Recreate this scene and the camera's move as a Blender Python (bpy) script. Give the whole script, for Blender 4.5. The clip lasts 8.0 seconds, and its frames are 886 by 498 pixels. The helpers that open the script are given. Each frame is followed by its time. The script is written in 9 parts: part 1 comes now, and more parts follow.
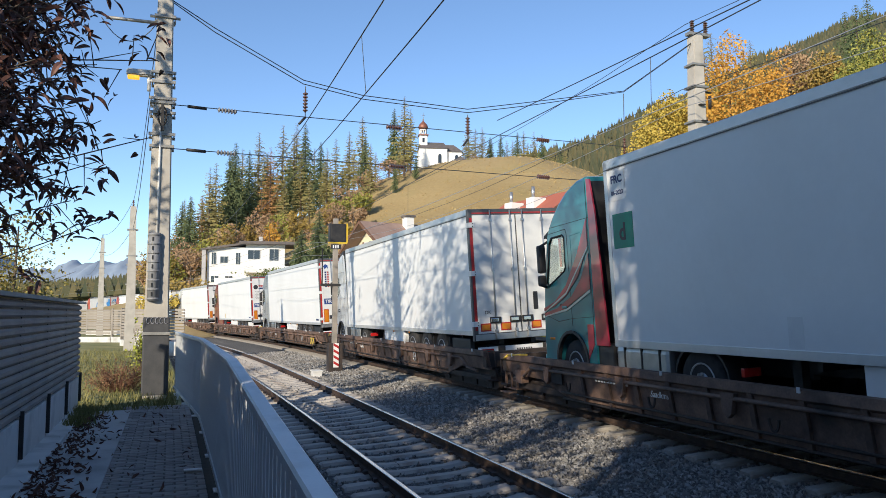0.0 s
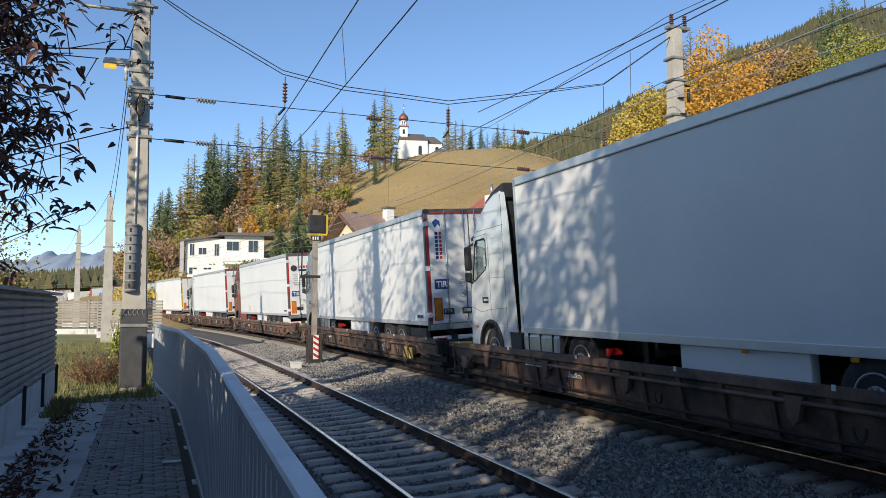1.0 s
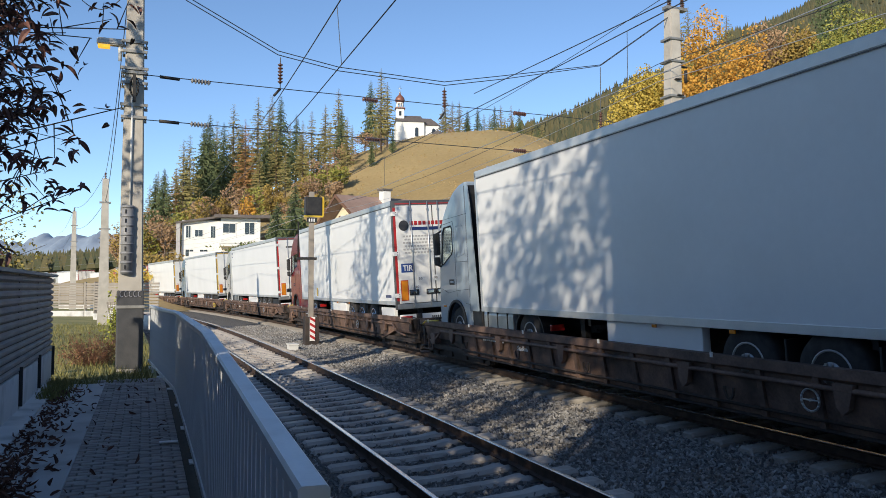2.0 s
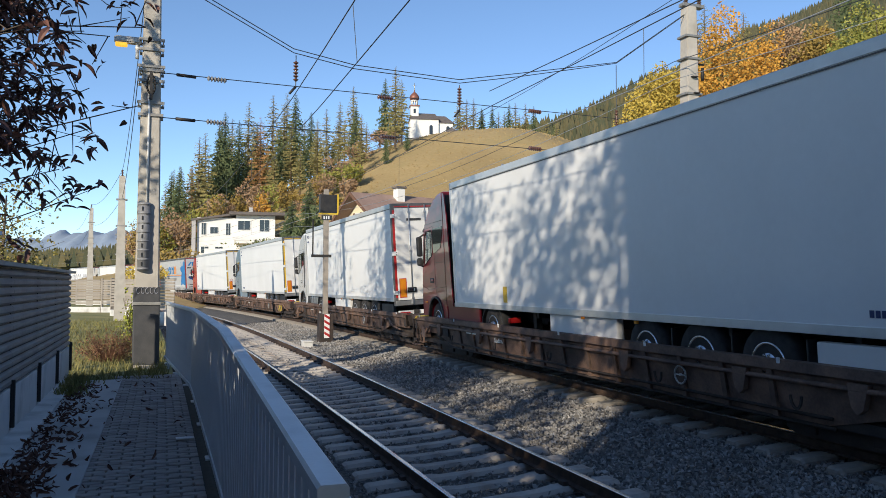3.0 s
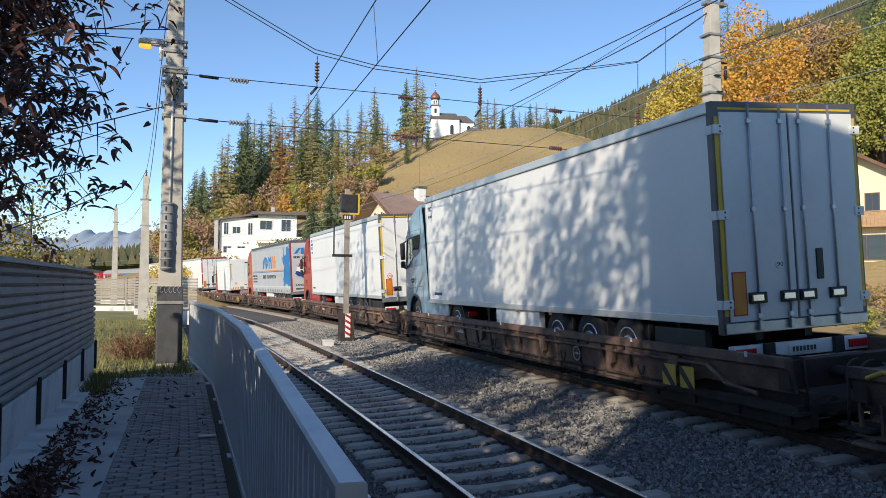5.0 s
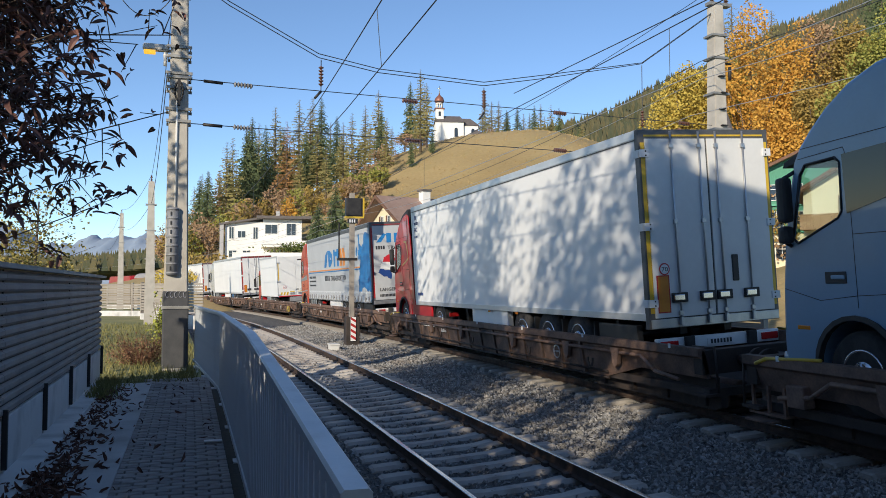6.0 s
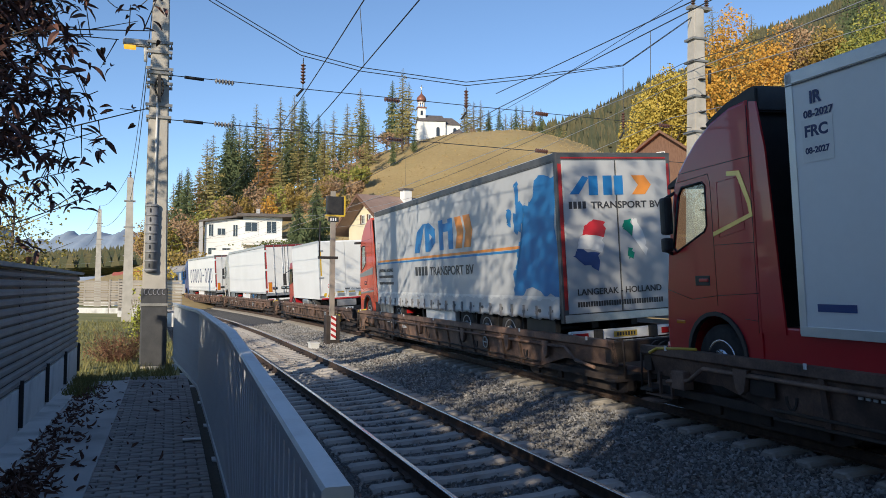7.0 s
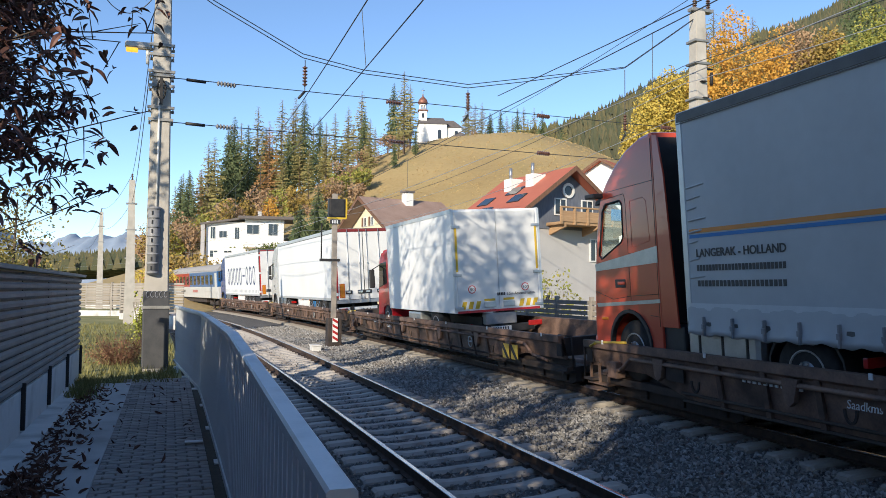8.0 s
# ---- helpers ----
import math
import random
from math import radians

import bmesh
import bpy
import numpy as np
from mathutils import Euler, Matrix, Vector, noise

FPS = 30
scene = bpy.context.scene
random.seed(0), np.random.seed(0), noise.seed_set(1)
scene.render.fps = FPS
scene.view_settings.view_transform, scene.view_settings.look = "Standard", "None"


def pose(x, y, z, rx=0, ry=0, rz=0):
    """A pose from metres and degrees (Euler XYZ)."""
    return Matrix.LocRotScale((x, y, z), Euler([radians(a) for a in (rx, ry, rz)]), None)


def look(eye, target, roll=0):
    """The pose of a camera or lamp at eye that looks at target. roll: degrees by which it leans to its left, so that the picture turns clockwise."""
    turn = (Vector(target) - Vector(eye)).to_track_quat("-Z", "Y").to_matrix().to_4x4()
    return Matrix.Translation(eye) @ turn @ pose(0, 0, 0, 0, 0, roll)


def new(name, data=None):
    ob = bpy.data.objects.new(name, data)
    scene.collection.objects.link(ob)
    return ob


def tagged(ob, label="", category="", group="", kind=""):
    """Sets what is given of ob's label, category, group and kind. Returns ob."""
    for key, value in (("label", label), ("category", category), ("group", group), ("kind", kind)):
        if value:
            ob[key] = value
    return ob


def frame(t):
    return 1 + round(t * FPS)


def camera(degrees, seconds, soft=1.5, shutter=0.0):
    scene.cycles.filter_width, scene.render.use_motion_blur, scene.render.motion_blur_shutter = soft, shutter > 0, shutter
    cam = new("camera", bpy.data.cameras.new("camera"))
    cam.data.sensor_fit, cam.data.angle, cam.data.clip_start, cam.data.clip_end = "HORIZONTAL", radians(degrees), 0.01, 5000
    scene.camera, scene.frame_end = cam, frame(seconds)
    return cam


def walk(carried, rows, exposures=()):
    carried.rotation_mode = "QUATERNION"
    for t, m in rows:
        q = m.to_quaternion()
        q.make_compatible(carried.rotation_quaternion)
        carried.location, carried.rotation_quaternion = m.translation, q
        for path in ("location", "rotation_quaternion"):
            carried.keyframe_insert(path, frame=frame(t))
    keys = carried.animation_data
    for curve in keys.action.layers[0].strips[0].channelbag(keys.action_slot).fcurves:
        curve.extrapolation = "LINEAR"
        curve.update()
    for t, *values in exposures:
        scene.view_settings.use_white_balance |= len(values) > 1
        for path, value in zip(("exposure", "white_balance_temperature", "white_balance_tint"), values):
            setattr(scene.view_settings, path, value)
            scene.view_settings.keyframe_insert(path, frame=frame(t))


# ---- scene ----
cam = camera(58.64, 8.0, soft=0.8)
PATH = [
    (0, 0.008, 0.019, 2.131, 94.65, -0.01, -0.3),
    (0.5, 0.005, 0.013, 2.131, 94.38, -0.1, -0.97),
    (1, 0.005, 0.008, 2.127, 94.06, -0.02, -1.75),
    (1.5, 0.018, 0.004, 2.115, 93.17, 0.02, -2.19),
    (3, 0.001, 0.015, 2.12, 92.6, -0.24, -0.99),
    (3.5, -0.01, 0.007, 2.124, 92.88, -0.45, -0.36),
    (4, -0.009, 0.014, 2.127, 92.53, -0.48, 0.47),
    (4.5, 0.005, -0.003, 2.119, 92.53, -0.49, 0.38),
    (6, 0.012, 0.012, 2.127, 92.78, 0.01, 0.9),
    (6.5, 0.013, 0.003, 2.13, 92.83, -0.14, 0.23),
    (7, 0.009, -0.01, 2.128, 92.73, -0.4, -0.51),
    (7.5, 0.009, -0.011, 2.13, 92.78, -0.38, -0.86),
    (8, -0.0, -0.0, 2.124, 92.91, -0.37, -0.4),
]
walk(cam, [(r[0], pose(*r[1:])) for r in PATH], exposures=[(t, e, 5800, 8) for t, e in ((0.0, 0.26), (0.5, 0.1), (1.0, 0.08), (1.5, 0.1), (3.5, 0.12), (4.5, 0.22), (6.5, 0.06), (7.5, 0.12), (8.0, 0.4))])

# ---- light ----
SUN_AZ = (-0.42, -0.91)          # horizontal way towards the sun
SUN_EL = radians(21)
_n = math.hypot(*SUN_AZ)
SUN_TO = Vector((SUN_AZ[0] / _n * math.cos(SUN_EL), SUN_AZ[1] / _n * math.cos(SUN_EL), math.sin(SUN_EL)))
world = bpy.data.worlds.new("world")
scene.world = world
world.use_nodes = True
wn = world.node_tree
sky = wn.nodes.new("ShaderNodeTexSky")
sky.sky_type = "NISHITA"
sky.sun_disc = False
sky.sun_elevation = SUN_EL
sky.sun_rotation = math.atan2(SUN_AZ[0], SUN_AZ[1])
sky.altitude = 2600
sky.air_density = 1.0
sky.dust_density = 0.0
sky.ozone_density = 1.2
wn.links.new(sky.outputs[0], wn.nodes["Background"].inputs[0])
wn.nodes["Background"].inputs[1].default_value = 0.15
sun_data = bpy.data.lights.new("sun", "SUN")
sun_data.energy = 4.8
sun_data.angle = radians(0.5)
sun_data.color = (1.0, 0.82, 0.58)
sun = new("sun", sun_data)
sun.matrix_world = look(tuple(SUN_TO * 100), (0, 0, 0))

# ---- materials ----
def rgb(c):
    return (c[0], c[1], c[2], 1.0)


def mat(name, a, b=None, rough=0.7, metal=0.0, scale=6.0, fine=60.0, bump=0.15, depth=0.01, island=0.0, coat=0.0, stretch=(1, 1, 1), rand=0.0, stain=None, spec=None):
    """Two colours mixed by coarse and fine noise, with a fine relief. stain: colour, scale, amount of a third, patchy colour."""
    m = bpy.data.materials.new(name)
    m.use_nodes = True
    nt = m.node_tree
    N, L = nt.nodes, nt.links
    bsdf = N["Principled BSDF"]
    bsdf.inputs["Roughness"].default_value = rough
    bsdf.inputs["Metallic"].default_value = metal
    bsdf.inputs["Coat Weight"].default_value = coat
    if spec is not None:
        bsdf.inputs["Specular IOR Level"].default_value = spec
    b = b or tuple(v * 0.75 for v in a)
    tc = N.new("ShaderNodeTexCoord")
    mp = N.new("ShaderNodeMapping")
    mp.inputs["Scale"].default_value = stretch
    L.new(tc.outputs["Object"], mp.inputs[0])
    n1 = N.new("ShaderNodeTexNoise")
    n1.inputs["Scale"].default_value = scale
    n1.inputs["Detail"].default_value = 5
    n2 = N.new("ShaderNodeTexNoise")
    n2.inputs["Scale"].default_value = fine
    n2.inputs["Detail"].default_value = 3
    for n in (n1, n2):
        L.new(mp.outputs[0], n.inputs["Vector"])
    ad = N.new("ShaderNodeMath")
    ad.operation = "MULTIPLY_ADD"
    ad.inputs[1].default_value = 0.4
    L.new(n2.outputs[0], ad.inputs[0])
    L.new(n1.outputs[0], ad.inputs[2])
    rp = N.new("ShaderNodeMapRange")
    rp.inputs[1].default_value = 0.45
    rp.inputs[2].default_value = 0.95
    L.new(ad.outputs[0], rp.inputs[0])
    mx = N.new("ShaderNodeMix")
    mx.data_type = "RGBA"
    mx.inputs[6].default_value, mx.inputs[7].default_value = rgb(a), rgb(b)
    fac = rp.outputs[0]
    if island or rand:
        if island:
            gi = N.new("ShaderNodeNewGeometry")
            src, amount = gi.outputs["Random Per Island"], island
        else:
            gi = N.new("ShaderNodeObjectInfo")
            src, amount = gi.outputs["Random"], rand
        mm = N.new("ShaderNodeMix")
        mm.inputs[0].default_value = amount
        L.new(fac, mm.inputs[2])
        L.new(src, mm.inputs[3])
        fac = mm.outputs[0]
    L.new(fac, mx.inputs[0])
    col = mx.outputs[2]
    if stain:
        n3 = N.new("ShaderNodeTexNoise")
        n3.inputs["Scale"].default_value = stain[1]
        n3.inputs["Detail"].default_value = 6
        L.new(mp.outputs[0], n3.inputs["Vector"])
        r3 = N.new("ShaderNodeMapRange")
        r3.inputs[1].default_value, r3.inputs[2].default_value = 0.5, 0.72
        r3.inputs[4].default_value = stain[2]
        L.new(n3.outputs[0], r3.inputs[0])
        m3 = N.new("ShaderNodeMix")
        m3.data_type = "RGBA"
        m3.inputs[7].default_value = rgb(stain[0])
        L.new(r3.outputs[0], m3.inputs[0])
        L.new(col, m3.inputs[6])
        col = m3.outputs[2]
    L.new(col, bsdf.inputs["Base Color"])
    if bump:
        bp = N.new("ShaderNodeBump")
        bp.inputs["Strength"].default_value = bump
        bp.inputs["Distance"].default_value = depth
        L.new(ad.outputs[0], bp.inputs["Height"])
        L.new(bp.outputs[0], bsdf.inputs["Normal"])
    return m


def glass_mat(name, tint, rough=0.03):
    m = bpy.data.materials.new(name)
    m.use_nodes = True
    b = m.node_tree.nodes["Principled BSDF"]
    b.inputs["Base Color"].default_value = rgb(tint)
    b.inputs["Roughness"].default_value = rough
    b.inputs["Specular IOR Level"].default_value = 0.7
    return m


def glow_mat(name, col, strength):
    m = bpy.data.materials.new(name)
    m.use_nodes = True
    b = m.node_tree.nodes["Principled BSDF"]
    b.inputs["Base Color"].default_value = rgb(col)
    b.inputs["Emission Color"].default_value = rgb(col)
    b.inputs["Emission Strength"].default_value = strength
    return m


M_ballast = mat("ballast", (0.1, 0.098, 0.096), (0.43, 0.415, 0.4), 0.9, island=0.75, scale=3, fine=90, stain=((0.2, 0.14, 0.09), 0.8, 0.4))
M_ballast_bed = mat("ballast_bed", (0.06, 0.058, 0.056), (0.18, 0.172, 0.165), 0.95, scale=22, fine=70, bump=1.0, depth=0.05)
M_rail_top = mat("rail_top", (0.75, 0.75, 0.76), (0.6, 0.6, 0.61), 0.22, 1.0, scale=4, bump=0.03)
M_rail = mat("rail_side", (0.04, 0.028, 0.022), (0.1, 0.062, 0.044), 0.85, 0.2, scale=9)
M_sleeper = mat("sleeper_concrete", (0.36, 0.325, 0.295), (0.49, 0.45, 0.41), 0.9, rand=0.4, scale=7, fine=120, bump=0.3, stain=((0.2, 0.15, 0.11), 4, 0.5))
M_sleeper_wood = mat("sleeper_wood", (0.25, 0.22, 0.19), (0.38, 0.35, 0.31), 0.9, rand=0.4, scale=6, stretch=(4, 1, 4), bump=0.4)
M_clip = mat("clip_steel", (0.05, 0.04, 0.035), (0.09, 0.07, 0.06), 0.8, 0.4)
M_paver = mat("paver", (0.27, 0.245, 0.23), (0.5, 0.46, 0.43), 0.9, rand=0.5, scale=5, fine=150, bump=0.4, stain=((0.07, 0.075, 0.045), 1.5, 0.5))
M_joint = mat("paver_bed", (0.03, 0.029, 0.024), (0.06, 0.056, 0.04), 0.95, scale=20)
M_slab = mat("concrete_slab", (0.5, 0.49, 0.48), (0.62, 0.61, 0.59), 0.9, scale=1.2, fine=80, bump=0.25, stain=((0.22, 0.2, 0.18), 1.6, 0.55))
M_plinth = mat("concrete_plinth", (0.6, 0.59, 0.57), (0.72, 0.71, 0.69), 0.85, rand=0.3, scale=2.5, fine=90, bump=0.15, stain=((0.2, 0.19, 0.17), 2.2, 0.5))
M_barrier = mat("barrier_slat", (0.2, 0.185, 0.175), (0.34, 0.315, 0.295), 0.7, rand=0.4, scale=4, fine=60, bump=0.12, stain=((0.15, 0.15, 0.14), 2, 0.35))
M_barrier_cap = mat("barrier_cap", (0.42, 0.4, 0.37), (0.55, 0.53, 0.5), 0.75, scale=3, stain=((0.2, 0.18, 0.15), 2, 0.4))
M_steel_dark = mat("dark_steel", (0.03, 0.03, 0.032), (0.06, 0.055, 0.052), 0.6, 0.5, scale=6)
M_galv = mat("galvanised", (0.6, 0.63, 0.66), (0.7, 0.72, 0.74), 0.45, 0.3, scale=5, fine=70, bump=0.05, stain=((0.24, 0.24, 0.25), 3, 0.4))
M_fence_panel = mat("fence_panel", (0.58, 0.6, 0.63), (0.68, 0.7, 0.72), 0.5, 0.2, scale=3, fine=50, bump=0.06, stain=((0.2, 0.2, 0.2), 1.5, 0.4))
M_pole = mat("pole_concrete", (0.4, 0.37, 0.325), (0.52, 0.485, 0.43), 0.92, scale=2.5, fine=110, bump=0.25, stain=((0.25, 0.23, 0.2), 1.8, 0.5))
M_pole_paint = mat("pole_dark_paint", (0.05, 0.052, 0.058), (0.08, 0.08, 0.085), 0.8, scale=5)
M_graffiti = mat("graffiti", (0.42, 0.42, 0.46), (0.3, 0.3, 0.34), 0.8)
M_band = mat("pole_band", (0.27, 0.265, 0.25), (0.38, 0.37, 0.35), 0.6, 0.6, scale=8)
M_insul = mat("insulator_brown", (0.1, 0.045, 0.03), (0.14, 0.07, 0.05), 0.25, coat=0.5)
M_insul_grey = mat("insulator_grey", (0.2, 0.2, 0.21), (0.28, 0.28, 0.29), 0.5)
M_wire = mat("wire", (0.06, 0.065, 0.07), (0.09, 0.095, 0.1), 0.5, 0.6)
# sunlit copy of the wire: sun's brightness put into a paler colour
M_wire_sunlit = mat("wire_sunlit", (0.4, 0.4, 0.4), (0.5, 0.5, 0.5), 0.45, 0.5)
M_tape = mat("warning_tape", (0.62, 0.42, 0.02), (0.55, 0.36, 0.02), 0.4)
M_soil = mat("soil", (0.1, 0.085, 0.05), (0.17, 0.14, 0.08), 0.98, scale=3, fine=40, bump=0.5, depth=0.04)
M_grass = mat("grass_blades", (0.1, 0.11, 0.03), (0.3, 0.26, 0.09), 0.9, island=0.7)
M_lawn = mat("verge", (0.15, 0.16, 0.05), (0.33, 0.29, 0.11), 0.98, scale=0.8, fine=14, bump=0.6, depth=0.05)
M_hill = mat("dry_meadow", (0.28, 0.2, 0.085), (0.42, 0.31, 0.14), 1.0, scale=0.06, fine=1.6, bump=0.7, depth=0.5, stain=((0.2, 0.17, 0.06), 0.12, 0.5))
M_litter = mat("dead_leaves", (0.07, 0.03, 0.022), (0.16, 0.08, 0.05), 0.85, island=0.8)
M_white = mat("white_render", (0.76, 0.74, 0.7), (0.84, 0.82, 0.78), 0.9, scale=0.8, fine=20, bump=0.08)

# ---- plan: two tracks on one gentle left-hand curve ----
K, PHI, X0 = 1 / 966.0, 0.315, 2.886      # curvature, heading and place of the first track's inner rail
CANT = 0.0615                              # outer rails lie higher
R2, Z2 = 4.978, 0.243                      # second track: inner rail's offset and height
SPEED, PITCH = 17.188, 19.09               # train's speed, wagon length over buffers


K2, BEND = 1 / 400.0, 30.0                 # the curve tightens farther out


def heading(s):
    return PHI + K * s if s < BEND else PHI + K * BEND + K2 * (s - BEND)


def arc(x, y, a, k, s):
    return x + (math.cos(a + k * s) - math.cos(a)) / k, y + (math.sin(a + k * s) - math.sin(a)) / k


def at_track(s, r, z=0.0):
    """Point s metres along the first inner rail, r metres to its outside."""
    x, y = arc(X0, 0.0, PHI, K, min(s, BEND))
    if s > BEND:
        x, y = arc(x, y, PHI + K * BEND, K2, s - BEND)
    a = heading(s)
    return Vector((x + r * math.cos(a), y + r * math.sin(a), z))


def on_track(s, second=True):
    """Frame on a track's middle, canted: x along the line away from the camera, y to the camera's side, z up, zero at the rail tops."""
    r0, z0 = (R2, Z2) if second else (0.0, 0.0)
    o = at_track(s, r0 + 0.75 * math.cos(CANT), z0 + 0.75 * math.sin(CANT))
    return Matrix.Translation(o) @ Matrix.Rotation(heading(s) + math.pi / 2, 4, "Z") @ Matrix.Rotation(-CANT, 4, "X")


def level(s, r, z=0.0):
    return Matrix.Translation(at_track(s, r, z)) @ Matrix.Rotation(heading(s) + math.pi / 2, 4, "Z")


# ---- mesh helpers ----
def mesh_of(bm, name, material, smooth=False):
    me = bpy.data.meshes.new(name)
    bm.to_mesh(me)
    bm.free()
    for m in (material if isinstance(material, (list, tuple)) else [material]):
        me.materials.append(m)
    if smooth:
        me.shade_smooth()
    return me


def part(name, bm, material, parent=None, label="", m=None, smooth=False):
    ob = new(name, mesh_of(bm, name, material, smooth) if isinstance(bm, bmesh.types.BMesh) else bm)
    if parent is not None:
        ob.parent = parent
    if m is not None:
        ob.matrix_basis = m
    if label:
        ob["label"] = label
    return ob


def thing(name, label, category, m=None, group="", kind=""):
    ob = new(name)
    if m is not None:
        ob.matrix_basis = m
    return tagged(ob, label, category, group, kind)


def box(bm, lo, hi, bevel=0.0, mi=0):
    vs = [bm.verts.new((x, y, z)) for x in (lo[0], hi[0]) for y in (lo[1], hi[1]) for z in (lo[2], hi[2])]
    fs = [bm.faces.new([vs[i] for i in q]) for q in ((0, 1, 3, 2), (4, 6, 7, 5), (0, 4, 5, 1), (2, 3, 7, 6), (0, 2, 6, 4), (1, 5, 7, 3))]
    for f in fs:
        f.material_index = mi
    if bevel:
        es = list({e for f in fs for e in f.edges})
        bmesh.ops.bevel(bm, geom=es, offset=bevel, segments=2, affect="EDGES", profile=0.6)
    return vs


def bx(lo, hi, bevel=0.0):
    bm = bmesh.new()
    box(bm, lo, hi, bevel)
    return bm


def cyl(bm, a, b, r1, r2=None, n=12, caps=True, mi=0):
    """Cylinder or cone from point a to point b."""
    a, b = Vector(a), Vector(b)
    r2 = r1 if r2 is None else r2
    d = (b - a).normalized()
    u = d.orthogonal().normalized()
    w = d.cross(u)
    rings = []
    for p, r in ((a, r1), (b, r2)):
        rings.append([bm.verts.new(p + (u * math.cos(t) + w * math.sin(t)) * r) for t in (2 * math.pi * i / n for i in range(n))])
    for i in range(n):
        f = bm.faces.new((rings[0][i], rings[0][(i + 1) % n], rings[1][(i + 1) % n], rings[1][i]))
        f.smooth = True
        f.material_index = mi
    if caps:
        bm.faces.new(rings[0][::-1]).material_index = mi
        bm.faces.new(rings[1]).material_index = mi


def lathe(bm, prof, m=None, n=16, mi=0):
    """Turned body: prof is radius, height from bottom to top, about z."""
    rings = []
    for r, z in prof:
        rings.append([bm.verts.new((max(r, 1e-4) * math.cos(2 * math.pi * i / n), max(r, 1e-4) * math.sin(2 * math.pi * i / n), z)) for i in range(n)])
    for a, b in zip(rings[:-1], rings[1:]):
        for i in range(n):
            f = bm.faces.new((a[i], a[(i + 1) % n], b[(i + 1) % n], b[i]))
            f.smooth = True
            f.material_index = mi
    bm.faces.new(rings[0][::-1])
    bm.faces.new(rings[-1])
    if m is not None:
        bmesh.ops.transform(bm, matrix=m, verts=[v for ring in rings for v in ring])


def prism(bm, outline, y0, y1, mi=0):
    """Outline in x, z drawn out along y."""
    a = [bm.verts.new((x, y0, z)) for x, z in outline]
    b = [bm.verts.new((x, y1, z)) for x, z in outline]
    n = len(a)
    fs = [bm.faces.new((a[i], a[(i + 1) % n], b[(i + 1) % n], b[i])) for i in range(n)]
    fs += [bm.faces.new(a[::-1]), bm.faces.new(b)]
    for f in fs:
        f.material_index = mi
    bmesh.ops.recalc_face_normals(bm, faces=fs)
    return fs


def sweep(bm, profile, stations, closed=True, mi=0):
    """Profile of (r, z) carried along the line through the stations s; a station may be (s, dr, dz)."""
    rings = []
    for st in stations:
        s, dr, dz = st if isinstance(st, tuple) else (st, 0, 0)
        rings.append([bm.verts.new(at_track(s, r + dr, z + dz)) for r, z in profile])
    n = len(profile)
    for a, b in zip(rings[:-1], rings[1:]):
        for i in range(n if closed else n - 1):
            f = bm.faces.new((a[i], b[i], b[(i + 1) % n], a[(i + 1) % n]))
            f.material_index = mi
    if closed:
        bm.faces.new(rings[0])
        bm.faces.new(rings[-1][::-1])
    bmesh.ops.recalc_face_normals(bm, faces=bm.faces[:])


def span(a, b, step):
    n = max(1, round((b - a) / step))
    return [a + (b - a) * i / n for i in range(n + 1)]


def from_arrays(name, verts, faces, material, smooth=False):
    me = bpy.data.meshes.new(name)
    me.from_pydata([tuple(v) for v in verts], [], [tuple(f) for f in faces])
    for m in (material if isinstance(material, (list, tuple)) else [material]):
        me.materials.append(m)
    if smooth:
        me.shade_smooth()
    me.update()
    return me


def turns(g, n):
    """n random rotations as 3x3 arrays, from unit quaternions."""
    q = g.normal(size=(n, 4))
    q /= np.linalg.norm(q, axis=1)[:, None]
    w, x, y, z = q.T
    return np.array([[1 - 2 * (y * y + z * z), 2 * (x * y - z * w), 2 * (x * z + y * w)], [2 * (x * y + z * w), 1 - 2 * (x * x + z * z), 2 * (y * z - x * w)], [2 * (x * z - y * w), 2 * (y * z + x * w), 1 - 2 * (x * x + y * y)]]).transpose(2, 0, 1)


def scatter(name, pieces, places, material):
    """Many small copies of the pieces (verts, faces) in one mesh. places: 4x4 arrays."""
    M = np.asarray(places)
    V, F, k = [], [], 0
    for j, (v, f) in enumerate(pieces):
        m = M[j::len(pieces)]
        if not len(m):
            continue
        w = np.einsum("nij,pj->npi", m[:, :3, :3], v) + m[:, None, :3, 3]
        V.append(w.reshape(-1, 3))
        base = k + len(v) * np.arange(len(m))
        for q in f:
            F += (base[:, None] + np.array(q)).tolist()
        k += len(v) * len(m)
    me = bpy.data.meshes.new(name)
    me.from_pydata(np.concatenate(V).tolist(), [], F)
    for q in (material if isinstance(material, (list, tuple)) else [material]):
        me.materials.append(q)
    me.update()
    return me


def text_mesh(body, size, name="lettering", depth=0.002, bold=0.0):
    cu = bpy.data.curves.new(name, "FONT")
    cu.body, cu.size, cu.extrude, cu.offset, cu.align_x, cu.align_y = body, size, depth, bold, "LEFT", "BOTTOM_BASELINE"
    cu.resolution_u = 3
    tmp = new(name, cu)
    me = bpy.data.meshes.new_from_object(tmp.evaluated_get(bpy.context.evaluated_depsgraph_get()))
    bpy.data.objects.remove(tmp)
    bpy.data.curves.remove(cu)
    return me


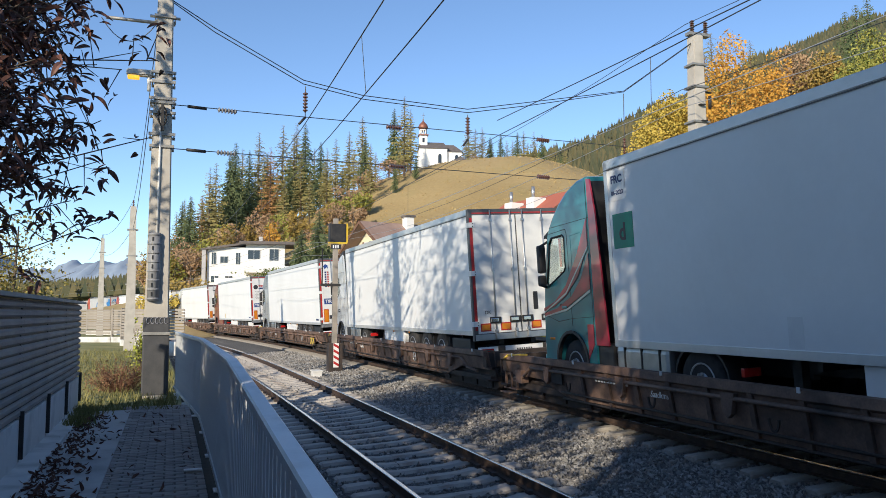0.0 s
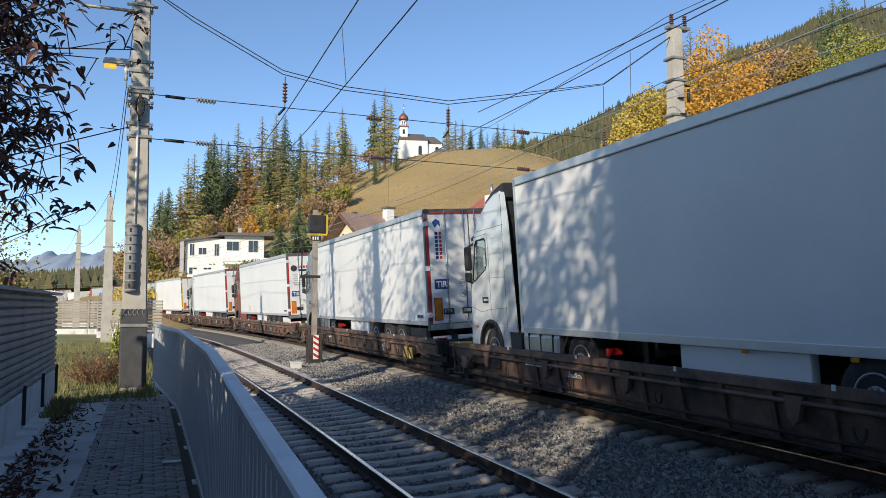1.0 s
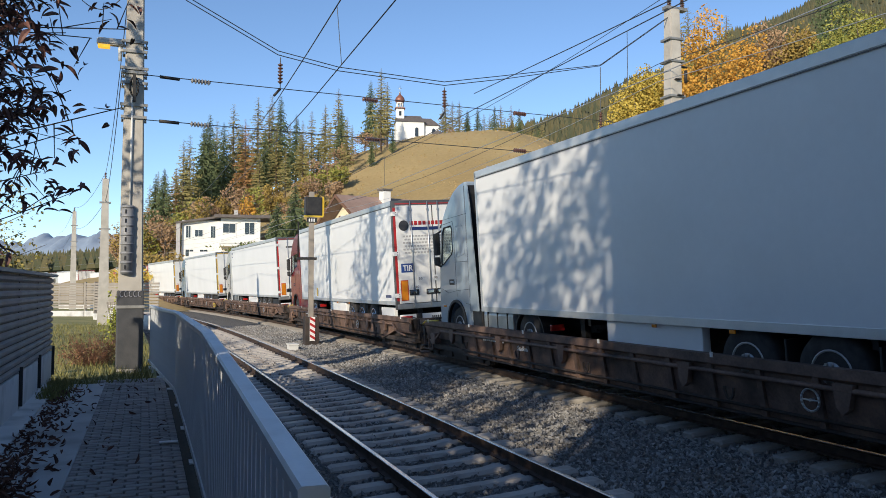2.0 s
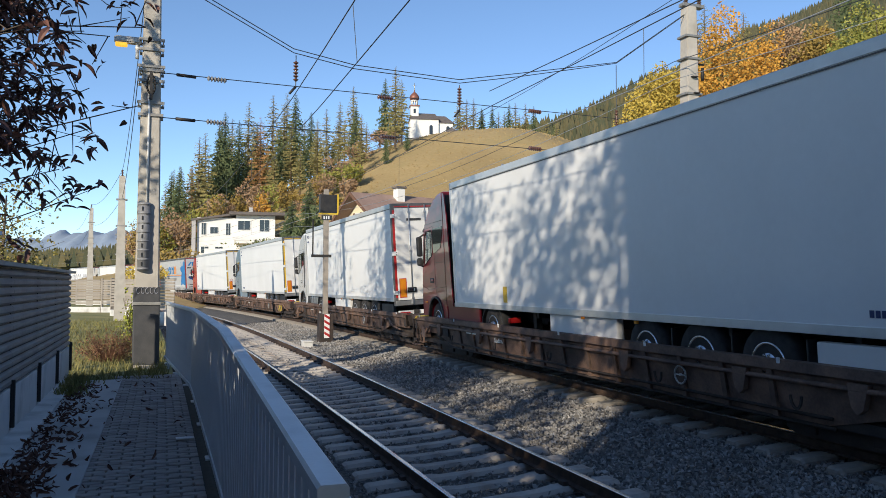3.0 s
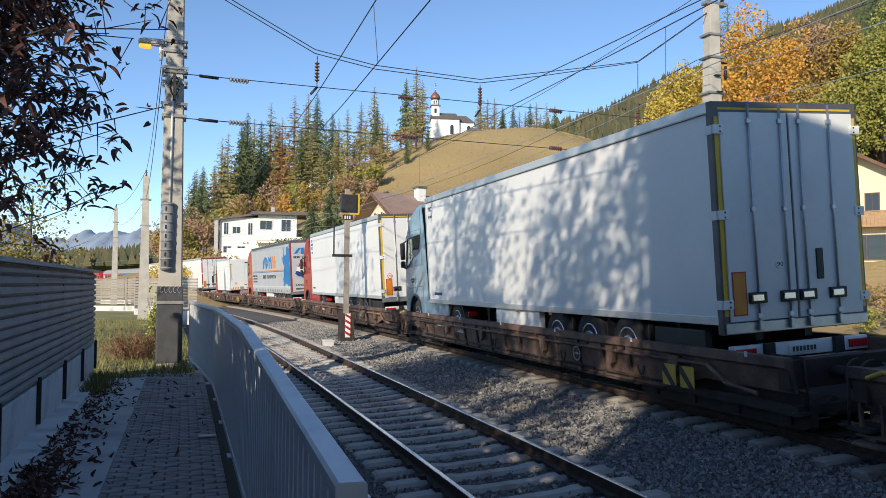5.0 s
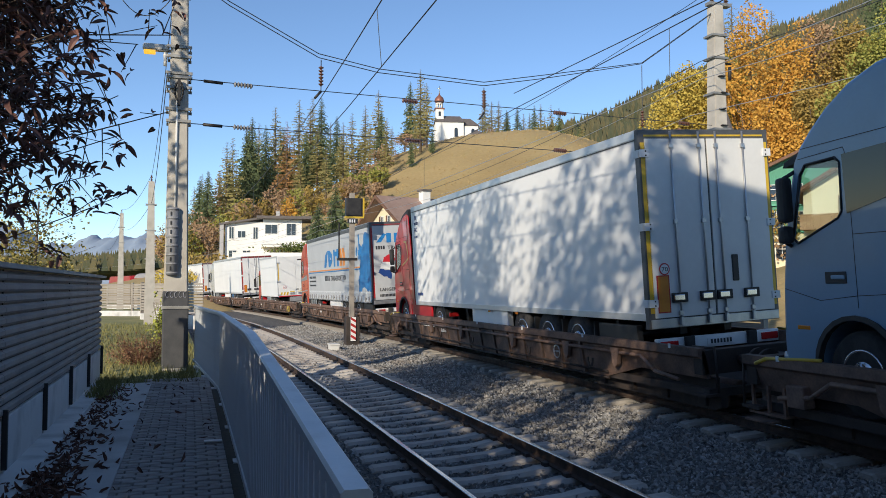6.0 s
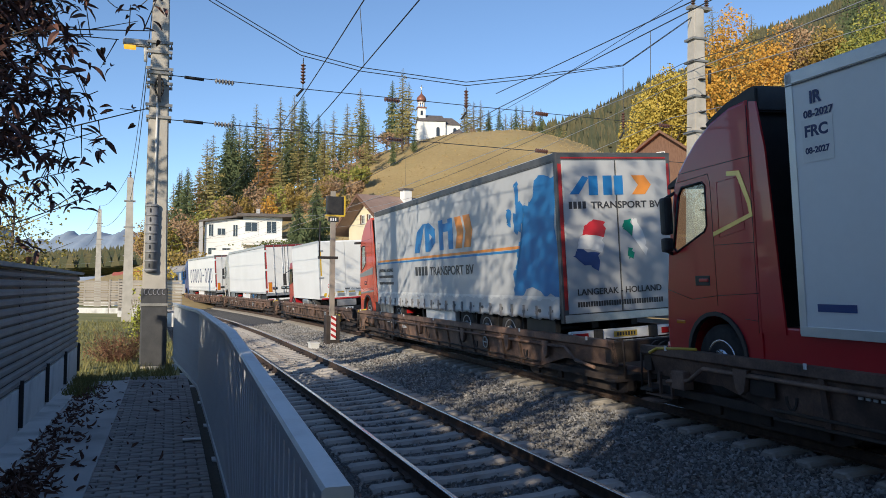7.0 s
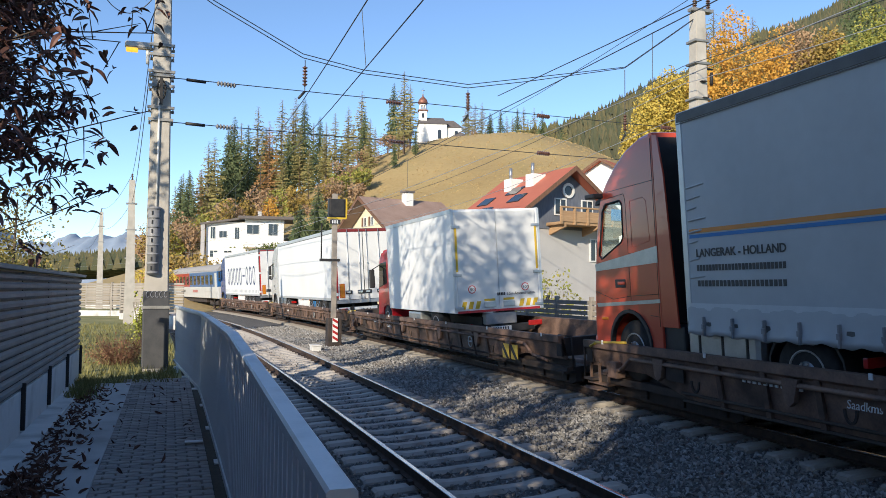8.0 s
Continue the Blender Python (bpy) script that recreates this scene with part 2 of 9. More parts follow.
def letter(body, size, material, parent, m, bold=0.0, fit=0.0):
    """Lettering as a part; fit: width in metres that it is set to."""
    me = text_mesh(body, size, bold=bold)
    if fit and len(me.vertices):
        w = max(v.co.x for v in me.vertices) - min(v.co.x for v in me.vertices)
        for v in me.vertices:
            v.co.x *= fit / w
    me.materials.append(material)
    ob = new("lettering", me)
    ob.parent = parent
    ob.matrix_basis = m
    return ob


# ---- ground ----
FLOOR = 0.5      # path beside the line


def build_ground():
    bm = bmesh.new()
    nx = [-3000, -800, -300, -120, -60, -30, -15, -8, 0, 8, 20, 60, 150, 500, 3000]
    ny = [-1500, -300, -60, -20, 0, 15, 30, 60, 100, 160, 260, 500, 1200, 4200]
    grid = [[bm.verts.new((x, y, -0.8)) for x in nx] for y in ny]
    for j in range(len(ny) - 1):
        for i in range(len(nx) - 1):
            bm.faces.new((grid[j][i], grid[j][i + 1], grid[j + 1][i + 1], grid[j + 1][i]))
    g = part("ground", bm, M_lawn)
    tagged(g, "broad grassy valley floor under the railway line", "ground", kind="structure")


build_ground()


def build_bed():
    bm = bmesh.new()
    sh = math.tan(CANT)
    prof = [(-2.2, -1.2), (-2.2, -0.3), (-0.55, -0.25), (0.75, -0.17), (2.05, -0.1), (2.9, -0.1), (3.6, -0.05), (4.3, Z2 - 0.28), (R2 + .75, Z2 - 0.18), (R2 + 2.05, Z2 - 0.12), (R2 + 3.0, Z2 - 0.2), (R2 + 4.2, -0.7), (R2 + 4.2, -1.2)]
    sweep(bm, prof, span(-14, 210, 2.0))
    bed = part("ballast_bed", bm, M_ballast_bed)
    tagged(bed, "grey crushed-stone ballast bed carrying two tracks", "ballast", kind="structure")


build_bed()


def build_verge():
    bm = bmesh.new()
    sweep(bm, [(-70, -0.9), (-2.5, -0.9), (-2.5, 0.36), (-3.2, 0.44), (-9, 0.46), (-70, 0.1)], span(-14, 215, 3.0))
    tagged(part("verge", bm, M_lawn), "rough grass verge beside the railway line", "grass", kind="structure")


build_verge()


def rail_profile(w=0.0):
    return [(-0.065, -0.148), (0.065, -0.148), (0.065, -0.136), (0.01, -0.118), (0.01, -0.042), (0.031, -0.033), (0.031, -0.006), (-0.031, -0.006), (-0.031, -0.033), (-0.01, -0.042), (-0.01, -0.118), (-0.065, -0.136)]


def build_rails():
    for second in (False, True):
        r0, z0 = (R2, Z2) if second else (0.0, 0.0)
        tr = thing("railway_track", "straight-running ballasted railway track with worn shiny rail heads" if not second else "second ballasted railway track under the passing train", "track", kind="structure")
        for side in (0, 1):
            off = 1.5 * side
            dz = math.sin(CANT) * off
            bm = bmesh.new()
            sweep(bm, [(r + r0 + off, z + z0 + dz) for r, z in rail_profile()], span(-12, 200, 1.5))
            rail = part("rail", bm, M_rail, tr)
            bm = bmesh.new()
            sweep(bm, [(r + r0 + off, z + z0 + dz) for r, z in ((-0.031, -0.0055), (0.031, -0.0055), (0.029, -0.001), (0.022, 0.001), (-0.022, 0.001), (-0.029, -0.001))], span(-12, 200, 1.5))
            part("running_surface", bm, M_rail_top, rail, "bright polished rail head")
        TRACKS.append(tr)


TRACKS = []
build_rails()


def build_path():
    # retaining body under the path, with its edge towards the track
    bm = bmesh.new()
    sweep(bm, [(-4.15, -1.0), (-2.2, -1.0), (-2.2, FLOOR - 0.03), (-4.15, FLOOR - 0.03)], span(-12, 15.6, 0.8))
    tagged(part("path_bed", bm, M_joint), "dark sandy bed of the block-paved path", "path", kind="structure")
    bm = bmesh.new()
    sweep(bm, [(-4.22, -0.6), (-3.36, -0.6), (-3.36, FLOOR + 0.015), (-4.22, FLOOR + 0.02)], span(-12, 15.3, 0.8))
    tagged(part("pavement", bm, M_slab), "weathered grey concrete strip littered with leaves", "pavement", kind="structure")
    bm = bmesh.new()
    sweep(bm, [(-2.42, -0.6), (-2.2, -0.6), (-2.2, FLOOR + 0.01), (-2.42, FLOOR + 0.01)], span(-12, 15.8, 0.8))
    tagged(part("path_edging", bm, M_joint), "concrete edge strip under the fence", "kerb", kind="structure")


    bm = bmesh.new()
    sweep(bm, [(-4.3, -0.6), (-4.02, -0.6), (-4.02, FLOOR + 0.05), (-4.03, FLOOR + 0.06), (-4.3, FLOOR + 0.065)], span(-12, 15.0, 0.8))
    tagged(part("kerb", bm, M_plinth), "pale concrete kerb along the foot of the noise barrier", "kerb", kind="structure")


build_path()

# ---- station building behind the camera, which shades the line ----
def build_station():
    bm = bmesh.new()
    # corner on the way from the shade's edge to the sun
    c = Vector((-4.75, -4.4, -0.8))
    u = Vector((0.97, -0.25, 0)).normalized()
    w = Vector((-0.25, -0.97, 0)).normalized()
    H = 12.4
    v = [bm.verts.new(c + u * a + w * b + Vector((0, 0, h))) for h in (0, H) for a, b in ((0, 0), (11, 0), (11, 9), (0, 9))]
    for q in ((0, 1, 5, 4), (1, 2, 6, 5), (2, 3, 7, 6), (3, 0, 4, 7), (4, 5, 6, 7), (3, 2, 1, 0)):
        bm.faces.new([v[i] for i in q])
    bmesh.ops.recalc_face_normals(bm, faces=bm.faces[:])
    tagged(part("wall_south", bm, M_white), "tall rendered wall of the building behind the viewpoint", "building", kind="structure")


build_station()

# ---- beside the line: noise barrier, fence, masts ----
def build_barrier():
    """Noise barrier: concrete plinth panels, slatted panels between steel posts, a light cap."""
    r = -4.22
    w = thing("noise_barrier", "dark slatted noise barrier on a pale concrete plinth with a light cap", "noise barrier", kind="structure")
    posts = [16.2 - 1.95 * i for i in range(0, 11)]
    slat_me = None
    for i, s in enumerate(posts):
        bm = bx((-0.04, -0.05, FLOOR - 0.1), (0.04, 0.1, FLOOR + 1.78), 0.006)
        post = part("post", bm, M_steel_dark, w, m=level(s, r - 0.12))
        part("bracket", bx((-0.02, -0.13, FLOOR + 0.1), (0.02, -0.085, FLOOR + 0.6), 0.006), M_steel_dark, post)
        if i + 1 == len(posts):
            break
        m = level((s + posts[i + 1]) / 2, r - 0.12)
        half = 1.95 / 2 - 0.055
        bm = bx((-half, -0.09, FLOOR - 0.3), (half, 0.09, FLOOR + 0.52), 0.01)
        part("plinth_panel", bm, M_plinth, w, m=m)
        bm = bx((-half, -0.06, FLOOR + 0.525), (half, 0.0, FLOOR + 1.78))
        back = part("panel_core", bm, M_steel_dark, w, m=m)
        if slat_me is None:
            sb = bmesh.new()
            half = 0.966
            outline = [(-0.07, 0.0), (-0.09, 0.02), (-0.09, 0.055), (-0.06, 0.078), (0.0, 0.078), (0.0, 0.0)]
            a = [sb.verts.new((-half, y, z)) for y, z in outline]
            b = [sb.verts.new((half, y, z)) for y, z in outline]
            n = len(a)
            for q in range(n):
                sb.faces.new((a[q], a[(q + 1) % n], b[(q + 1) % n], b[q]))
            sb.faces.new(a[::-1])
            sb.faces.new(b)
            bmesh.ops.recalc_face_normals(sb, faces=sb.faces[:])
            slat_me = mesh_of(sb, "slat", M_barrier)
        for j in range(13):
            part("slat", slat_me, M_barrier, w, m=m @ Matrix.Translation((0, -0.004, FLOOR + 0.54 + 0.0955 * j)))
    bm = bmesh.new()
    sweep(bm, [(r - 0.26, FLOOR + 1.79), (r + 0.03, FLOOR + 1.79), (r + 0.04, FLOOR + 1.83), (r - 0.26, FLOOR + 1.86)], span(posts[-1] - 0.1, 16.3, 0.9))
    part("cap", bm, M_barrier_cap, w, "light weathered coping")


build_barrier()


def fence_r(s):
    """The fence follows the line and then bends away to the mast."""
    return -2.33 if s < 13.3 else -2.33 - 0.062 * (s - 13.3)


def fence_top(s):
    """Height of the railing: it dips towards its near end."""
    if s < 7.1:
        return 1.605 + 0.185 * (s - 2.95) / 4.15
    return 1.79 - 0.04 * min(1.0, (s - 7.1) / 8.0)


def build_fence():
    f = thing("railing_fence", "galvanised steel railing of close upright slats with a broad top rail", "fence", kind="structure")
    st = [(s, fence_r(s) + 2.33, fence_top(s)) for s in [2.95, 3.5, 4, 4.5, 5, 5.5, 6, 6.5, 6.95, 7.1, 7.25] + span(7.8, 18.4, 0.5)]
    bm = bmesh.new()
    sweep(bm, [(-2.365, -0.05), (-2.29, -0.05), (-2.285, -0.045), (-2.285, -0.01), (-2.295, 0.0), (-2.36, 0.0), (-2.37, -0.01), (-2.37, -0.045)], st)
    rail = part("top_rail", bm, M_galv, f)
    part("end_tape", bx((-0.1, -0.05, 1.605 - 0.1), (0.02, 0.045, 1.605 - 0.052), 0.004), M_tape, rail, "yellow warning tape", m=level(2.97, -2.328))
    low = [(s, fence_r(s) + 2.33, 0) for s in span(2.95, 18.4, 0.5)]
    bm = bmesh.new()
    sweep(bm, [(-2.35, FLOOR + 0.08), (-2.31, FLOOR + 0.08), (-2.31, FLOOR + 0.13), (-2.35, FLOOR + 0.13)], low)
    part("bottom_rail", bm, M_galv, f)
    slat = mesh_of(bx((-0.05, -0.007, 0.0), (0.05, 0.007, 1.0)), "slat", M_fence_panel)
    s = 3.06
    while s < 18.3:
        ob = part("slat", slat, None, f, m=level(s, fence_r(s), FLOOR + 0.1) @ Matrix.Diagonal((1, 1, fence_top(s) - FLOOR - 0.14, 1)))
        s += 0.135
    for i in range(9):
        s = 3.0 + 1.86 * i
        part("post", bx((-0.03, -0.03, FLOOR - 0.1), (0.03, 0.025, fence_top(s) - 0.05), 0.004), M_galv, f, m=level(s, fence_r(s) + 0.03))
        part("base_plate", bx((-0.08, -0.06, FLOOR - 0.02), (0.08, 0.06, FLOOR + 0.025), 0.004), M_galv, f, m=level(s, fence_r(s) + 0.02))


build_fence()


def insulator(bm, a, b, n=7, r=0.07):
    """Ribbed insulator between two points."""
    a, b = Vector(a), Vector(b)
    cyl(bm, a, b, 0.025, n=8)
    for i in range(n):
        p = a.lerp(b, (i + 0.5) / n)
        d = (b - a).normalized() * 0.012
        cyl(bm, p - d, p + d, r, r * 0.8, n=12)


def mast(name, label, s, r, base, top, w0, w1, rungs=(), z_from=0.0):
    t = thing(name, label, "catenary mast", level(s, r))
    bm = bmesh.new()
    v = []
    for z, w in ((base, w0), (top, w1)):
        v.append([bm.verts.new((x * w / 2, y * w / 2, z)) for x, y in ((-1, -1), (1, -1), (1, 1), (-1, 1))])
    for i in range(4):
        bm.faces.new((v[0][i], v[0][(i + 1) % 4], v[1][(i + 1) % 4], v[1][i]))
    bm.faces.new(v[0][::-1])
    bm.faces.new(v[1])
    bmesh.ops.bevel(bm, geom=bm.edges[:], offset=0.025, segments=2, affect="EDGES")
    part("shaft", bm, M_pole, t)
    return t


NEAR_MAST = mast("catenary_mast", "tapered square concrete catenary mast with steel bands and a street light", 18.15, -3.02, 0.0, 10.6, 0.52, 0.27)

# ---- train materials ----
M_rust = mat("wagon_rust", (0.075, 0.052, 0.043), (0.31, 0.19, 0.135), 0.75, 0.1, scale=2.5, fine=30, bump=0.35, stain=((0.03, 0.025, 0.024), 1.3, 0.9), rand=0.2)
M_rust_dark = mat("wagon_dark", (0.03, 0.026, 0.025), (0.075, 0.055, 0.046), 0.8, 0.2, scale=3, fine=40)
M_black = mat("black_plastic", (0.018, 0.018, 0.02), (0.03, 0.03, 0.032), 0.55, scale=8)
M_rubber = mat("tyre_rubber", (0.022, 0.021, 0.021), (0.045, 0.042, 0.04), 0.9, scale=12)
M_chrome = mat("chrome", (0.75, 0.75, 0.76), (0.6, 0.6, 0.62), 0.18, 1.0, bump=0)
M_rim = mat("wheel_rim", (0.45, 0.45, 0.46), (0.3, 0.29, 0.28), 0.4, 0.8, scale=10)
M_alu = mat("aluminium", (0.55, 0.56, 0.57), (0.42, 0.43, 0.44), 0.4, 0.8, scale=6, bump=0.05)
M_panel_white = mat("trailer_white", (0.83, 0.83, 0.83), (0.77, 0.77, 0.77), 0.42, scale=0.7, fine=9, bump=0.02, stain=((0.7, 0.7, 0.69), 0.5, 0.35))
M_door_white = mat("door_white", (0.72, 0.72, 0.71), (0.64, 0.64, 0.63), 0.45, scale=1.2, fine=12, bump=0.03, stain=((0.52, 0.51, 0.49), 0.8, 0.4))
M_trim = mat("trailer_trim", (0.68, 0.69, 0.7), (0.6, 0.61, 0.62), 0.4, 0.5, scale=5)
M_frame_grey = mat("door_frame_grey", (0.09, 0.09, 0.092), (0.14, 0.14, 0.142), 0.5, 0.4, scale=4)
M_red = mat("tape_red", (0.42, 0.02, 0.02), (0.34, 0.02, 0.02), 0.4)
M_yellow = mat("tape_yellow", (0.62, 0.42, 0.02), (0.55, 0.36, 0.02), 0.4)
M_orange = mat("reflector_orange", (0.6, 0.22, 0.01), (0.5, 0.16, 0.01), 0.35)
M_white_sign = mat("sign_white", (0.78, 0.78, 0.77), (0.7, 0.7, 0.7), 0.4, bump=0)
M_blue_sign = mat("sign_blue", (0.02, 0.05, 0.2), (0.02, 0.06, 0.24), 0.4, bump=0)
M_navy = mat("lettering_navy", (0.012, 0.03, 0.12), (0.015, 0.03, 0.13), 0.5, bump=0)
M_ink = mat("lettering_dark", (0.03, 0.03, 0.035), (0.04, 0.04, 0.045), 0.5, bump=0)
M_lamp_red = mat("rear_lamp", (0.5, 0.02, 0.02), (0.4, 0.015, 0.015), 0.2, coat=0.6)
M_lamp_amber = mat("amber_lamp", (0.7, 0.25, 0.02), (0.6, 0.2, 0.02), 0.2, coat=0.6)
M_green_sign = mat("sign_green", (0.0, 0.24, 0.15), (0.0, 0.2, 0.13), 0.45, bump=0)
M_sky_blue = mat("tarp_blue", (0.02, 0.17, 0.45), (0.03, 0.2, 0.5), 0.5, scale=2, bump=0.1)
M_tarp_grey = mat("tarp_grey", (0.43, 0.44, 0.455), (0.51, 0.52, 0.535), 0.5, scale=0.8, fine=6, bump=0.25, depth=0.02)
M_tarp_pale = mat("tarp_pale", (0.58, 0.59, 0.6), (0.64, 0.65, 0.66), 0.5)
M_tarp_orange = mat("tarp_orange", (0.72, 0.27, 0.04), (0.66, 0.24, 0.04), 0.5, bump=0)
M_plate_y = mat("plate_yellow", (0.6, 0.42, 0.05), (0.55, 0.38, 0.05), 0.5, bump=0)
M_cab_glass = glass_mat("cab_glass", (0.015, 0.02, 0.022))
M_interior = mat("cab_interior", (0.02, 0.02, 0.022), (0.035, 0.033, 0.03), 0.8)


def clear_mat(name, tint):
    """Thin clear glazing: sees through, with a mirror gloss that grows at grazing angles."""
    m = bpy.data.materials.new(name)
    m.use_nodes = True
    N, L = m.node_tree.nodes, m.node_tree.links
    N.remove(N["Principled BSDF"])
    tr, gl, fr, mx = (N.new("ShaderNode" + k) for k in ("BsdfTransparent", "BsdfGlossy", "LayerWeight", "MixShader"))
    tr.inputs[0].default_value = rgb(tint)
    gl.inputs["Roughness"].default_value = 0.02
    fr.inputs[0].default_value = 0.12
    L.new(fr.outputs["Facing"], mx.inputs[0])
    L.new(tr.outputs[0], mx.inputs[1])
    L.new(gl.outputs[0], mx.inputs[2])
    L.new(mx.outputs[0], N["Material Output"].inputs[0])
    return m


M_clear = clear_mat("clear_cab_glass", (0.92, 0.95, 0.94))


def paint(name, a, coat=0.75, rough=0.3):
    return mat(name, a, tuple(v * 0.9 for v in a), rough, 0.0, scale=1.5, fine=20, bump=0.01, coat=coat)


P_teal = paint("cab_teal", (0.03, 0.2, 0.24))
P_white = paint("cab_white", (0.68, 0.71, 0.74))
P_silver = paint("cab_silver_blue", (0.33, 0.4, 0.48))
P_maroon = paint("cab_maroon", (0.2, 0.012, 0.024))
P_red = paint("cab_red", (0.5, 0.014, 0.025))
P_orange = paint("cab_orange_red", (0.62, 0.085, 0.045))
P_blue = paint("cab_blue", (0.02, 0.09, 0.34))
P_steel = paint("cab_steel_blue", (0.22, 0.34, 0.47))
P_stripe_red = paint("stripe_red", (0.34, 0.03, 0.06))

DECK = 0.40      # wagon floor above the rails


def along(nominal, dx=0.0, tilt=None):
    """Rows for a thing that rides on the wagon whose middle passes nominal at the start."""
    rows = []
    for i in range(17):
        t = i * 0.5
        rows.append((t, on_track(nominal - SPEED * t) @ Matrix.Translation((dx, 0, 0))))
    return rows


MOVERS = []      # things with their rows, keyed in motions()


# ---- wagon ----
WAGON_SET = {}


def wagon_meshes():
    if WAGON_SET:
        return WAGON_SET
    W = WAGON_SET
    L = 9.1
    # side sill: flanged plate leaning outwards, deeper between the bogies
    bm = bmesh.new()
    prof = [(1.16, 0.3), (1.22, 0.3), (1.3, 0.86), (1.36, 0.9), (1.36, 1.02), (1.24, 1.02), (1.22, 0.9)]
    rings = []
    for x, lift in ((-L, 0.26), (-7.3, 0.26), (-6.2, 0.0), (6.2, 0.0), (7.3, 0.26), (L, 0.26)):
        rings.append([bm.verts.new((x, y, z + (lift if z < 0.5 else 0))) for y, z in prof])
    n = len(prof)
    for a, b in zip(rings[:-1], rings[1:]):
        for i in range(n):
            bm.faces.new((a[i], a[(i + 1) % n], b[(i + 1) % n], b[i]))
    bm.faces.new(rings[0][::-1])
    bm.faces.new(rings[-1])
    bmesh.ops.recalc_face_normals(bm, faces=bm.faces[:])
    W["side_sill"] = mesh_of(bm, "side_sill", M_rust)
    bm = bmesh.new()
    for y0, z0, y1, z1 in ((1.2, 0.3, 1.345, 0.9),):
        a = [bm.verts.new(p) for p in ((-0.045, y0, z0), (0.045, y0, z0), (0.045, 1.27, z0), (-0.045, 1.27, z0))]
        b = [bm.verts.new(p) for p in ((-0.045, 1.28, z1), (0.045, 1.28, z1), (0.045, y1, z1), (-0.045, y1, z1))]
        for i in range(4):
            bm.faces.new((a[i], a[(i + 1) % 4], b[(i + 1) % 4], b[i]))
        bm.faces.new(a[::-1])
        bm.faces.new(b)
    bmesh.ops.recalc_face_normals(bm, faces=bm.faces[:])
    W["rib"] = mesh_of(bm, "rib", M_rust)
    # edge bar half-way up the sill, dropping at both ends
    bm = bmesh.new()
    line = [(-8.5, 1.3, 0.5), (-7.9, 1.335, 0.58), (-7.55, 1.345, 0.79), (7.55, 1.345, 0.79), (7.9, 1.335, 0.58), (8.5, 1.3, 0.5)]
    for a, b in zip(line[:-1], line[1:]):
        cyl(bm, a, b, 0.032, n=6)
    W["edge_bar"] = mesh_of(bm, "edge_bar", M_rust)
    bm = bmesh.new()
    for a, b in (((-6.3, 1.28, 0.4), (6.3, 1.28, 0.4)), ((-6.3, 1.25, 0.28), (6.3, 1.25, 0.28))):
        cyl(bm, a, b, 0.022, n=6)
    W["brake_pipe"] = mesh_of(bm, "brake_pipe", M_rust_dark)
    bm = bmesh.new()
    prism(bm, [(-0.14, 0.86), (0.14, 0.86), (0.1, 0.6), (0.02, 0.52), (-0.06, 0.58)], 1.3, 1.375)
    W["gusset"] = mesh_of(bm, "gusset", M_rust)
    bm = bmesh.new()
    bow = [(math.pi * i / 10) for i in range(11)]
    prism(bm, [(0.1 * math.cos(a), 0.62 - 0.17 * math.sin(a)) for a in bow] + [(0.072 * math.cos(a), 0.62 - 0.14 * math.sin(a)) for a in bow[::-1]], 1.352, 1.376)
    W["lashing_hook"] = mesh_of(bm, "lashing_hook", M_rust_dark)
    bm = bmesh.new()
    cyl(bm, (-0.5, 1.33, 1.05), (0.42, 1.36, 1.0), 0.022, n=8)
    cyl(bm, (0.42, 1.36, 1.0), (0.62, 1.37, 0.92), 0.026, n=8)
    W["release_lever"] = mesh_of(bm, "release_lever", M_plate_y)
    bm = bmesh.new()
    cyl(bm, (8.3, 0, 0.34), (9.0, 0, 0.34), 0.13, n=14)
    W["air_reservoir"] = mesh_of(bm, "air_reservoir", M_rust)
    bm = bmesh.new()
    box(bm, (8.4, 1.0, 0.24), (9.1, 1.3, 0.27))
    for x in (8.45, 8.75, 9.05):
        box(bm, (x - 0.02, 1.23, 0.26), (x + 0.02, 1.27, 0.62))
    W["step_frame"] = mesh_of(bm, "step_frame", M_rust)
    W["valve_box"] = mesh_of(bx((8.0, 1.18, 0.42), (8.3, 1.36, 0.7), 0.02), "valve_box", M_rust)
    W["foot_board"] = mesh_of(bx((8.55, 1.22, 0.16), (9.05, 1.42, 0.19), 0.006), "foot_board", M_rust)
    bm = bmesh.new()
    box(bm, (-0.17, 1.375, 0.3), (0.17, 1.385, 0.62))
    W["hazard_plate"] = mesh_of(bm, "hazard_plate", M_plate_y)
    bm = bmesh.new()
    prism(bm, [(-0.17, 0.3), (-0.05, 0.3), (0.17, 0.52), (0.17, 0.62), (0.12, 0.62)], 1.384, 1.389)
    W["hazard_bar"] = mesh_of(bm, "hazard_bar", M_black)
    bm = bmesh.new()
    box(bm, (-L, -1.2, DECK - 0.12), (L, 1.2, DECK))
    W["deck"] = mesh_of(bm, "deck", M_rust_dark)
    # bogie: frame with four small axles
    bm = bmesh.new()
    for y in (-0.95, 0.95):
        prism(bm, [(-1.9, 0.12), (-1.75, 0.06), (1.75, 0.06), (1.9, 0.12), (1.9, 0.3), (1.1, 0.36), (0.4, 0.28), (-0.4, 0.28), (-1.1, 0.36), (-1.9, 0.3)], y - 0.06, y + 0.06)
        for x in (-1.5, -0.5, 0.5, 1.5):
            box(bm, (x - 0.1, y - 0.1, 0.1), (x + 0.1, y + 0.1, 0.28), 0.02)
    box(bm, (-0.3, -0.9, 0.12), (0.3, 0.9, 0.27))
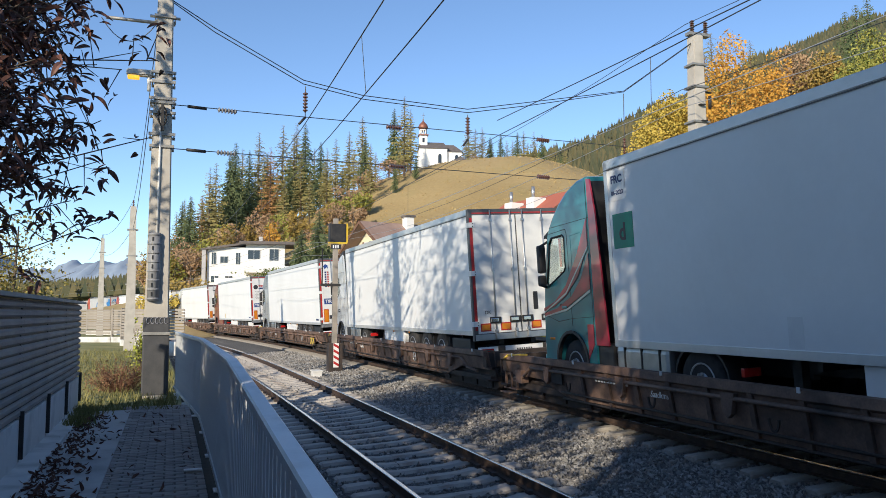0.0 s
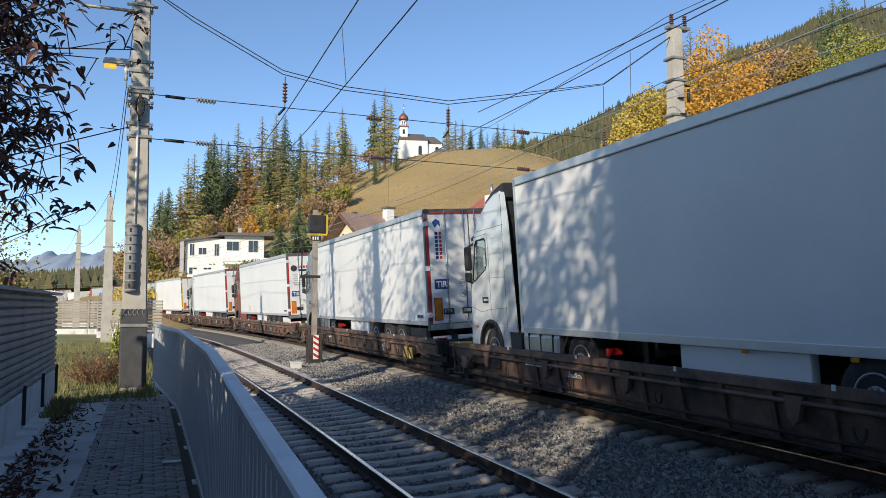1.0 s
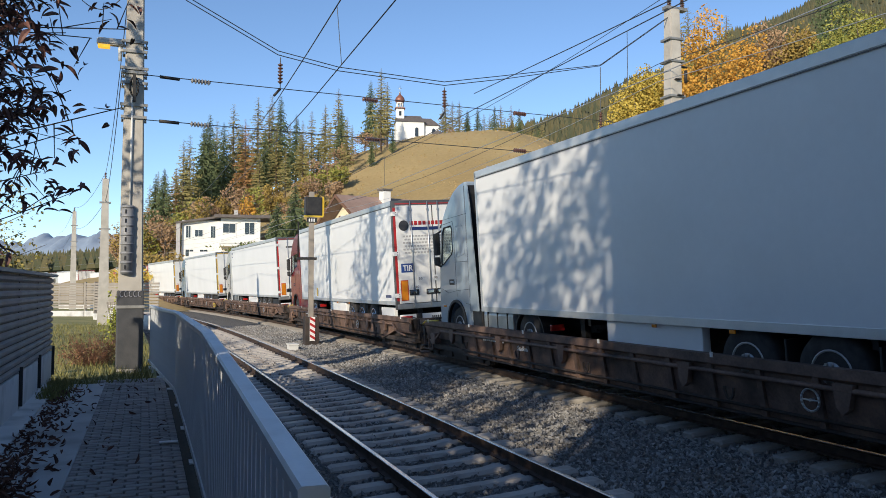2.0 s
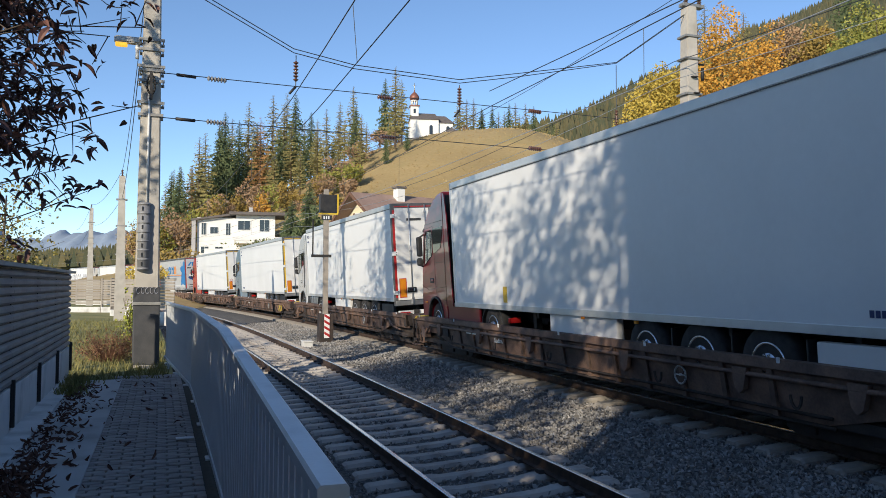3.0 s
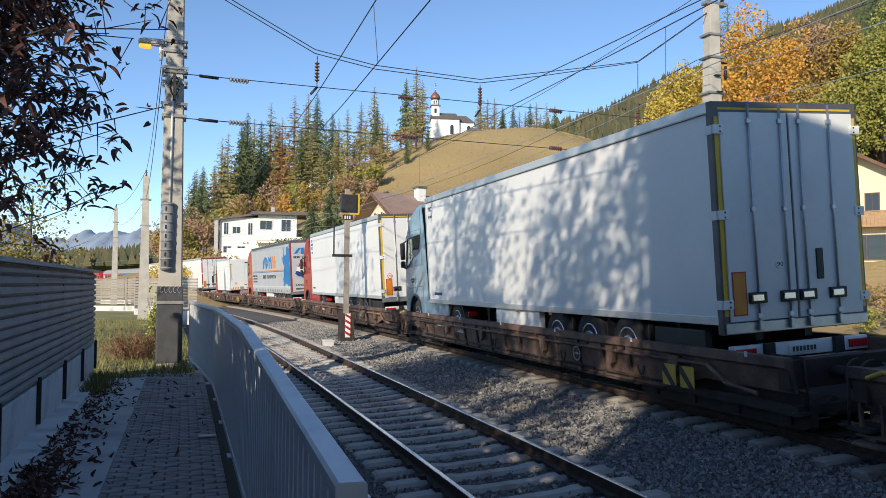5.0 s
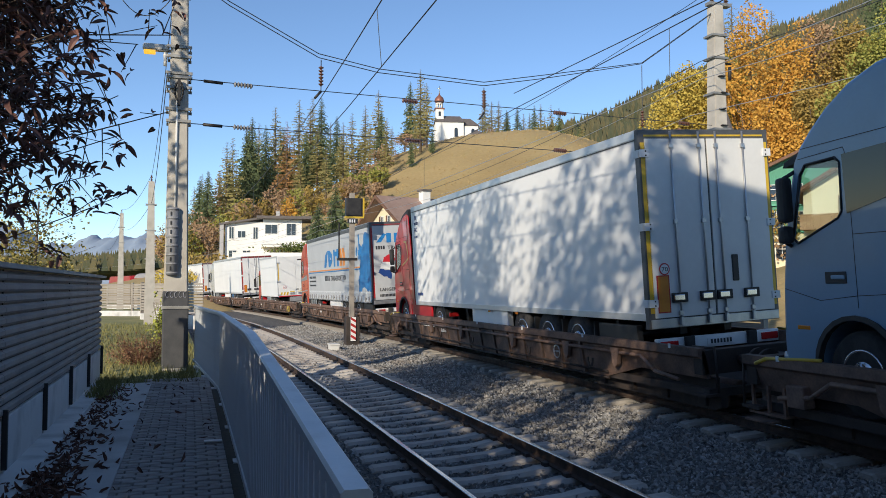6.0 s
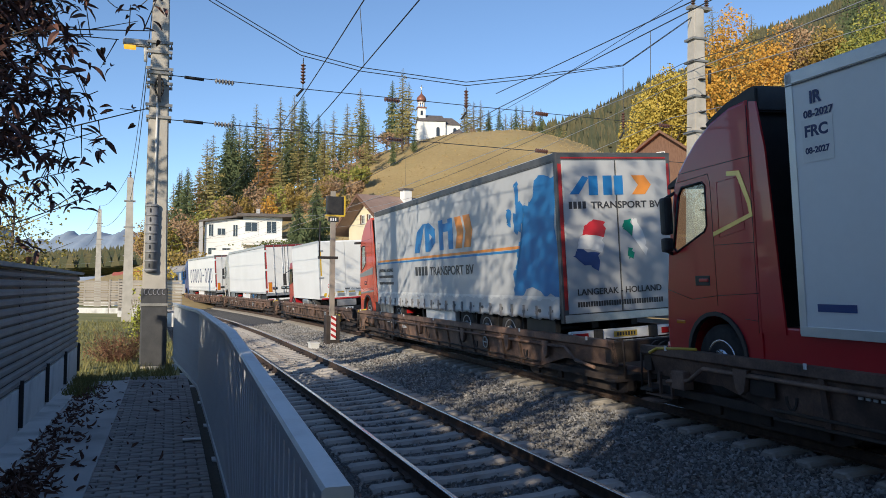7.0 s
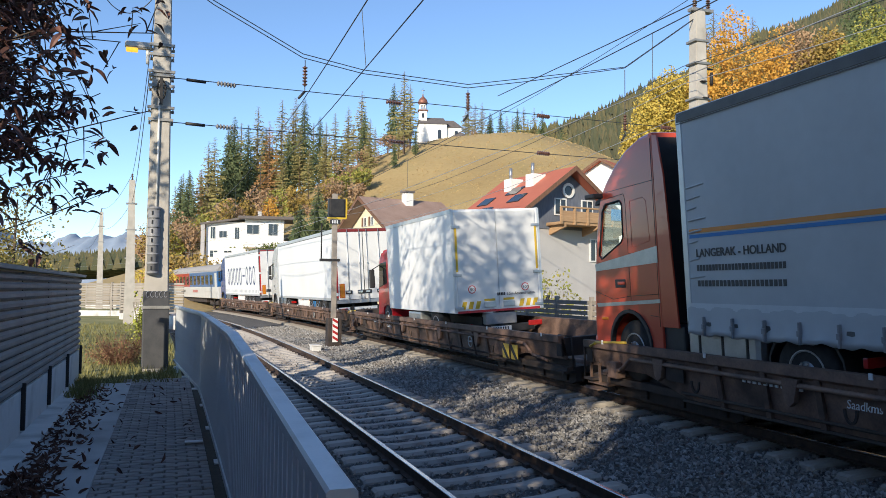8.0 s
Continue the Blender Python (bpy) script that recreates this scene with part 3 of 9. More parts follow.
    W["bogie"] = mesh_of(bm, "bogie", M_rust_dark)
    bm = bmesh.new()
    for y in (-0.75, 0.75):
        cyl(bm, (0, y - 0.065, 0.185), (0, y + 0.065, 0.185), 0.185, n=20)
    cyl(bm, (0, -0.8, 0.185), (0, 0.8, 0.185), 0.06, n=8)
    W["wheelset"] = mesh_of(bm, "wheelset", M_rail)
    # head beam with steps, hoses and a lever
    bm = bmesh.new()
    box(bm, (L - 0.2, -1.3, 0.62), (L, 1.3, 0.98), 0.01)
    for y in (-0.6, 0.6):
        cyl(bm, (L, y, 0.8), (L + 0.36, y, 0.8), 0.08, n=12)
        cyl(bm, (L + 0.36, y, 0.8), (L + 0.42, y, 0.8), 0.2, n=18)
    box(bm, (L - 0.02, -0.12, 0.66), (L + 0.4, 0.12, 0.86), 0.02)
    for y in (1.2, -1.2):
        cyl(bm, (L - 0.5, y + 0.12, 1.0), (L + 0.02, y + 0.12, 1.0), 0.018, n=6)
        cyl(bm, (L + 0.02, y + 0.12, 1.0), (L + 0.06, y + 0.12, 0.35), 0.018, n=6)
        box(bm, (L - 0.25, y - 0.12, 0.3), (L + 0.08, y + 0.14, 0.34))
    W["head_beam"] = mesh_of(bm, "head_beam", M_rust_dark)
    bm = bmesh.new()
    pts = [Vector((L + 0.03, 0.35 + 0.3 * math.sin(i / 6 * math.pi), 0.72 - 0.32 * math.sin(i / 6 * math.pi))) for i in range(7)]
    for a, b in zip(pts[:-1], pts[1:]):
        cyl(bm, a, b, 0.022, n=6)
    W["brake_hose"] = mesh_of(bm, "brake_hose", M_rubber)
    bm = bmesh.new()
    n = 16
    for i in range(n):
        a0, a1 = 2 * math.pi * i / n, 2 * math.pi * (i + 1) / n
        cyl(bm, (0.13 * math.cos(a0), 0, 0.13 * math.sin(a0)), (0.13 * math.cos(a1), 0, 0.13 * math.sin(a1)), 0.014, n=6)
    cyl(bm, (-0.13, 0, 0), (0.13, 0, 0), 0.01, n=6)
    cyl(bm, (0, -0.06, 0), (0, 0.01, 0), 0.02, n=8)
    W["hand_wheel"] = mesh_of(bm, "hand_wheel", M_alu)
    W["reflector"] = mesh_of(bx((-0.025, 1.36, 0.98), (0.025, 1.375, 1.05)), "reflector", M_white_sign)
    W["data_panel"] = mesh_of(bx((-0.22, 1.30, 0.55), (0.22, 1.325, 0.83), 0.004), "data_panel", M_rust_dark)
    W["kerb_bar"] = mesh_of(bx((-L, 1.0, DECK), (L, 1.08, DECK + 0.16), 0.01), "kerb_bar", M_rust_dark)
    return W


def wagon(k):
    W = wagon_meshes()
    c = 0.342 + PITCH * k + 8.2
    t = thing("low_floor_wagon", "rusty brown low-floor railway wagon carrying a lorry", "railway wagon", group="wagons of the train")
    part("deck", W["deck"], None, t)
    flip = Matrix.Rotation(math.pi, 4, "Z")
    for m in (Matrix.Identity(4), flip):
        sill = part("side_sill", W["side_sill"], None, t, m=m)
        for i in range(19):
            x = -8.1 + 0.9 * i
            if abs(x) < 6.3:
                part("rib", W["rib"], None, sill, m=Matrix.Translation((x, 0, 0)))
        part("head_beam", W["head_beam"], None, t, m=m)
        part("brake_hose", W["brake_hose"], None, t, m=m)
        part("kerb_bar", W["kerb_bar"], None, t, m=m)
        part("edge_bar", W["edge_bar"], None, sill)
        part("brake_pipe", W["brake_pipe"], None, sill)
        for x in (-6.75, -4.9, -2.2, 1.3, 4.0, 6.75):
            part("gusset", W["gusset"], None, sill, m=Matrix.Translation((x, 0, 0)))
        for x in (-5.85, -3.1, 0.45, 3.1, 5.85):
            part("lashing_hook", W["lashing_hook"], None, sill, m=Matrix.Translation((x, 0, 0)))
        part("release_lever", W["release_lever"], None, t, "yellow-tipped release lever", m=m @ Matrix.Translation((8.2, 0, 0)))
        for y in (1.05, 0.55, -0.55):
            part("air_reservoir", W["air_reservoir"], None, t, m=m @ Matrix.Translation((0, y, 0)))
        part("step_frame", W["step_frame"], None, t, m=m)
        part("valve_box", W["valve_box"], None, t, m=m)
        part("foot_board", W["foot_board"], None, t, m=m)
    for x in (-7.2, 7.2):
        b = part("bogie", W["bogie"], None, t, m=Matrix.Translation((x, 0, 0)))
        for q in (-1.5, -0.5, 0.5, 1.5):
            part("wheelset", W["wheelset"], None, b, m=Matrix.Translation((q, 0, 0)))
    part("hand_wheel", W["hand_wheel"], None, t, "pale round brake wheel", m=Matrix.Translation((-3.6 if k % 2 else -4.4, 1.33, 0.62)))
    for x in (-8.4, -5.6, -2.8, 0, 2.8, 5.6, 8.4):
        part("reflector", W["reflector"], None, t, m=Matrix.Translation((x, 0, 0)))
    if k % 3 == 2:
        for x in (-7.1, -6.65):
            hz = part("hazard_plate", W["hazard_plate"], None, t, "yellow plate with a black diagonal", m=Matrix.Translation((x, 0, 0.1)))
            part("hazard_bar", W["hazard_bar"], None, hz)
    part("data_panel", W["data_panel"], None, t, m=Matrix.Translation((6.4, 0, 0)))
    letter("Saadkms", 0.14, M_white_sign, t, side_pose(3.2, 1.318, 0.62) @ Matrix.Rotation(-0.13, 4, "X"))
    for i in range(11):
        part("text_bar", bx((4.9 - 0.1 * i, 1.31, 0.72), (4.84 - 0.1 * i, 1.325, 0.8)), M_white_sign, t)
    MOVERS.append((t, along(c)))
    return t, c


# ---- lorries ----
def wheel_mesh(chrome):
    bm = bmesh.new()
    lathe(bm, [(0.28, -0.14), (0.47, -0.145), (0.505, -0.1), (0.51, 0.08), (0.48, 0.135), (0.3, 0.14)], Matrix.Rotation(-math.pi / 2, 4, "X"), 28, 0)
    rim = bmesh.new()
    lathe(rim, [(0.3, 0.05), (0.3, 0.15), (0.285, 0.155), (0.25, 0.11), (0.17, 0.1), (0.15, 0.16), (0.1, 0.17), (0.09, 0.2), (0.02, 0.205)], Matrix.Rotation(-math.pi / 2, 4, "X"), 24, 0)
    for i in range(10):
        a = 2 * math.pi * i / 10
        cyl(rim, (0.135 * math.cos(a), 0.15, 0.135 * math.sin(a)), (0.135 * math.cos(a), 0.185, 0.135 * math.sin(a)), 0.018, n=6)
    return mesh_of(bm, "tyre", M_rubber), mesh_of(rim, "rim", M_chrome if chrome else M_rim)


WHEELS = {}


def wheel(parent, x, y, z=0.51, chrome=False):
    if chrome not in WHEELS:
        WHEELS[chrome] = wheel_mesh(chrome)
    m = Matrix.Translation((x, y, z)) @ (Matrix.Identity(4) if y > 0 else Matrix.Rotation(math.pi, 4, "Z"))
    w = part("wheel", WHEELS[chrome][0], None, parent, m=m)
    part("rim", WHEELS[chrome][1], None, w)
    return w


def side_pose(x, y, z):
    """Writing plane on the camera's side: text runs towards -x."""
    return Matrix.Translation((x, y, z)) @ Matrix.Rotation(math.pi, 4, "Z") @ Matrix.Rotation(math.pi / 2, 4, "X")


def rear_pose(x, y, z):
    """Writing plane on the rear face: text runs towards -y."""
    return Matrix.Translation((x, y, z)) @ Matrix.Rotation(-math.pi / 2, 4, "Z") @ Matrix.Rotation(math.pi / 2, 4, "X")


def plate_side(name, parent, material, x0, x1, z0, z1, y, label=""):
    return part(name, bx((min(x0, x1), y - 0.004, z0), (max(x0, x1), y + 0.003, z1)), material, parent, label)


def plate_rear(name, parent, material, y0, y1, z0, z1, x, label="", depth=0.006):
    return part(name, bx((x - depth, min(y0, y1), z0), (x + 0.004, max(y0, y1), z1)), material, parent, label)


def trailer(spec, dx):
    """Semi-trailer box: rear face at local x = 0, front at LEN. z from the wagon's floor."""
    LEN, top, bot, hw = spec.get("len", 13.5), 4.5 - DECK, 1.38 - DECK, 1.29
    t = thing("semi_trailer", spec["label"], "trailer", group="trailers on the train")
    tarp = spec.get("tarp")
    side_m = spec.get("side", M_panel_white)
    bm = bmesh.new()
    box(bm, (0.1, -hw, bot), (LEN, hw, top), 0.02)
    part("body", bm, side_m, t)
    # rails along the top and bottom edges
    for y in (hw, -hw):
        part("top_rail", bx((0.1, y - 0.02, top - 0.13), (LEN, y + 0.012, top + 0.01), 0.006), M_trim if not tarp else M_frame_grey, t)
        part("bottom_rail", bx((0.1, y - 0.02, bot - 0.02), (LEN, y + 0.014, bot + 0.1), 0.006), M_trim if not tarp else M_frame_grey, t)
    part("corner_post", bx((LEN - 0.1, hw - 0.02, bot), (LEN + 0.01, hw + 0.012, top), 0.006), M_trim, t)
    # rear frame and doors
    fr = spec.get("frame", M_frame_grey)
    rear = part("rear_frame", bx((0.0, -hw - 0.01, bot - 0.16), (0.12, hw + 0.01, top + 0.02), 0.012), fr, t)
    for a, b in ((0.02, hw - 0.1), (-hw + 0.1, -0.02)):
        part("rear_door", bx((-0.03, a, bot + 0.02), (0.0, b, top - 0.14), 0.008), spec.get("door", M_door_white), t)
    part("door_sill", bx((-0.028, -hw + 0.02, bot - 0.15), (0.0, hw - 0.02, bot + 0.0), 0.008), M_alu, t)
    part("roof_lip", bx((0.1, hw - 0.01, top - 0.155), (LEN, hw + 0.016, top - 0.14)), M_frame_grey, t)
    part("roof_cap", bx((0.06, -hw, top + 0.0), (LEN, hw, top + 0.025), 0.01), M_trim, t)
    tape = spec.get("tape", M_red)
    for y in (hw - 0.075, -hw + 0.045):
        plate_rear("marking_tape", rear, tape, y - 0.02, y + 0.05, bot + 0.1, top - 0.2, -0.002)
    plate_rear("marking_tape", rear, tape, -hw + 0.1, hw - 0.1, top - 0.1, top - 0.07, -0.002)
    if not tarp:
        for y in (0.72, 0.17, -0.17, -0.72):
            bm = bmesh.new()
            cyl(bm, (-0.055, y, bot - 0.08), (-0.055, y, top - 0.02), 0.017, n=8)
            for z in (bot + 0.05, (bot + top) / 2, top - 0.3):
                box(bm, (-0.075, y - 0.035, z), (-0.02, y + 0.035, z + 0.07), 0.006)
            part("locking_rod", bm, M_alu, t)
            case = part("handle_case", bx((-0.075, y - 0.14, bot + 0.26), (-0.034, y + 0.16, bot + 0.42), 0.012), M_black, t)
            part("rod_handle", bx((-0.1, y - 0.06, bot + 0.29), (-0.074, y + 0.14, bot + 0.39), 0.012), M_chrome, case)
            part("rod_foot", bx((-0.085, y - 0.03, bot - 0.12), (-0.035, y + 0.03, bot + 0.02), 0.01), M_alu, t)
        for y in (1, -1):
            for z in (bot + 0.2, (bot + top) / 2 - 0.1, top - 0.45):
                hinge = part("hinge", bx((-0.05, y * hw - 0.15 if y > 0 else y * hw - 0.02, z), (-0.02, y * hw + 0.02 if y > 0 else y * hw + 0.15, z + 0.13), 0.008), M_white_sign, t, "white-painted hinge")
                for q in (0.03, 0.1):
                    part("bolt", bx((-0.056, y * (hw - 0.09) - 0.012, z + q - 0.012), (-0.049, y * (hw - 0.09) + 0.012, z + q + 0.012)), M_steel_dark, hinge)
            wrap = bx((0.0, hw - 0.02, 0), (0.16, hw + 0.018, 0.13), 0.006) if y > 0 else None
            if wrap:
                for z in (bot + 0.2, (bot + top) / 2 - 0.1, top - 0.45):
                    part("hinge_plate", mesh_of(wrap.copy(), "hinge_plate", M_white_sign), None, t, m=Matrix.Translation((0, 0, z)))
                wrap.free()
        part("door_latch", bx((-0.045, -0.48, bot + 0.55), (-0.025, -0.36, bot + 1.0), 0.02), M_black, t)
        if spec.get("panel", True):
          plate_rear("reflector_panel", t, M_orange, 1.12, 0.92, bot + 0.12, bot + 0.7, -0.034, "orange reflector panel with a red border")
          plate_rear("reflector_border", t, M_red, 1.14, 0.90, bot + 0.1, bot + 0.72, -0.031)
    part("buffer_beam", bx((-0.06, -1.2, 0.46), (0.06, 1.2, 0.66), 0.015), spec.get("bumper", M_white_sign), t, "rear bumper with lamps and plate")
    for y in (1.0, -1.0):
        part("rear_lamp", bx((-0.085, y - 0.17, 0.5), (-0.06, y + 0.17, 0.62), 0.012), M_lamp_red, t)
    part("number_plate", bx((-0.075, -0.26, 0.5), (-0.062, 0.26, 0.61), 0.004), spec.get("plate", M_white_sign), t)
    for i in range(7):
        plate_rear("plate_bar", t, M_ink, 0.2 - i * 0.063, 0.165 - i * 0.063, 0.52, 0.59, -0.076)
    part("under_run_bar", bx((-0.02, -1.18, 0.3), (0.06, 1.18, 0.42), 0.01), spec.get("bumper", M_white_sign), t)
    for y in (0.62, -0.62):
        part("rubber_buffer", bx((-0.12, y - 0.09, 0.44), (-0.05, y + 0.09, 0.68), 0.02), M_rubber, t)
    part("cooling_unit" if not tarp else "bulkhead", bx((LEN + 0.012, -1.05, 1.3), (LEN + (0.3 if not tarp else 0.06), 1.05, top - 0.25), 0.05), M_black, t)
    # running gear
    bm = bmesh.new()
    for y in (0.45, -0.45):
        box(bm, (0.3, y - 0.07, bot - 0.3), (LEN - 0.6, y + 0.07, bot))
    for x in (1.3, 3.4, 5.4, 7.4, 9.2):
        box(bm, (x, -1.1, bot - 0.16), (x + 0.08, 1.1, bot))
    part("chassis", bm, M_steel_dark, t)
    for x in spec.get("axles", (2.6, 3.91, 5.22)):
        for y in (1.1, -1.1):
            wheel(t, x, y, 0.51, spec.get("chrome", False))
        bm = bmesh.new()
        cyl(bm, (x, -1.0, 0.51), (x, 1.0, 0.51), 0.08, n=8)
        part("axle", bm, M_steel_dark, t)
    if spec.get("skirt", True):
        sk = part("side_box", bx((6.1, 1.08, 0.38), (8.5, 1.22, bot - 0.03), 0.02), spec.get("skirt_mat", M_panel_white), t, "white pallet box under the trailer")
        part("side_box", bx((0.55, 1.08, 0.42), (1.85, 1.2, bot - 0.12), 0.02), M_black if spec.get("rear_dark", True) else M_panel_white, t)
    for x in spec.get("axles", (2.6, 3.91, 5.22)):
        part("mud_flap", bx((x - 0.66, 0.86, 0.3), (x - 0.63, 1.24, bot - 0.1), 0.008), M_black, t)
    for x in (0.8, 1.2):
        part("marker_lamp", bx((2.0 + 4.2 * x, hw - 0.01, bot - 0.075), (2.1 + 4.2 * x, hw + 0.016, bot - 0.025), 0.006), M_lamp_amber, t)
    for y in (0.8, -0.8):
        part("landing_leg", bx((9.8, y - 0.06, 0.25), (9.95, y + 0.06, bot)), M_steel_dark, t)
    return t, top, bot, hw, LEN


def strip(parent, name, pts, thick, y0, y1, material):
    """Bent sheet: a line of (x, z) points given thickness towards its middle, drawn out along y."""
    cx = sum(p[0] for p in pts) / len(pts)
    inner = [(cx + (x - cx) * (1 - thick), z - thick * 0.8) for x, z in pts]
    bm = bmesh.new()
    rows = [[bm.verts.new((x, y, z)) for x, z in line] for line, y in ((pts, y0), (pts, y1), (inner, y1), (inner, y0))]
    for a, b in zip(rows, rows[1:] + rows[:1]):
        for i in range(len(pts) - 1):
            bm.faces.new((a[i], a[i + 1], b[i + 1], b[i]))
    for i in (0, -1):
        bm.faces.new([r[i] for r in rows])
    bmesh.ops.recalc_face_normals(bm, faces=bm.faces[:])
    return part(name, bm, material, parent)




CAB_H = 4.0
CAB_OUT = [(0.0, 0.5), (0.0, 3.97), (0.1, 4.0), (0.4, 3.97), (0.8, 3.84), (1.15, 3.64), (1.42, 3.42), (1.6, 3.24), (1.72, 3.06), (1.86, 2.55), (1.97, 2.02), (2.04, 1.5), (2.08, 0.95), (2.08, 0.55), (2.02, 0.38), (1.9, 0.34), (1.5, 0.34)]
CAB_ARCH = [(0.9 + 0.6 * math.cos(math.pi * i / 12), 0.6 + 0.58 * math.sin(math.pi * i / 12)) for i in range(13)]
CAB_OUTLINE = CAB_OUT + CAB_ARCH + [(0.3, 0.5)]
CAB_WINDOW = [(1.7, 2.06), (1.78, 2.12), (1.6, 2.88), (1.5, 3.0), (1.03, 3.02), (0.97, 2.96), (0.98, 2.4), (1.04, 2.32)]


def inset_cab(d):
    """The cab's outline drawn in by d along its front and roof."""
    out = []
    n = len(CAB_OUTLINE)
    for i, (x, z) in enumerate(CAB_OUTLINE):
        if 1 <= i < len(CAB_OUT) - 2 and z > 0.4:
            (ax, az), (bx_, bz) = CAB_OUTLINE[i - 1], CAB_OUTLINE[(i + 1) % n]
            tx, tz = bx_ - ax, bz - az
            q = math.hypot(tx, tz)
            x, z = max(0.0, x + tz / q * d), z - tx / q * d
        out.append((x, z))
    return out


def cab_side(y, sgn):
    """One side panel with the window's opening through it."""
    bm = bmesh.new()
    edges = []
    for loop in (inset_cab(0.07), CAB_WINDOW):
        vs = [bm.verts.new((x, y, z)) for x, z in loop]
        edges += [bm.edges.new((vs[i], vs[(i + 1) % len(vs)])) for i in range(len(vs))]
    bmesh.ops.triangle_fill(bm, edges=edges, use_beauty=True, use_dissolve=False)
    ret = bmesh.ops.extrude_face_region(bm, geom=bm.faces[:])
    bmesh.ops.translate(bm, verts=[e for e in ret["geom"] if isinstance(e, bmesh.types.BMVert)], vec=(0, -0.035 * sgn, 0))
    bmesh.ops.recalc_face_normals(bm, faces=bm.faces[:])
    return bm


def cab_skin(hw):
    """Roof, back, front and floor of the cab with rounded edges; the windscreen's place stays open."""
    bm = bmesh.new()
    n = len(CAB_OUTLINE)
    rings = []
    for y, d in ((hw, 0.07), (hw - 0.012, 0.035), (hw - 0.04, 0.012), (hw - 0.085, 0.0), (-hw + 0.085, 0.0), (-hw + 0.04, 0.012), (-hw + 0.012, 0.035), (-hw, 0.07)):
        rings.append([bm.verts.new((x, y, z)) for x, z in inset_cab(d)])
    for j, (a, b) in enumerate(zip(rings[:-1], rings[1:])):
        for i in range(n):
            if j == 3 and i in (8, 9):
                continue
            f = bm.faces.new((a[i], b[i], b[(i + 1) % n], a[(i + 1) % n]))
            f.smooth = 1 <= i < 14
    bmesh.ops.recalc_face_normals(bm, faces=bm.faces[:])
    return bm


def ring_line(bm, pts, y, r=0.0045):
    for (x0, z0), (x1, z1) in zip(pts[:-1], pts[1:]):
        cyl(bm, (x0, y, z0), (x1, y, z1), r, n=5)


def side_shape(parent, name, pts, y, material, label="", thick=0.008):
    bm = bmesh.new()
    prism(bm, pts, y - thick, y)
    return part(name, bm, material, parent, label)


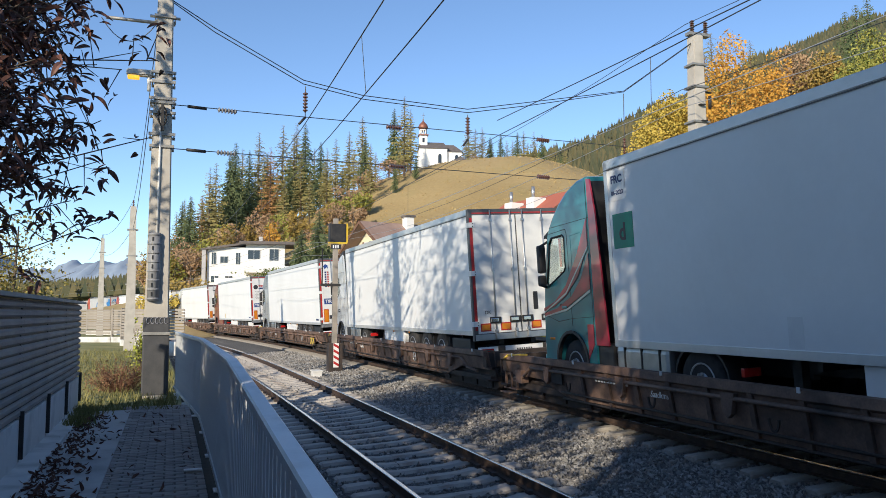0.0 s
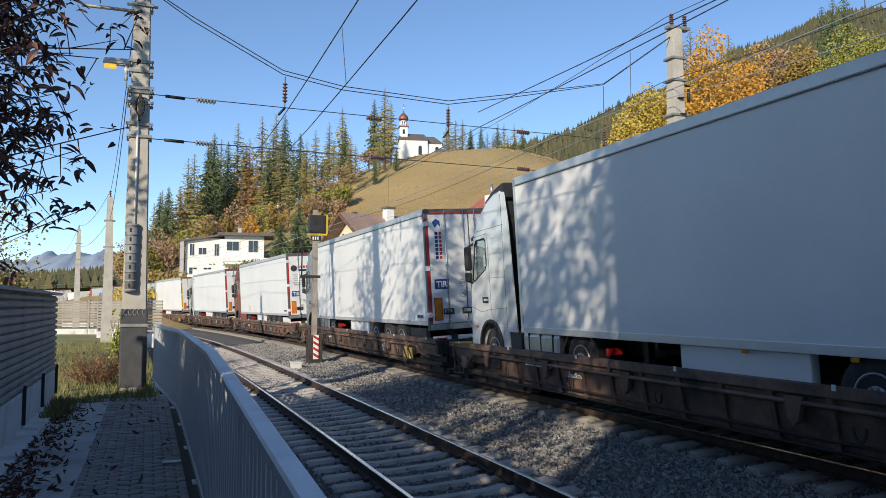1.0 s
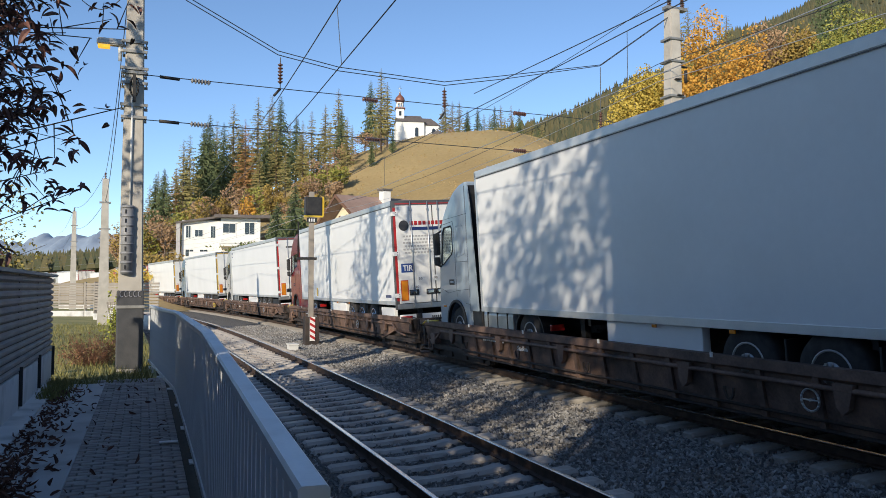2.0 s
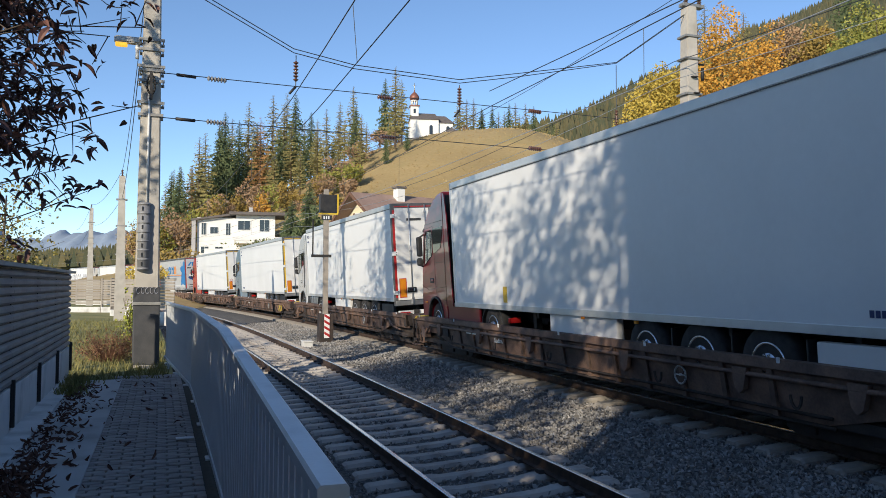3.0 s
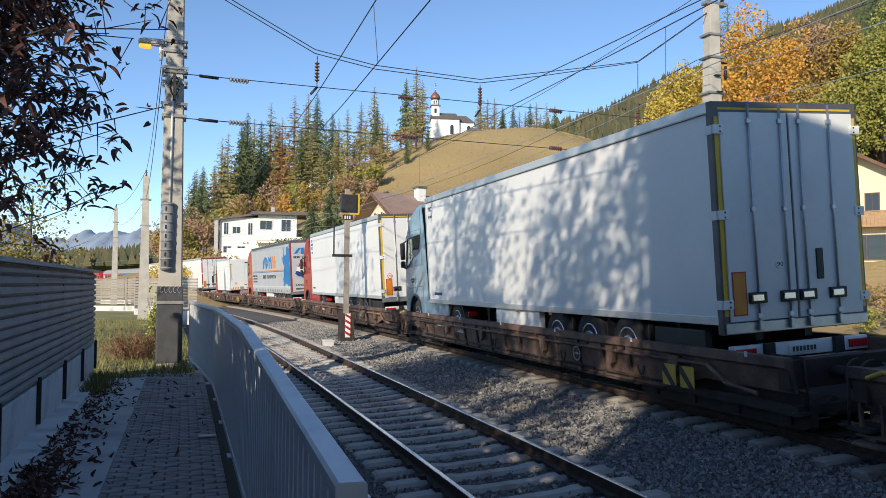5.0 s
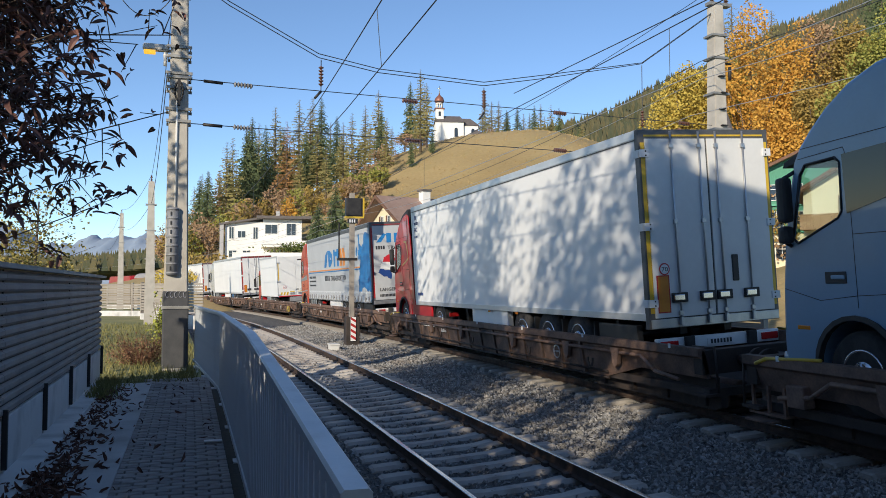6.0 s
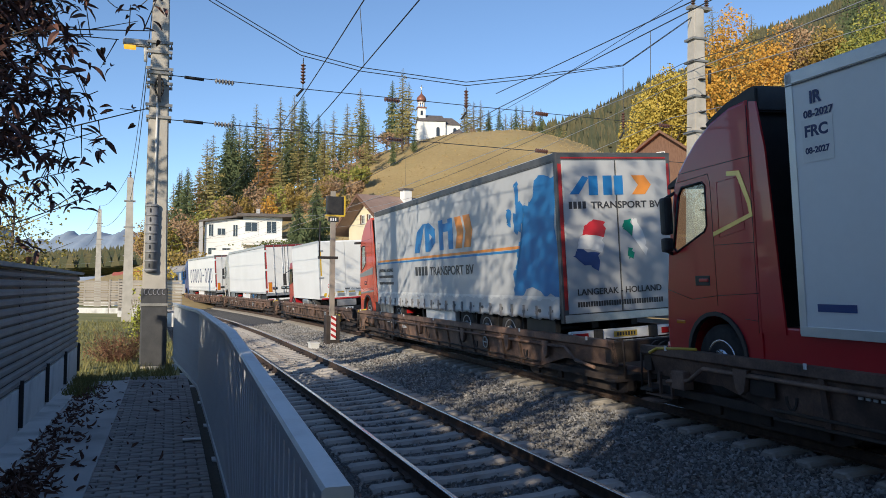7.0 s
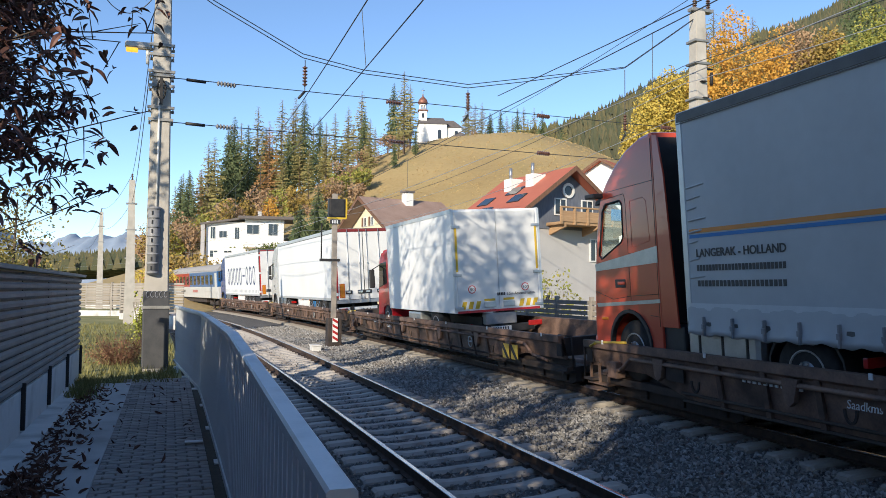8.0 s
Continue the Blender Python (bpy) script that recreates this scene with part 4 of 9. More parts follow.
def tractor(spec, dx):
    """Cab-over tractor in front of the trailer; local x = 0 at the cab's back wall, cab to +x."""
    P = spec["paint"]
    t = thing("tractor_unit", spec["cab_label"], "lorry", group="tractor units on the train")
    hw, h = 1.25, CAB_H
    cab = part("cab_shell", cab_skin(hw), P, t)
    bm = bmesh.new()
    prism(bm, [(1.715, 3.05), (1.855, 2.55), (1.965, 2.03), (1.98, 2.03), (1.87, 2.55), (1.73, 3.05)], -hw + 0.085, hw - 0.085)
    part("windscreen", bm, M_clear, cab).visible_shadow = False
    # seats, dash, bunk and steering wheel
    part("dashboard", bx((1.45, -1.12, 1.3), (1.93, 1.12, 2.08), 0.08), M_interior, cab)
    part("cab_floor", bx((0.05, -1.18, 1.2), (1.9, 1.18, 1.3)), M_interior, cab)
    part("bunk", bx((0.06, -1.15, 1.3), (0.6, 1.15, 2.35), 0.06), M_interior, cab)
    for y in (0.62, -0.62):
        bm = bmesh.new()
        box(bm, (0.78, y - 0.25, 1.3), (1.3, y + 0.25, 1.85), 0.05)
        box(bm, (0.68, y - 0.24, 1.8), (0.86, y + 0.24, 2.5), 0.06)
        box(bm, (0.7, y - 0.14, 2.5), (0.82, y + 0.14, 2.72), 0.04)
        part("seat", bm, M_interior, cab)
    bm = bmesh.new()
    for i in range(18):
        a0, a1 = 2 * math.pi * i / 18, 2 * math.pi * (i + 1) / 18
        cyl(bm, (1.42 - 0.1 * math.sin(a0), 0.62 + 0.22 * math.cos(a0), 2.18 + 0.17 * math.sin(a0)), (1.42 - 0.1 * math.sin(a1), 0.62 + 0.22 * math.cos(a1), 2.18 + 0.17 * math.sin(a1)), 0.018, n=6)
    cyl(bm, (1.42, 0.62, 2.18), (1.6, 0.62, 2.0), 0.03, n=6)
    part("steering_wheel", bm, M_black, cab)
    for sg in (1, -1):
        y = sg * hw
        side = part("side_panel", cab_side(y, sg), P, cab)
        bm = bmesh.new()
        prism(bm, CAB_WINDOW, y - sg * 0.03, y - sg * 0.022)
        part("side_window", bm, M_clear, side).visible_shadow = False
        bm = bmesh.new()
        ring_line(bm, CAB_WINDOW + CAB_WINDOW[:1], y, 0.016)
        part("window_seal", bm, M_black, side)
        # door outline, panel lines
        bm = bmesh.new()
        for pts in ([(1.62, 3.08), (0.9, 3.12), (0.86, 3.0), (0.84, 1.28)], [(1.98, 1.5), (1.4, 1.36), (0.84, 1.42), (0.02, 1.46)], [(0.84, 2.12), (0.04, 2.12)], [(1.56, 3.2), (0.0, 3.24)], [(0.05, 0.95), (0.05, 3.9)], [(0.3, 1.12), (0.04, 1.1)]):
            ring_line(bm, pts, y)
        part("panel_seam", bm, M_black, side)
        if spec.get("rear_window"):
            side_shape(side, "rear_glass", [(0.9, 2.36), (0.92, 3.04), (0.12, 3.08), (0.1, 2.98), (0.3, 2.5)], y + (0.012 if sg > 0 else -0.004), M_cab_glass)
        else:
            bm = bmesh.new()
            ring_line(bm, [(0.72, 2.98), (0.34, 3.0), (0.26, 2.94), (0.2, 2.3), (0.72, 2.22), (0.72, 2.98)], y, 0.005)
            part("locker_line", bm, P, side)
        part("handle_recess", bx((0.98, y - 0.01, 1.56), (1.3, y + 0.01, 1.7), 0.009), M_black, side)
        part("door_handle", bx((1.0, y - 0.025, 1.61), (1.2, y + 0.025, 1.66), 0.012), spec.get("handle", P), side)
        part("side_lamp", bx((1.6, y - 0.012, 1.0), (1.8, y + 0.012, 1.05), 0.008), M_lamp_amber, side)
        strip(t, "wheel_arch", [(0.9 + 0.63 * math.cos(math.pi * i / 12), 0.6 + 0.6 * math.sin(math.pi * i / 12)) for i in range(13)], 0.07, y - sg * 0.05, y + sg * 0.03, spec.get("arch", M_black))
        part("step", bx((1.52, y - 0.06, 0.5), (1.95, y + 0.012, 0.54), 0.01), M_black, side)
        # mirrors on two arms ahead of the window
        bm = bmesh.new()
        yy = sg * (hw + 0.12)
        box(bm, (1.68, yy - 0.08, 2.32), (1.82, yy + 0.08, 2.88), 0.05)
        box(bm, (1.7, yy - 0.08, 2.06), (1.83, yy + 0.08, 2.28), 0.05)
        cyl(bm, (1.7, sg * (hw - 0.03), 2.95), (1.76, yy, 2.86), 0.025, n=8)
        cyl(bm, (1.84, sg * (hw - 0.05), 2.02), (1.78, yy, 2.08), 0.025, n=8)
        if spec.get("mirror", True):
            part("mirror", bm, M_black, t)
        else:
            bm.free()
            part("mirror_camera", bx((1.55, y - 0.02, 3.12), (1.85, y + 0.2 * sg if sg > 0 else y + 0.02, 3.2), 0.02) if sg > 0 else bx((1.55, y - 0.2, 3.12), (1.85, y + 0.02, 3.2), 0.02), M_black, t)
        # air deflector leaning out behind the cab
        bm = bmesh.new()
        prism(bm, [(-0.42, 0.95), (-0.24, h - 0.7), (-0.12, h - 0.08), (-0.004, h - 0.06), (-0.004, 0.95)], y - 0.03 * sg, y)
        part("side_deflector", bm, spec.get("deflector", P), t)
    part("cab_back", bx((-0.03, -1.18, 0.9), (-0.006, 1.18, h - 0.1)), M_black, t)
    bm = bmesh.new()
    prism(bm, [(1.62, 3.2), (1.92, 3.08), (1.94, 3.02), (1.72, 3.06)], -hw + 0.06, hw - 0.06)
    part("sun_visor", bm, M_black if spec.get("visor_dark", True) else P, cab)
    part("bumper", bx((1.86, -hw + 0.01, 0.3), (2.14, hw - 0.01, 0.72), 0.08), P, cab)
    part("grille", bx((2.0, -0.95, 0.78), (2.11, 0.95, 1.6), 0.03), M_black, cab)
    for y in (0.93, -0.93):
        part("headlight", bx((2.08, y - 0.2, 0.5), (2.155, y + 0.2, 0.7), 0.03), M_cab_glass, cab)
    if spec.get("roof_wing"):
        bm = bmesh.new()
        prism(bm, [(-0.14, 3.78), (0.35, 3.86), (0.85, 3.74), (0.95, 3.82), (0.5, 4.02), (0.0, 4.13), (-0.14, 4.12)], -hw + 0.015, hw - 0.015)
        bmesh.ops.bevel(bm, geom=bm.edges[:], offset=0.03, segments=2, affect="EDGES")
        part("roof_wing", bm, M_black, cab, "black roof air deflector")
    elif spec.get("dark_roof", True):
        part("roof_hatch", bx((0.32, -0.9, h - 0.1), (0.8, 0.9, h - 0.0), 0.04), M_black, cab)
    bm = bmesh.new()
    for y in (0.42, -0.42):
        box(bm, (-4.2, y - 0.06, 0.6), (1.9, y + 0.06, 0.85))
    box(bm, (-0.35, -0.95, 0.55), (0.28, 0.95, 1.0))
    part("chassis", bm, M_steel_dark, t)
    bm = bmesh.new()
    box(bm, (-3.3, -0.5, 0.86), (-2.3, 0.5, 0.96), 0.03)
    part("fifth_wheel", bm, M_steel_dark, t)
    for sg in (1, -1):
        y = 1.05 * sg
        wheel(t, 0.9, y, 0.51, spec.get("chrome", False))
        wheel(t, -2.85, y, 0.51, spec.get("chrome", False))
        guard = [(-2.85 + 0.62 * math.cos(math.pi * i / 10), 0.58 + 0.5 * math.sin(math.pi * i / 10)) for i in range(11)]
        strip(t, "mudguard", guard, 0.04, y - 0.2, y + 0.16, M_black)
        part("tail_lamp", bx((-3.75, y - 0.14, 0.66), (-3.68, y + 0.14, 0.78), 0.012), M_lamp_red, t)
        if spec.get("skirted"):
            part("side_fairing", bx((-2.15, sg * 1.2 - 0.03, 0.36), (0.2, sg * 1.2 + 0.03, 1.04), 0.025), P, t)
            continue
        tank_m = spec.get("tank", M_alu)
        part("battery_box", bx((-0.5, y - 0.16, 0.42), (0.1, y + 0.16, 0.98), 0.04), M_black, t)
        tank = part("fuel_tank", bx((-2.1, y - 0.25, 0.36), (-0.56, y + 0.16, 0.98), 0.1), tank_m, t, "ribbed metal fuel tank" if tank_m is M_alu else "")
        for x in (-1.85, -1.35, -0.85):
            part("tank_strap", bx((x - 0.035, y - 0.26, 0.35), (x + 0.035, y + 0.17, 0.99), 0.03), M_steel_dark, tank)
    # air and power lines coiled between cab and trailer
    for y, m in ((0.3, M_red), (-0.1, M_black), (-0.4, M_yellow)):
        bm = bmesh.new()
        pts = [Vector((-0.06 - 0.5 * i / 10, y + 0.04 * math.sin(i * 2.2), 1.9 - 0.6 * math.sin(math.pi * i / 10))) for i in range(11)]
        for p, q in zip(pts[:-1], pts[1:]):
            cyl(bm, p, q, 0.018, n=5)
        part("coiled_line", bm, m, t)
    return t


TRUCKS = [
    dict(k=0, e=-1.14, paint=P_teal, label="white refrigerated semi-trailer with a green square badge", cab_label="teal cab-over lorry with a red swoosh on a railway wagon", defl_paint=True, deflector=P_stripe_red, swoosh=True),
    dict(k=1, e=-0.26, paint=P_white, label="white refrigerated semi-trailer with red-edged rear doors", cab_label="white cab-over lorry with a dark roof deflector", roof_wing=True, panel=False),
    dict(k=2, e=-0.36, paint=P_silver, label="white refrigerated semi-trailer with a blue TIR plate and red-edged doors", cab_label="silver-blue cab-over lorry towing a white trailer"),
    dict(k=3, e=0.3, paint=P_maroon, label="white refrigerated semi-trailer with a haulier's lettering on its doors", rear_dark=False, cab_label="dark red cab-over lorry with chrome wheel rims", chrome=True, rear_window=True, skirted=True),
    dict(k=4, e=0.03, paint=P_white, label="white semi-trailer with plain grey-white rear doors", cab_label="white cab-over lorry with dark scroll decoration", rear_window=True),
    dict(k=5, e=0.3, paint=P_steel, label="white refrigerated semi-trailer with yellow-edged rear doors", cab_label="steel-blue cab-over lorry with chrome wheel rims", rear_window=True, tape=M_yellow, chrome=True, skirted=True),
    dict(k=6, e=0.4, paint=P_red, label="white refrigerated semi-trailer with an orange rear panel", cab_label="bright red cab-over lorry with chrome wheel rims", roof_wing=True, tape=M_yellow, chrome=True, skirted=True),
    dict(k=7, e=0.72, paint=P_orange, label="grey curtain-sided semi-trailer with blue and orange lettering", mirror=False, cab_label="orange-red cab-over lorry with a pale stripe", tarp=True, side=M_tarp_grey, door=M_tarp_grey, plate=M_plate_y),
    dict(k=9, e=0.2, paint=P_white, label="white refrigerated semi-trailer with a dark red door frame", cab_label="white cab-over lorry towing a white trailer", frame=M_frame_grey),
    dict(k=10, e=0.9, paint=P_blue, label="white curtain-sided semi-trailer with large blue lettering", cab_label="blue cab-over lorry towing a white trailer"),
]


def truck(spec):
    k = spec["k"]
    _, c = wagon(k)
    dx = 0.342 + PITCH * k + spec["e"] - c          # trailer's rear face from the wagon's middle
    t, top, bot, hw, LEN = trailer(spec, dx)
    up = Matrix.Translation((0, 0, DECK))
    MOVERS.append((t, [(q, m @ up) for q, m in along(c, dx)]))
    u = tractor(spec, dx)
    MOVERS.append((u, [(q, m @ up) for q, m in along(c, dx + LEN + 0.72)]))
    return t, u


MADE = {s["k"]: truck(s) for s in TRUCKS}
_, C8 = wagon(8)

# ---- markings on the trailers, box lorry, coach ----
M_red_ring = mat("ring_red", (0.5, 0.02, 0.03), (0.45, 0.02, 0.03), 0.4, bump=0)
M_grey_ring = mat("ring_grey", (0.35, 0.35, 0.35), (0.4, 0.4, 0.4), 0.5, bump=0)
M_dark_red = mat("frame_dark_red", (0.22, 0.03, 0.03), (0.17, 0.025, 0.025), 0.5)
TOP, BOT, HW, TLEN = 4.5 - DECK, 1.38 - DECK, 1.29, 13.5


def poly_side(parent, name, pts, material, y=HW + 0.006, thick=0.004, label=""):
    """Flat marking on the camera's side. pts are metres back from the trailer's front and height from the floor."""
    bm = bmesh.new()
    prism(bm, [(TLEN - a, z) for a, z in pts], y - thick, y)
    return part(name, bm, material, parent, label)


def poly_rear(parent, name, pts, material, x=-0.036, label=""):
    """Flat marking on the rear doors. pts are metres from the middle towards the camera's side, and height."""
    bm = bmesh.new()
    vs = [bm.verts.new((x, a, z)) for a, z in pts]
    ws = [bm.verts.new((x + 0.005, a, z)) for a, z in pts]
    n = len(vs)
    bm.faces.new(vs)
    bm.faces.new(ws[::-1])
    for i in range(n):
        bm.faces.new((vs[i], ws[i], ws[(i + 1) % n], vs[(i + 1) % n]))
    bmesh.ops.recalc_face_normals(bm, faces=bm.faces[:])
    return part(name, bm, material, parent, label)


def jag(pts, seed, amp=0.09, n=5):
    """Coast-like edge: each side of the outline broken into uneven steps."""
    g = np.random.default_rng(seed)
    out = []
    for (a, z), (b, w) in zip(pts, pts[1:] + pts[:1]):
        for i in range(n):
            f = i / n
            k = 0 if i == 0 else amp
            out.append((a + (b - a) * f + g.uniform(-k, k), z + (w - z) * f + g.uniform(-k, k)))
    return out


def ring(parent, y, z, r, material, text, size, x=-0.036):
    bm = bmesh.new()
    cyl(bm, (x + 0.004, y, z), (x - 0.002, y, z), r, n=24)
    rg = part("speed_roundel", bm, material, parent)
    bm = bmesh.new()
    cyl(bm, (x - 0.001, y, z), (x - 0.005, y, z), r * 0.8, n=24)
    part("roundel_face", bm, M_white_sign, rg)
    letter(text, size, M_ink, parent, rear_pose(x - 0.006, y + size * 0.3 * len(text), z - size * 0.36), fit=size * 0.58 * len(text))


def rect_side(parent, name, a0, a1, z0, z1, material, y=HW + 0.006, label=""):
    return poly_side(parent, name, [(a0, z0), (a1, z0), (a1, z1), (a0, z1)], material, y, label=label)


def rect_rear(parent, name, y0, y1, z0, z1, material, x=-0.036, label=""):
    return poly_rear(parent, name, [(y0, z0), (y1, z0), (y1, z1), (y0, z1)], material, x, label)


def bars_rear(parent, y, z, w, h, n, material):
    """Unreadable writing: a row of bars from y towards -y."""
    for i in range(n):
        rect_rear(parent, "text_bar", y - w * i / n, y - w * (i + 0.72) / n, z, z + h, material)


def bars_side(parent, a, z, w, h, n, material):
    for i in range(n):
        rect_side(parent, "text_bar", a + w * i / n, a + w * (i + 0.72) / n, z, z + h, material)


def frc(t, date, a=0.2, top=TOP - 0.28, size=0.2):
    rect_side(t, "approval_label", a - 0.04, a + 0.42, top - 0.3, top + 0.2, M_white_sign)
    letter("FRC", size * 0.9, M_navy, t, side_pose(TLEN - a, HW + 0.008, top - 0.0), bold=0.006, fit=0.34)
    letter(date, size * 0.5, M_navy, t, side_pose(TLEN - a, HW + 0.008, top - 0.2), bold=0.003, fit=0.36)


def tir(t, y, z):
    rect_rear(t, "tir_plate", y, y - 0.42, z, z + 0.27, M_blue_sign)
    letter("TIR", 0.24, M_white_sign, t, rear_pose(-0.042, y - 0.05, z + 0.05), bold=0.004, fit=0.32)


def decorate():
    tr = {k: v[0] for k, v in MADE.items()}
    cab = {k: v[1] for k, v in MADE.items()}
    # green badge
    t = tr[0]
    frc(t, "06-2023", 0.2, TOP - 0.4)
    rect_side(t, "badge", 0.18, 0.78, TOP - 1.5, TOP - 0.92, M_green_sign, label="green square badge")
    letter("d", 0.4, M_ink, t, side_pose(TLEN - 0.36, HW + 0.008, TOP - 1.36), bold=0.01)
    rect_side(t, "warning_label", 4.0, 4.25, BOT + 0.12, BOT + 0.5, M_white_sign)
    # red swoosh on the teal cab
    y = 1.262
    for top, low in (([(1.98, 1.62), (1.5, 1.75), (1.0, 2.05), (0.5, 2.6), (0.08, 3.22)], [(0.08, 2.75), (0.5, 2.2), (1.0, 1.86), (1.5, 1.66), (1.98, 1.56)]), ([(1.98, 1.52), (1.4, 1.62), (0.8, 1.84), (0.4, 2.15), (0.08, 2.6)], [(0.08, 1.96), (0.6, 1.78), (1.2, 1.56), (1.98, 1.44)]), ([(0.27, 1.32), (0.06, 1.32)], [(0.06, 0.95), (0.27, 0.7)])):
        side_shape(cab[0], "swoosh", top + low, y, P_stripe_red, "red swoosh")
    for z0, z1 in ((1.49, 2.68), (1.41, 1.9)):
        side_shape(cab[0], "pale_line", [(1.98, z0 + 0.05), (1.0, z0 + 0.33 * (z1 - z0) + 0.04), (0.08, z1 + 0.05), (0.08, z1), (1.0, z0 + 0.33 * (z1 - z0)), (1.98, z0 + 0.03)], y + 0.002, M_alu)
    # trailer with plain roundels and dark latch
    letter("DK", 0.12, M_ink, tr[1], rear_pose(-0.04, 1.0, BOT + 0.5))
    for y0 in (1.1, 0.55, -0.3, -0.88):
        rect_rear(tr[1], "reflector_edge", y0 + 0.03, y0 - 0.25, BOT + 0.07, BOT + 0.27, M_red, x=-0.034)
        rect_rear(tr[1], "reflector", y0, y0 - 0.22, BOT + 0.1, BOT + 0.24, M_orange, x=-0.038)
    # blue TIR plate, roundels, dark-blue emblem
    t = tr[2]
    tir(t, 1.1, BOT + 0.95)
    ring(t, 0.28, BOT + 1.1, 0.1, M_grey_ring, "80", 0.11)
    ring(t, 0.28, BOT + 0.8, 0.1, M_grey_ring, "70", 0.11)
    poly_rear(t, "emblem", [(1.08, 3.75), (0.98, 3.85), (0.86, 3.78), (0.85, 3.62), (0.92, 3.7), (1.0, 3.6), (1.05, 3.68)], M_blue_sign, label="dark blue emblem shape")
    for i in range(7):
        rect_rear(t, "text_bar", 1.02, 0.94, 2.75 + 0.11 * i, 2.83 + 0.11 * i, M_navy)
        rect_rear(t, "text_bar", 0.9, 0.83, 2.75 + 0.11 * i, 2.83 + 0.11 * i, M_red)
    bars_side(t, 12.55, BOT + 0.18, 0.5, 0.09, 7, M_navy)
    bars_rear(t, 0.45, 0.36, 0.9, 0.1, 7, M_ink)
    # haulier's panel, TIR
    t = tr[3]
    bm = bmesh.new()
    cyl(bm, (-0.034, 0.95, 3.35), (-0.04, 0.95, 3.35), 0.16, n=20)
    part("emblem", bm, M_ink, t, "round dark emblem")
    bars_rear(t, 0.75, 3.36, 1.25, 0.12, 9, M_red)
    rect_rear(t, "name_bar", 0.75, -0.2, 3.2, 3.3, M_navy)
    for i in range(6):
        bars_rear(t, 1.0 - 0.05 * (i % 2), 3.0 - 0.1 * i, 1.6, 0.05, 16, M_grey_ring)
    tir(t, 1.1, BOT + 0.95)
    for yy, zz, tx in ((0.5, BOT + 0.75, "50"), (0.62, BOT + 0.5, "60"), (0.0, BOT + 0.75, "90")):
        ring(t, yy, zz, 0.09, M_white_sign, tx, 0.1)
    bars_side(t, 12.5, BOT + 0.2, 0.55, 0.08, 7, M_navy)
    rect_side(t, "warning_label", 3.0, 3.2, BOT + 0.15, BOT + 0.5, M_yellow)
    # plain trailer with a yellow label
    t = tr[4]
    frc(t, "06-2023", 0.25, TOP - 0.42)
    rect_side(t, "warning_label", 3.6, 3.85, BOT + 0.12, BOT + 0.48, M_white_sign)
    rect_rear(t, "maker_plate", 0.8, 0.3, 3.55, 3.63, M_ink)
    y = 1.262
    for off, amp in ((0.0, 0.14), (0.16, 0.09)):
        bm = bmesh.new()
        pts = [(0.28 + off + amp * math.sin(1.5 * z + 6 * off), y, z) for z in (1.35 + 0.13 * i for i in range(15))]
        for p, q in zip(pts[:-1], pts[1:]):
            cyl(bm, p, q, 0.016, n=4)
        part("scroll", bm, M_ink, cab[4], "dark scroll decoration")
    # steel-blue lorry's trailer
    t = tr[5]
    frc(t, "04-2025", 0.25, TOP - 0.42)
    rect_side(t, "maker_plate", 0.5, 1.2, BOT + 0.22, BOT + 0.3, M_navy)
    ring(t, 0.3, BOT + 0.8, 0.07, M_white_sign, "90", 0.09)
    # red lorry's trailer
    t = tr[6]
    frc(t, "08-2027", 0.25, TOP - 0.8)
    letter("IR", 0.2, M_navy, t, side_pose(TLEN - 0.35, HW + 0.008, TOP - 0.42), bold=0.006)
    letter("08-2027", 0.12, M_navy, t, side_pose(TLEN - 0.25, HW + 0.008, TOP - 0.58), bold=0.003, fit=0.44)
    rect_side(t, "maker_plate", 0.28, 0.84, BOT + 0.28, BOT + 0.37, M_blue_sign)
    ring(t, 0.98, BOT + 0.82, 0.1, M_red_ring, "70", 0.1)
    bm = bmesh.new()
    prism(bm, [(0.5, 3.04), (0.3, 3.02), (0.12, 2.62), (0.1, 2.5), (0.84, 2.3), (0.84, 2.24), (0.04, 2.46), (0.06, 2.66), (0.24, 3.08), (0.5, 3.1)], 1.25, 1.258)
    part("gilt_trim", bm, M_gold_trim, cab[6], "gilded trim line")
    # curtain-sider: name drawn as plain slanted shapes, stripe and map-like patch
    t = tr[7]
    z0, z1 = BOT + 1.53, BOT + 2.34
    for shape in ([(4.40, z0), (4.88, z0), (5.44, z1), (5.28, z1), (4.72, z1 - 0.2)], [(5.44, z0), (5.84, z0), (5.84, z1), (5.44, z1)], [(5.84, z0), (6.32, z0 + 0.25), (6.32, z1 - 0.2), (5.84, z1), (5.84, z1 - 0.3), (6.05, z1 - 0.4), (6.05, z0 + 0.4), (5.84, z0 + 0.3)], [(6.64, z0), (6.96, z0), (6.96, z1), (6.64, z1)], [(6.96, z0 + 0.48), (7.36, z0 + 0.48), (7.36, z0 + 0.7), (6.96, z0 + 0.7)], [(7.36, z0), (7.71, z0), (7.71, z1), (7.36, z1)]):
        poly_side(t, "name_shape", shape, M_sky_blue)
    for a in (7.86, 8.46):
        poly_side(t, "chevron", [(a, z0), (a + 0.45, z0), (a + 0.62, (z0 + z1) / 2), (a + 0.45, z1), (a, z1), (a + 0.17, (z0 + z1) / 2)], M_tarp_orange)
    rect_side(t, "stripe", 0.15, 11.7, BOT + 1.36, BOT + 1.42, M_tarp_orange)
    rect_side(t, "stripe", 0.15, 11.7, BOT + 1.29, BOT + 1.34, M_sky_blue)
    bars_side(t, 4.4, BOT + 0.86, 1.2, 0.26, 4, M_ink)
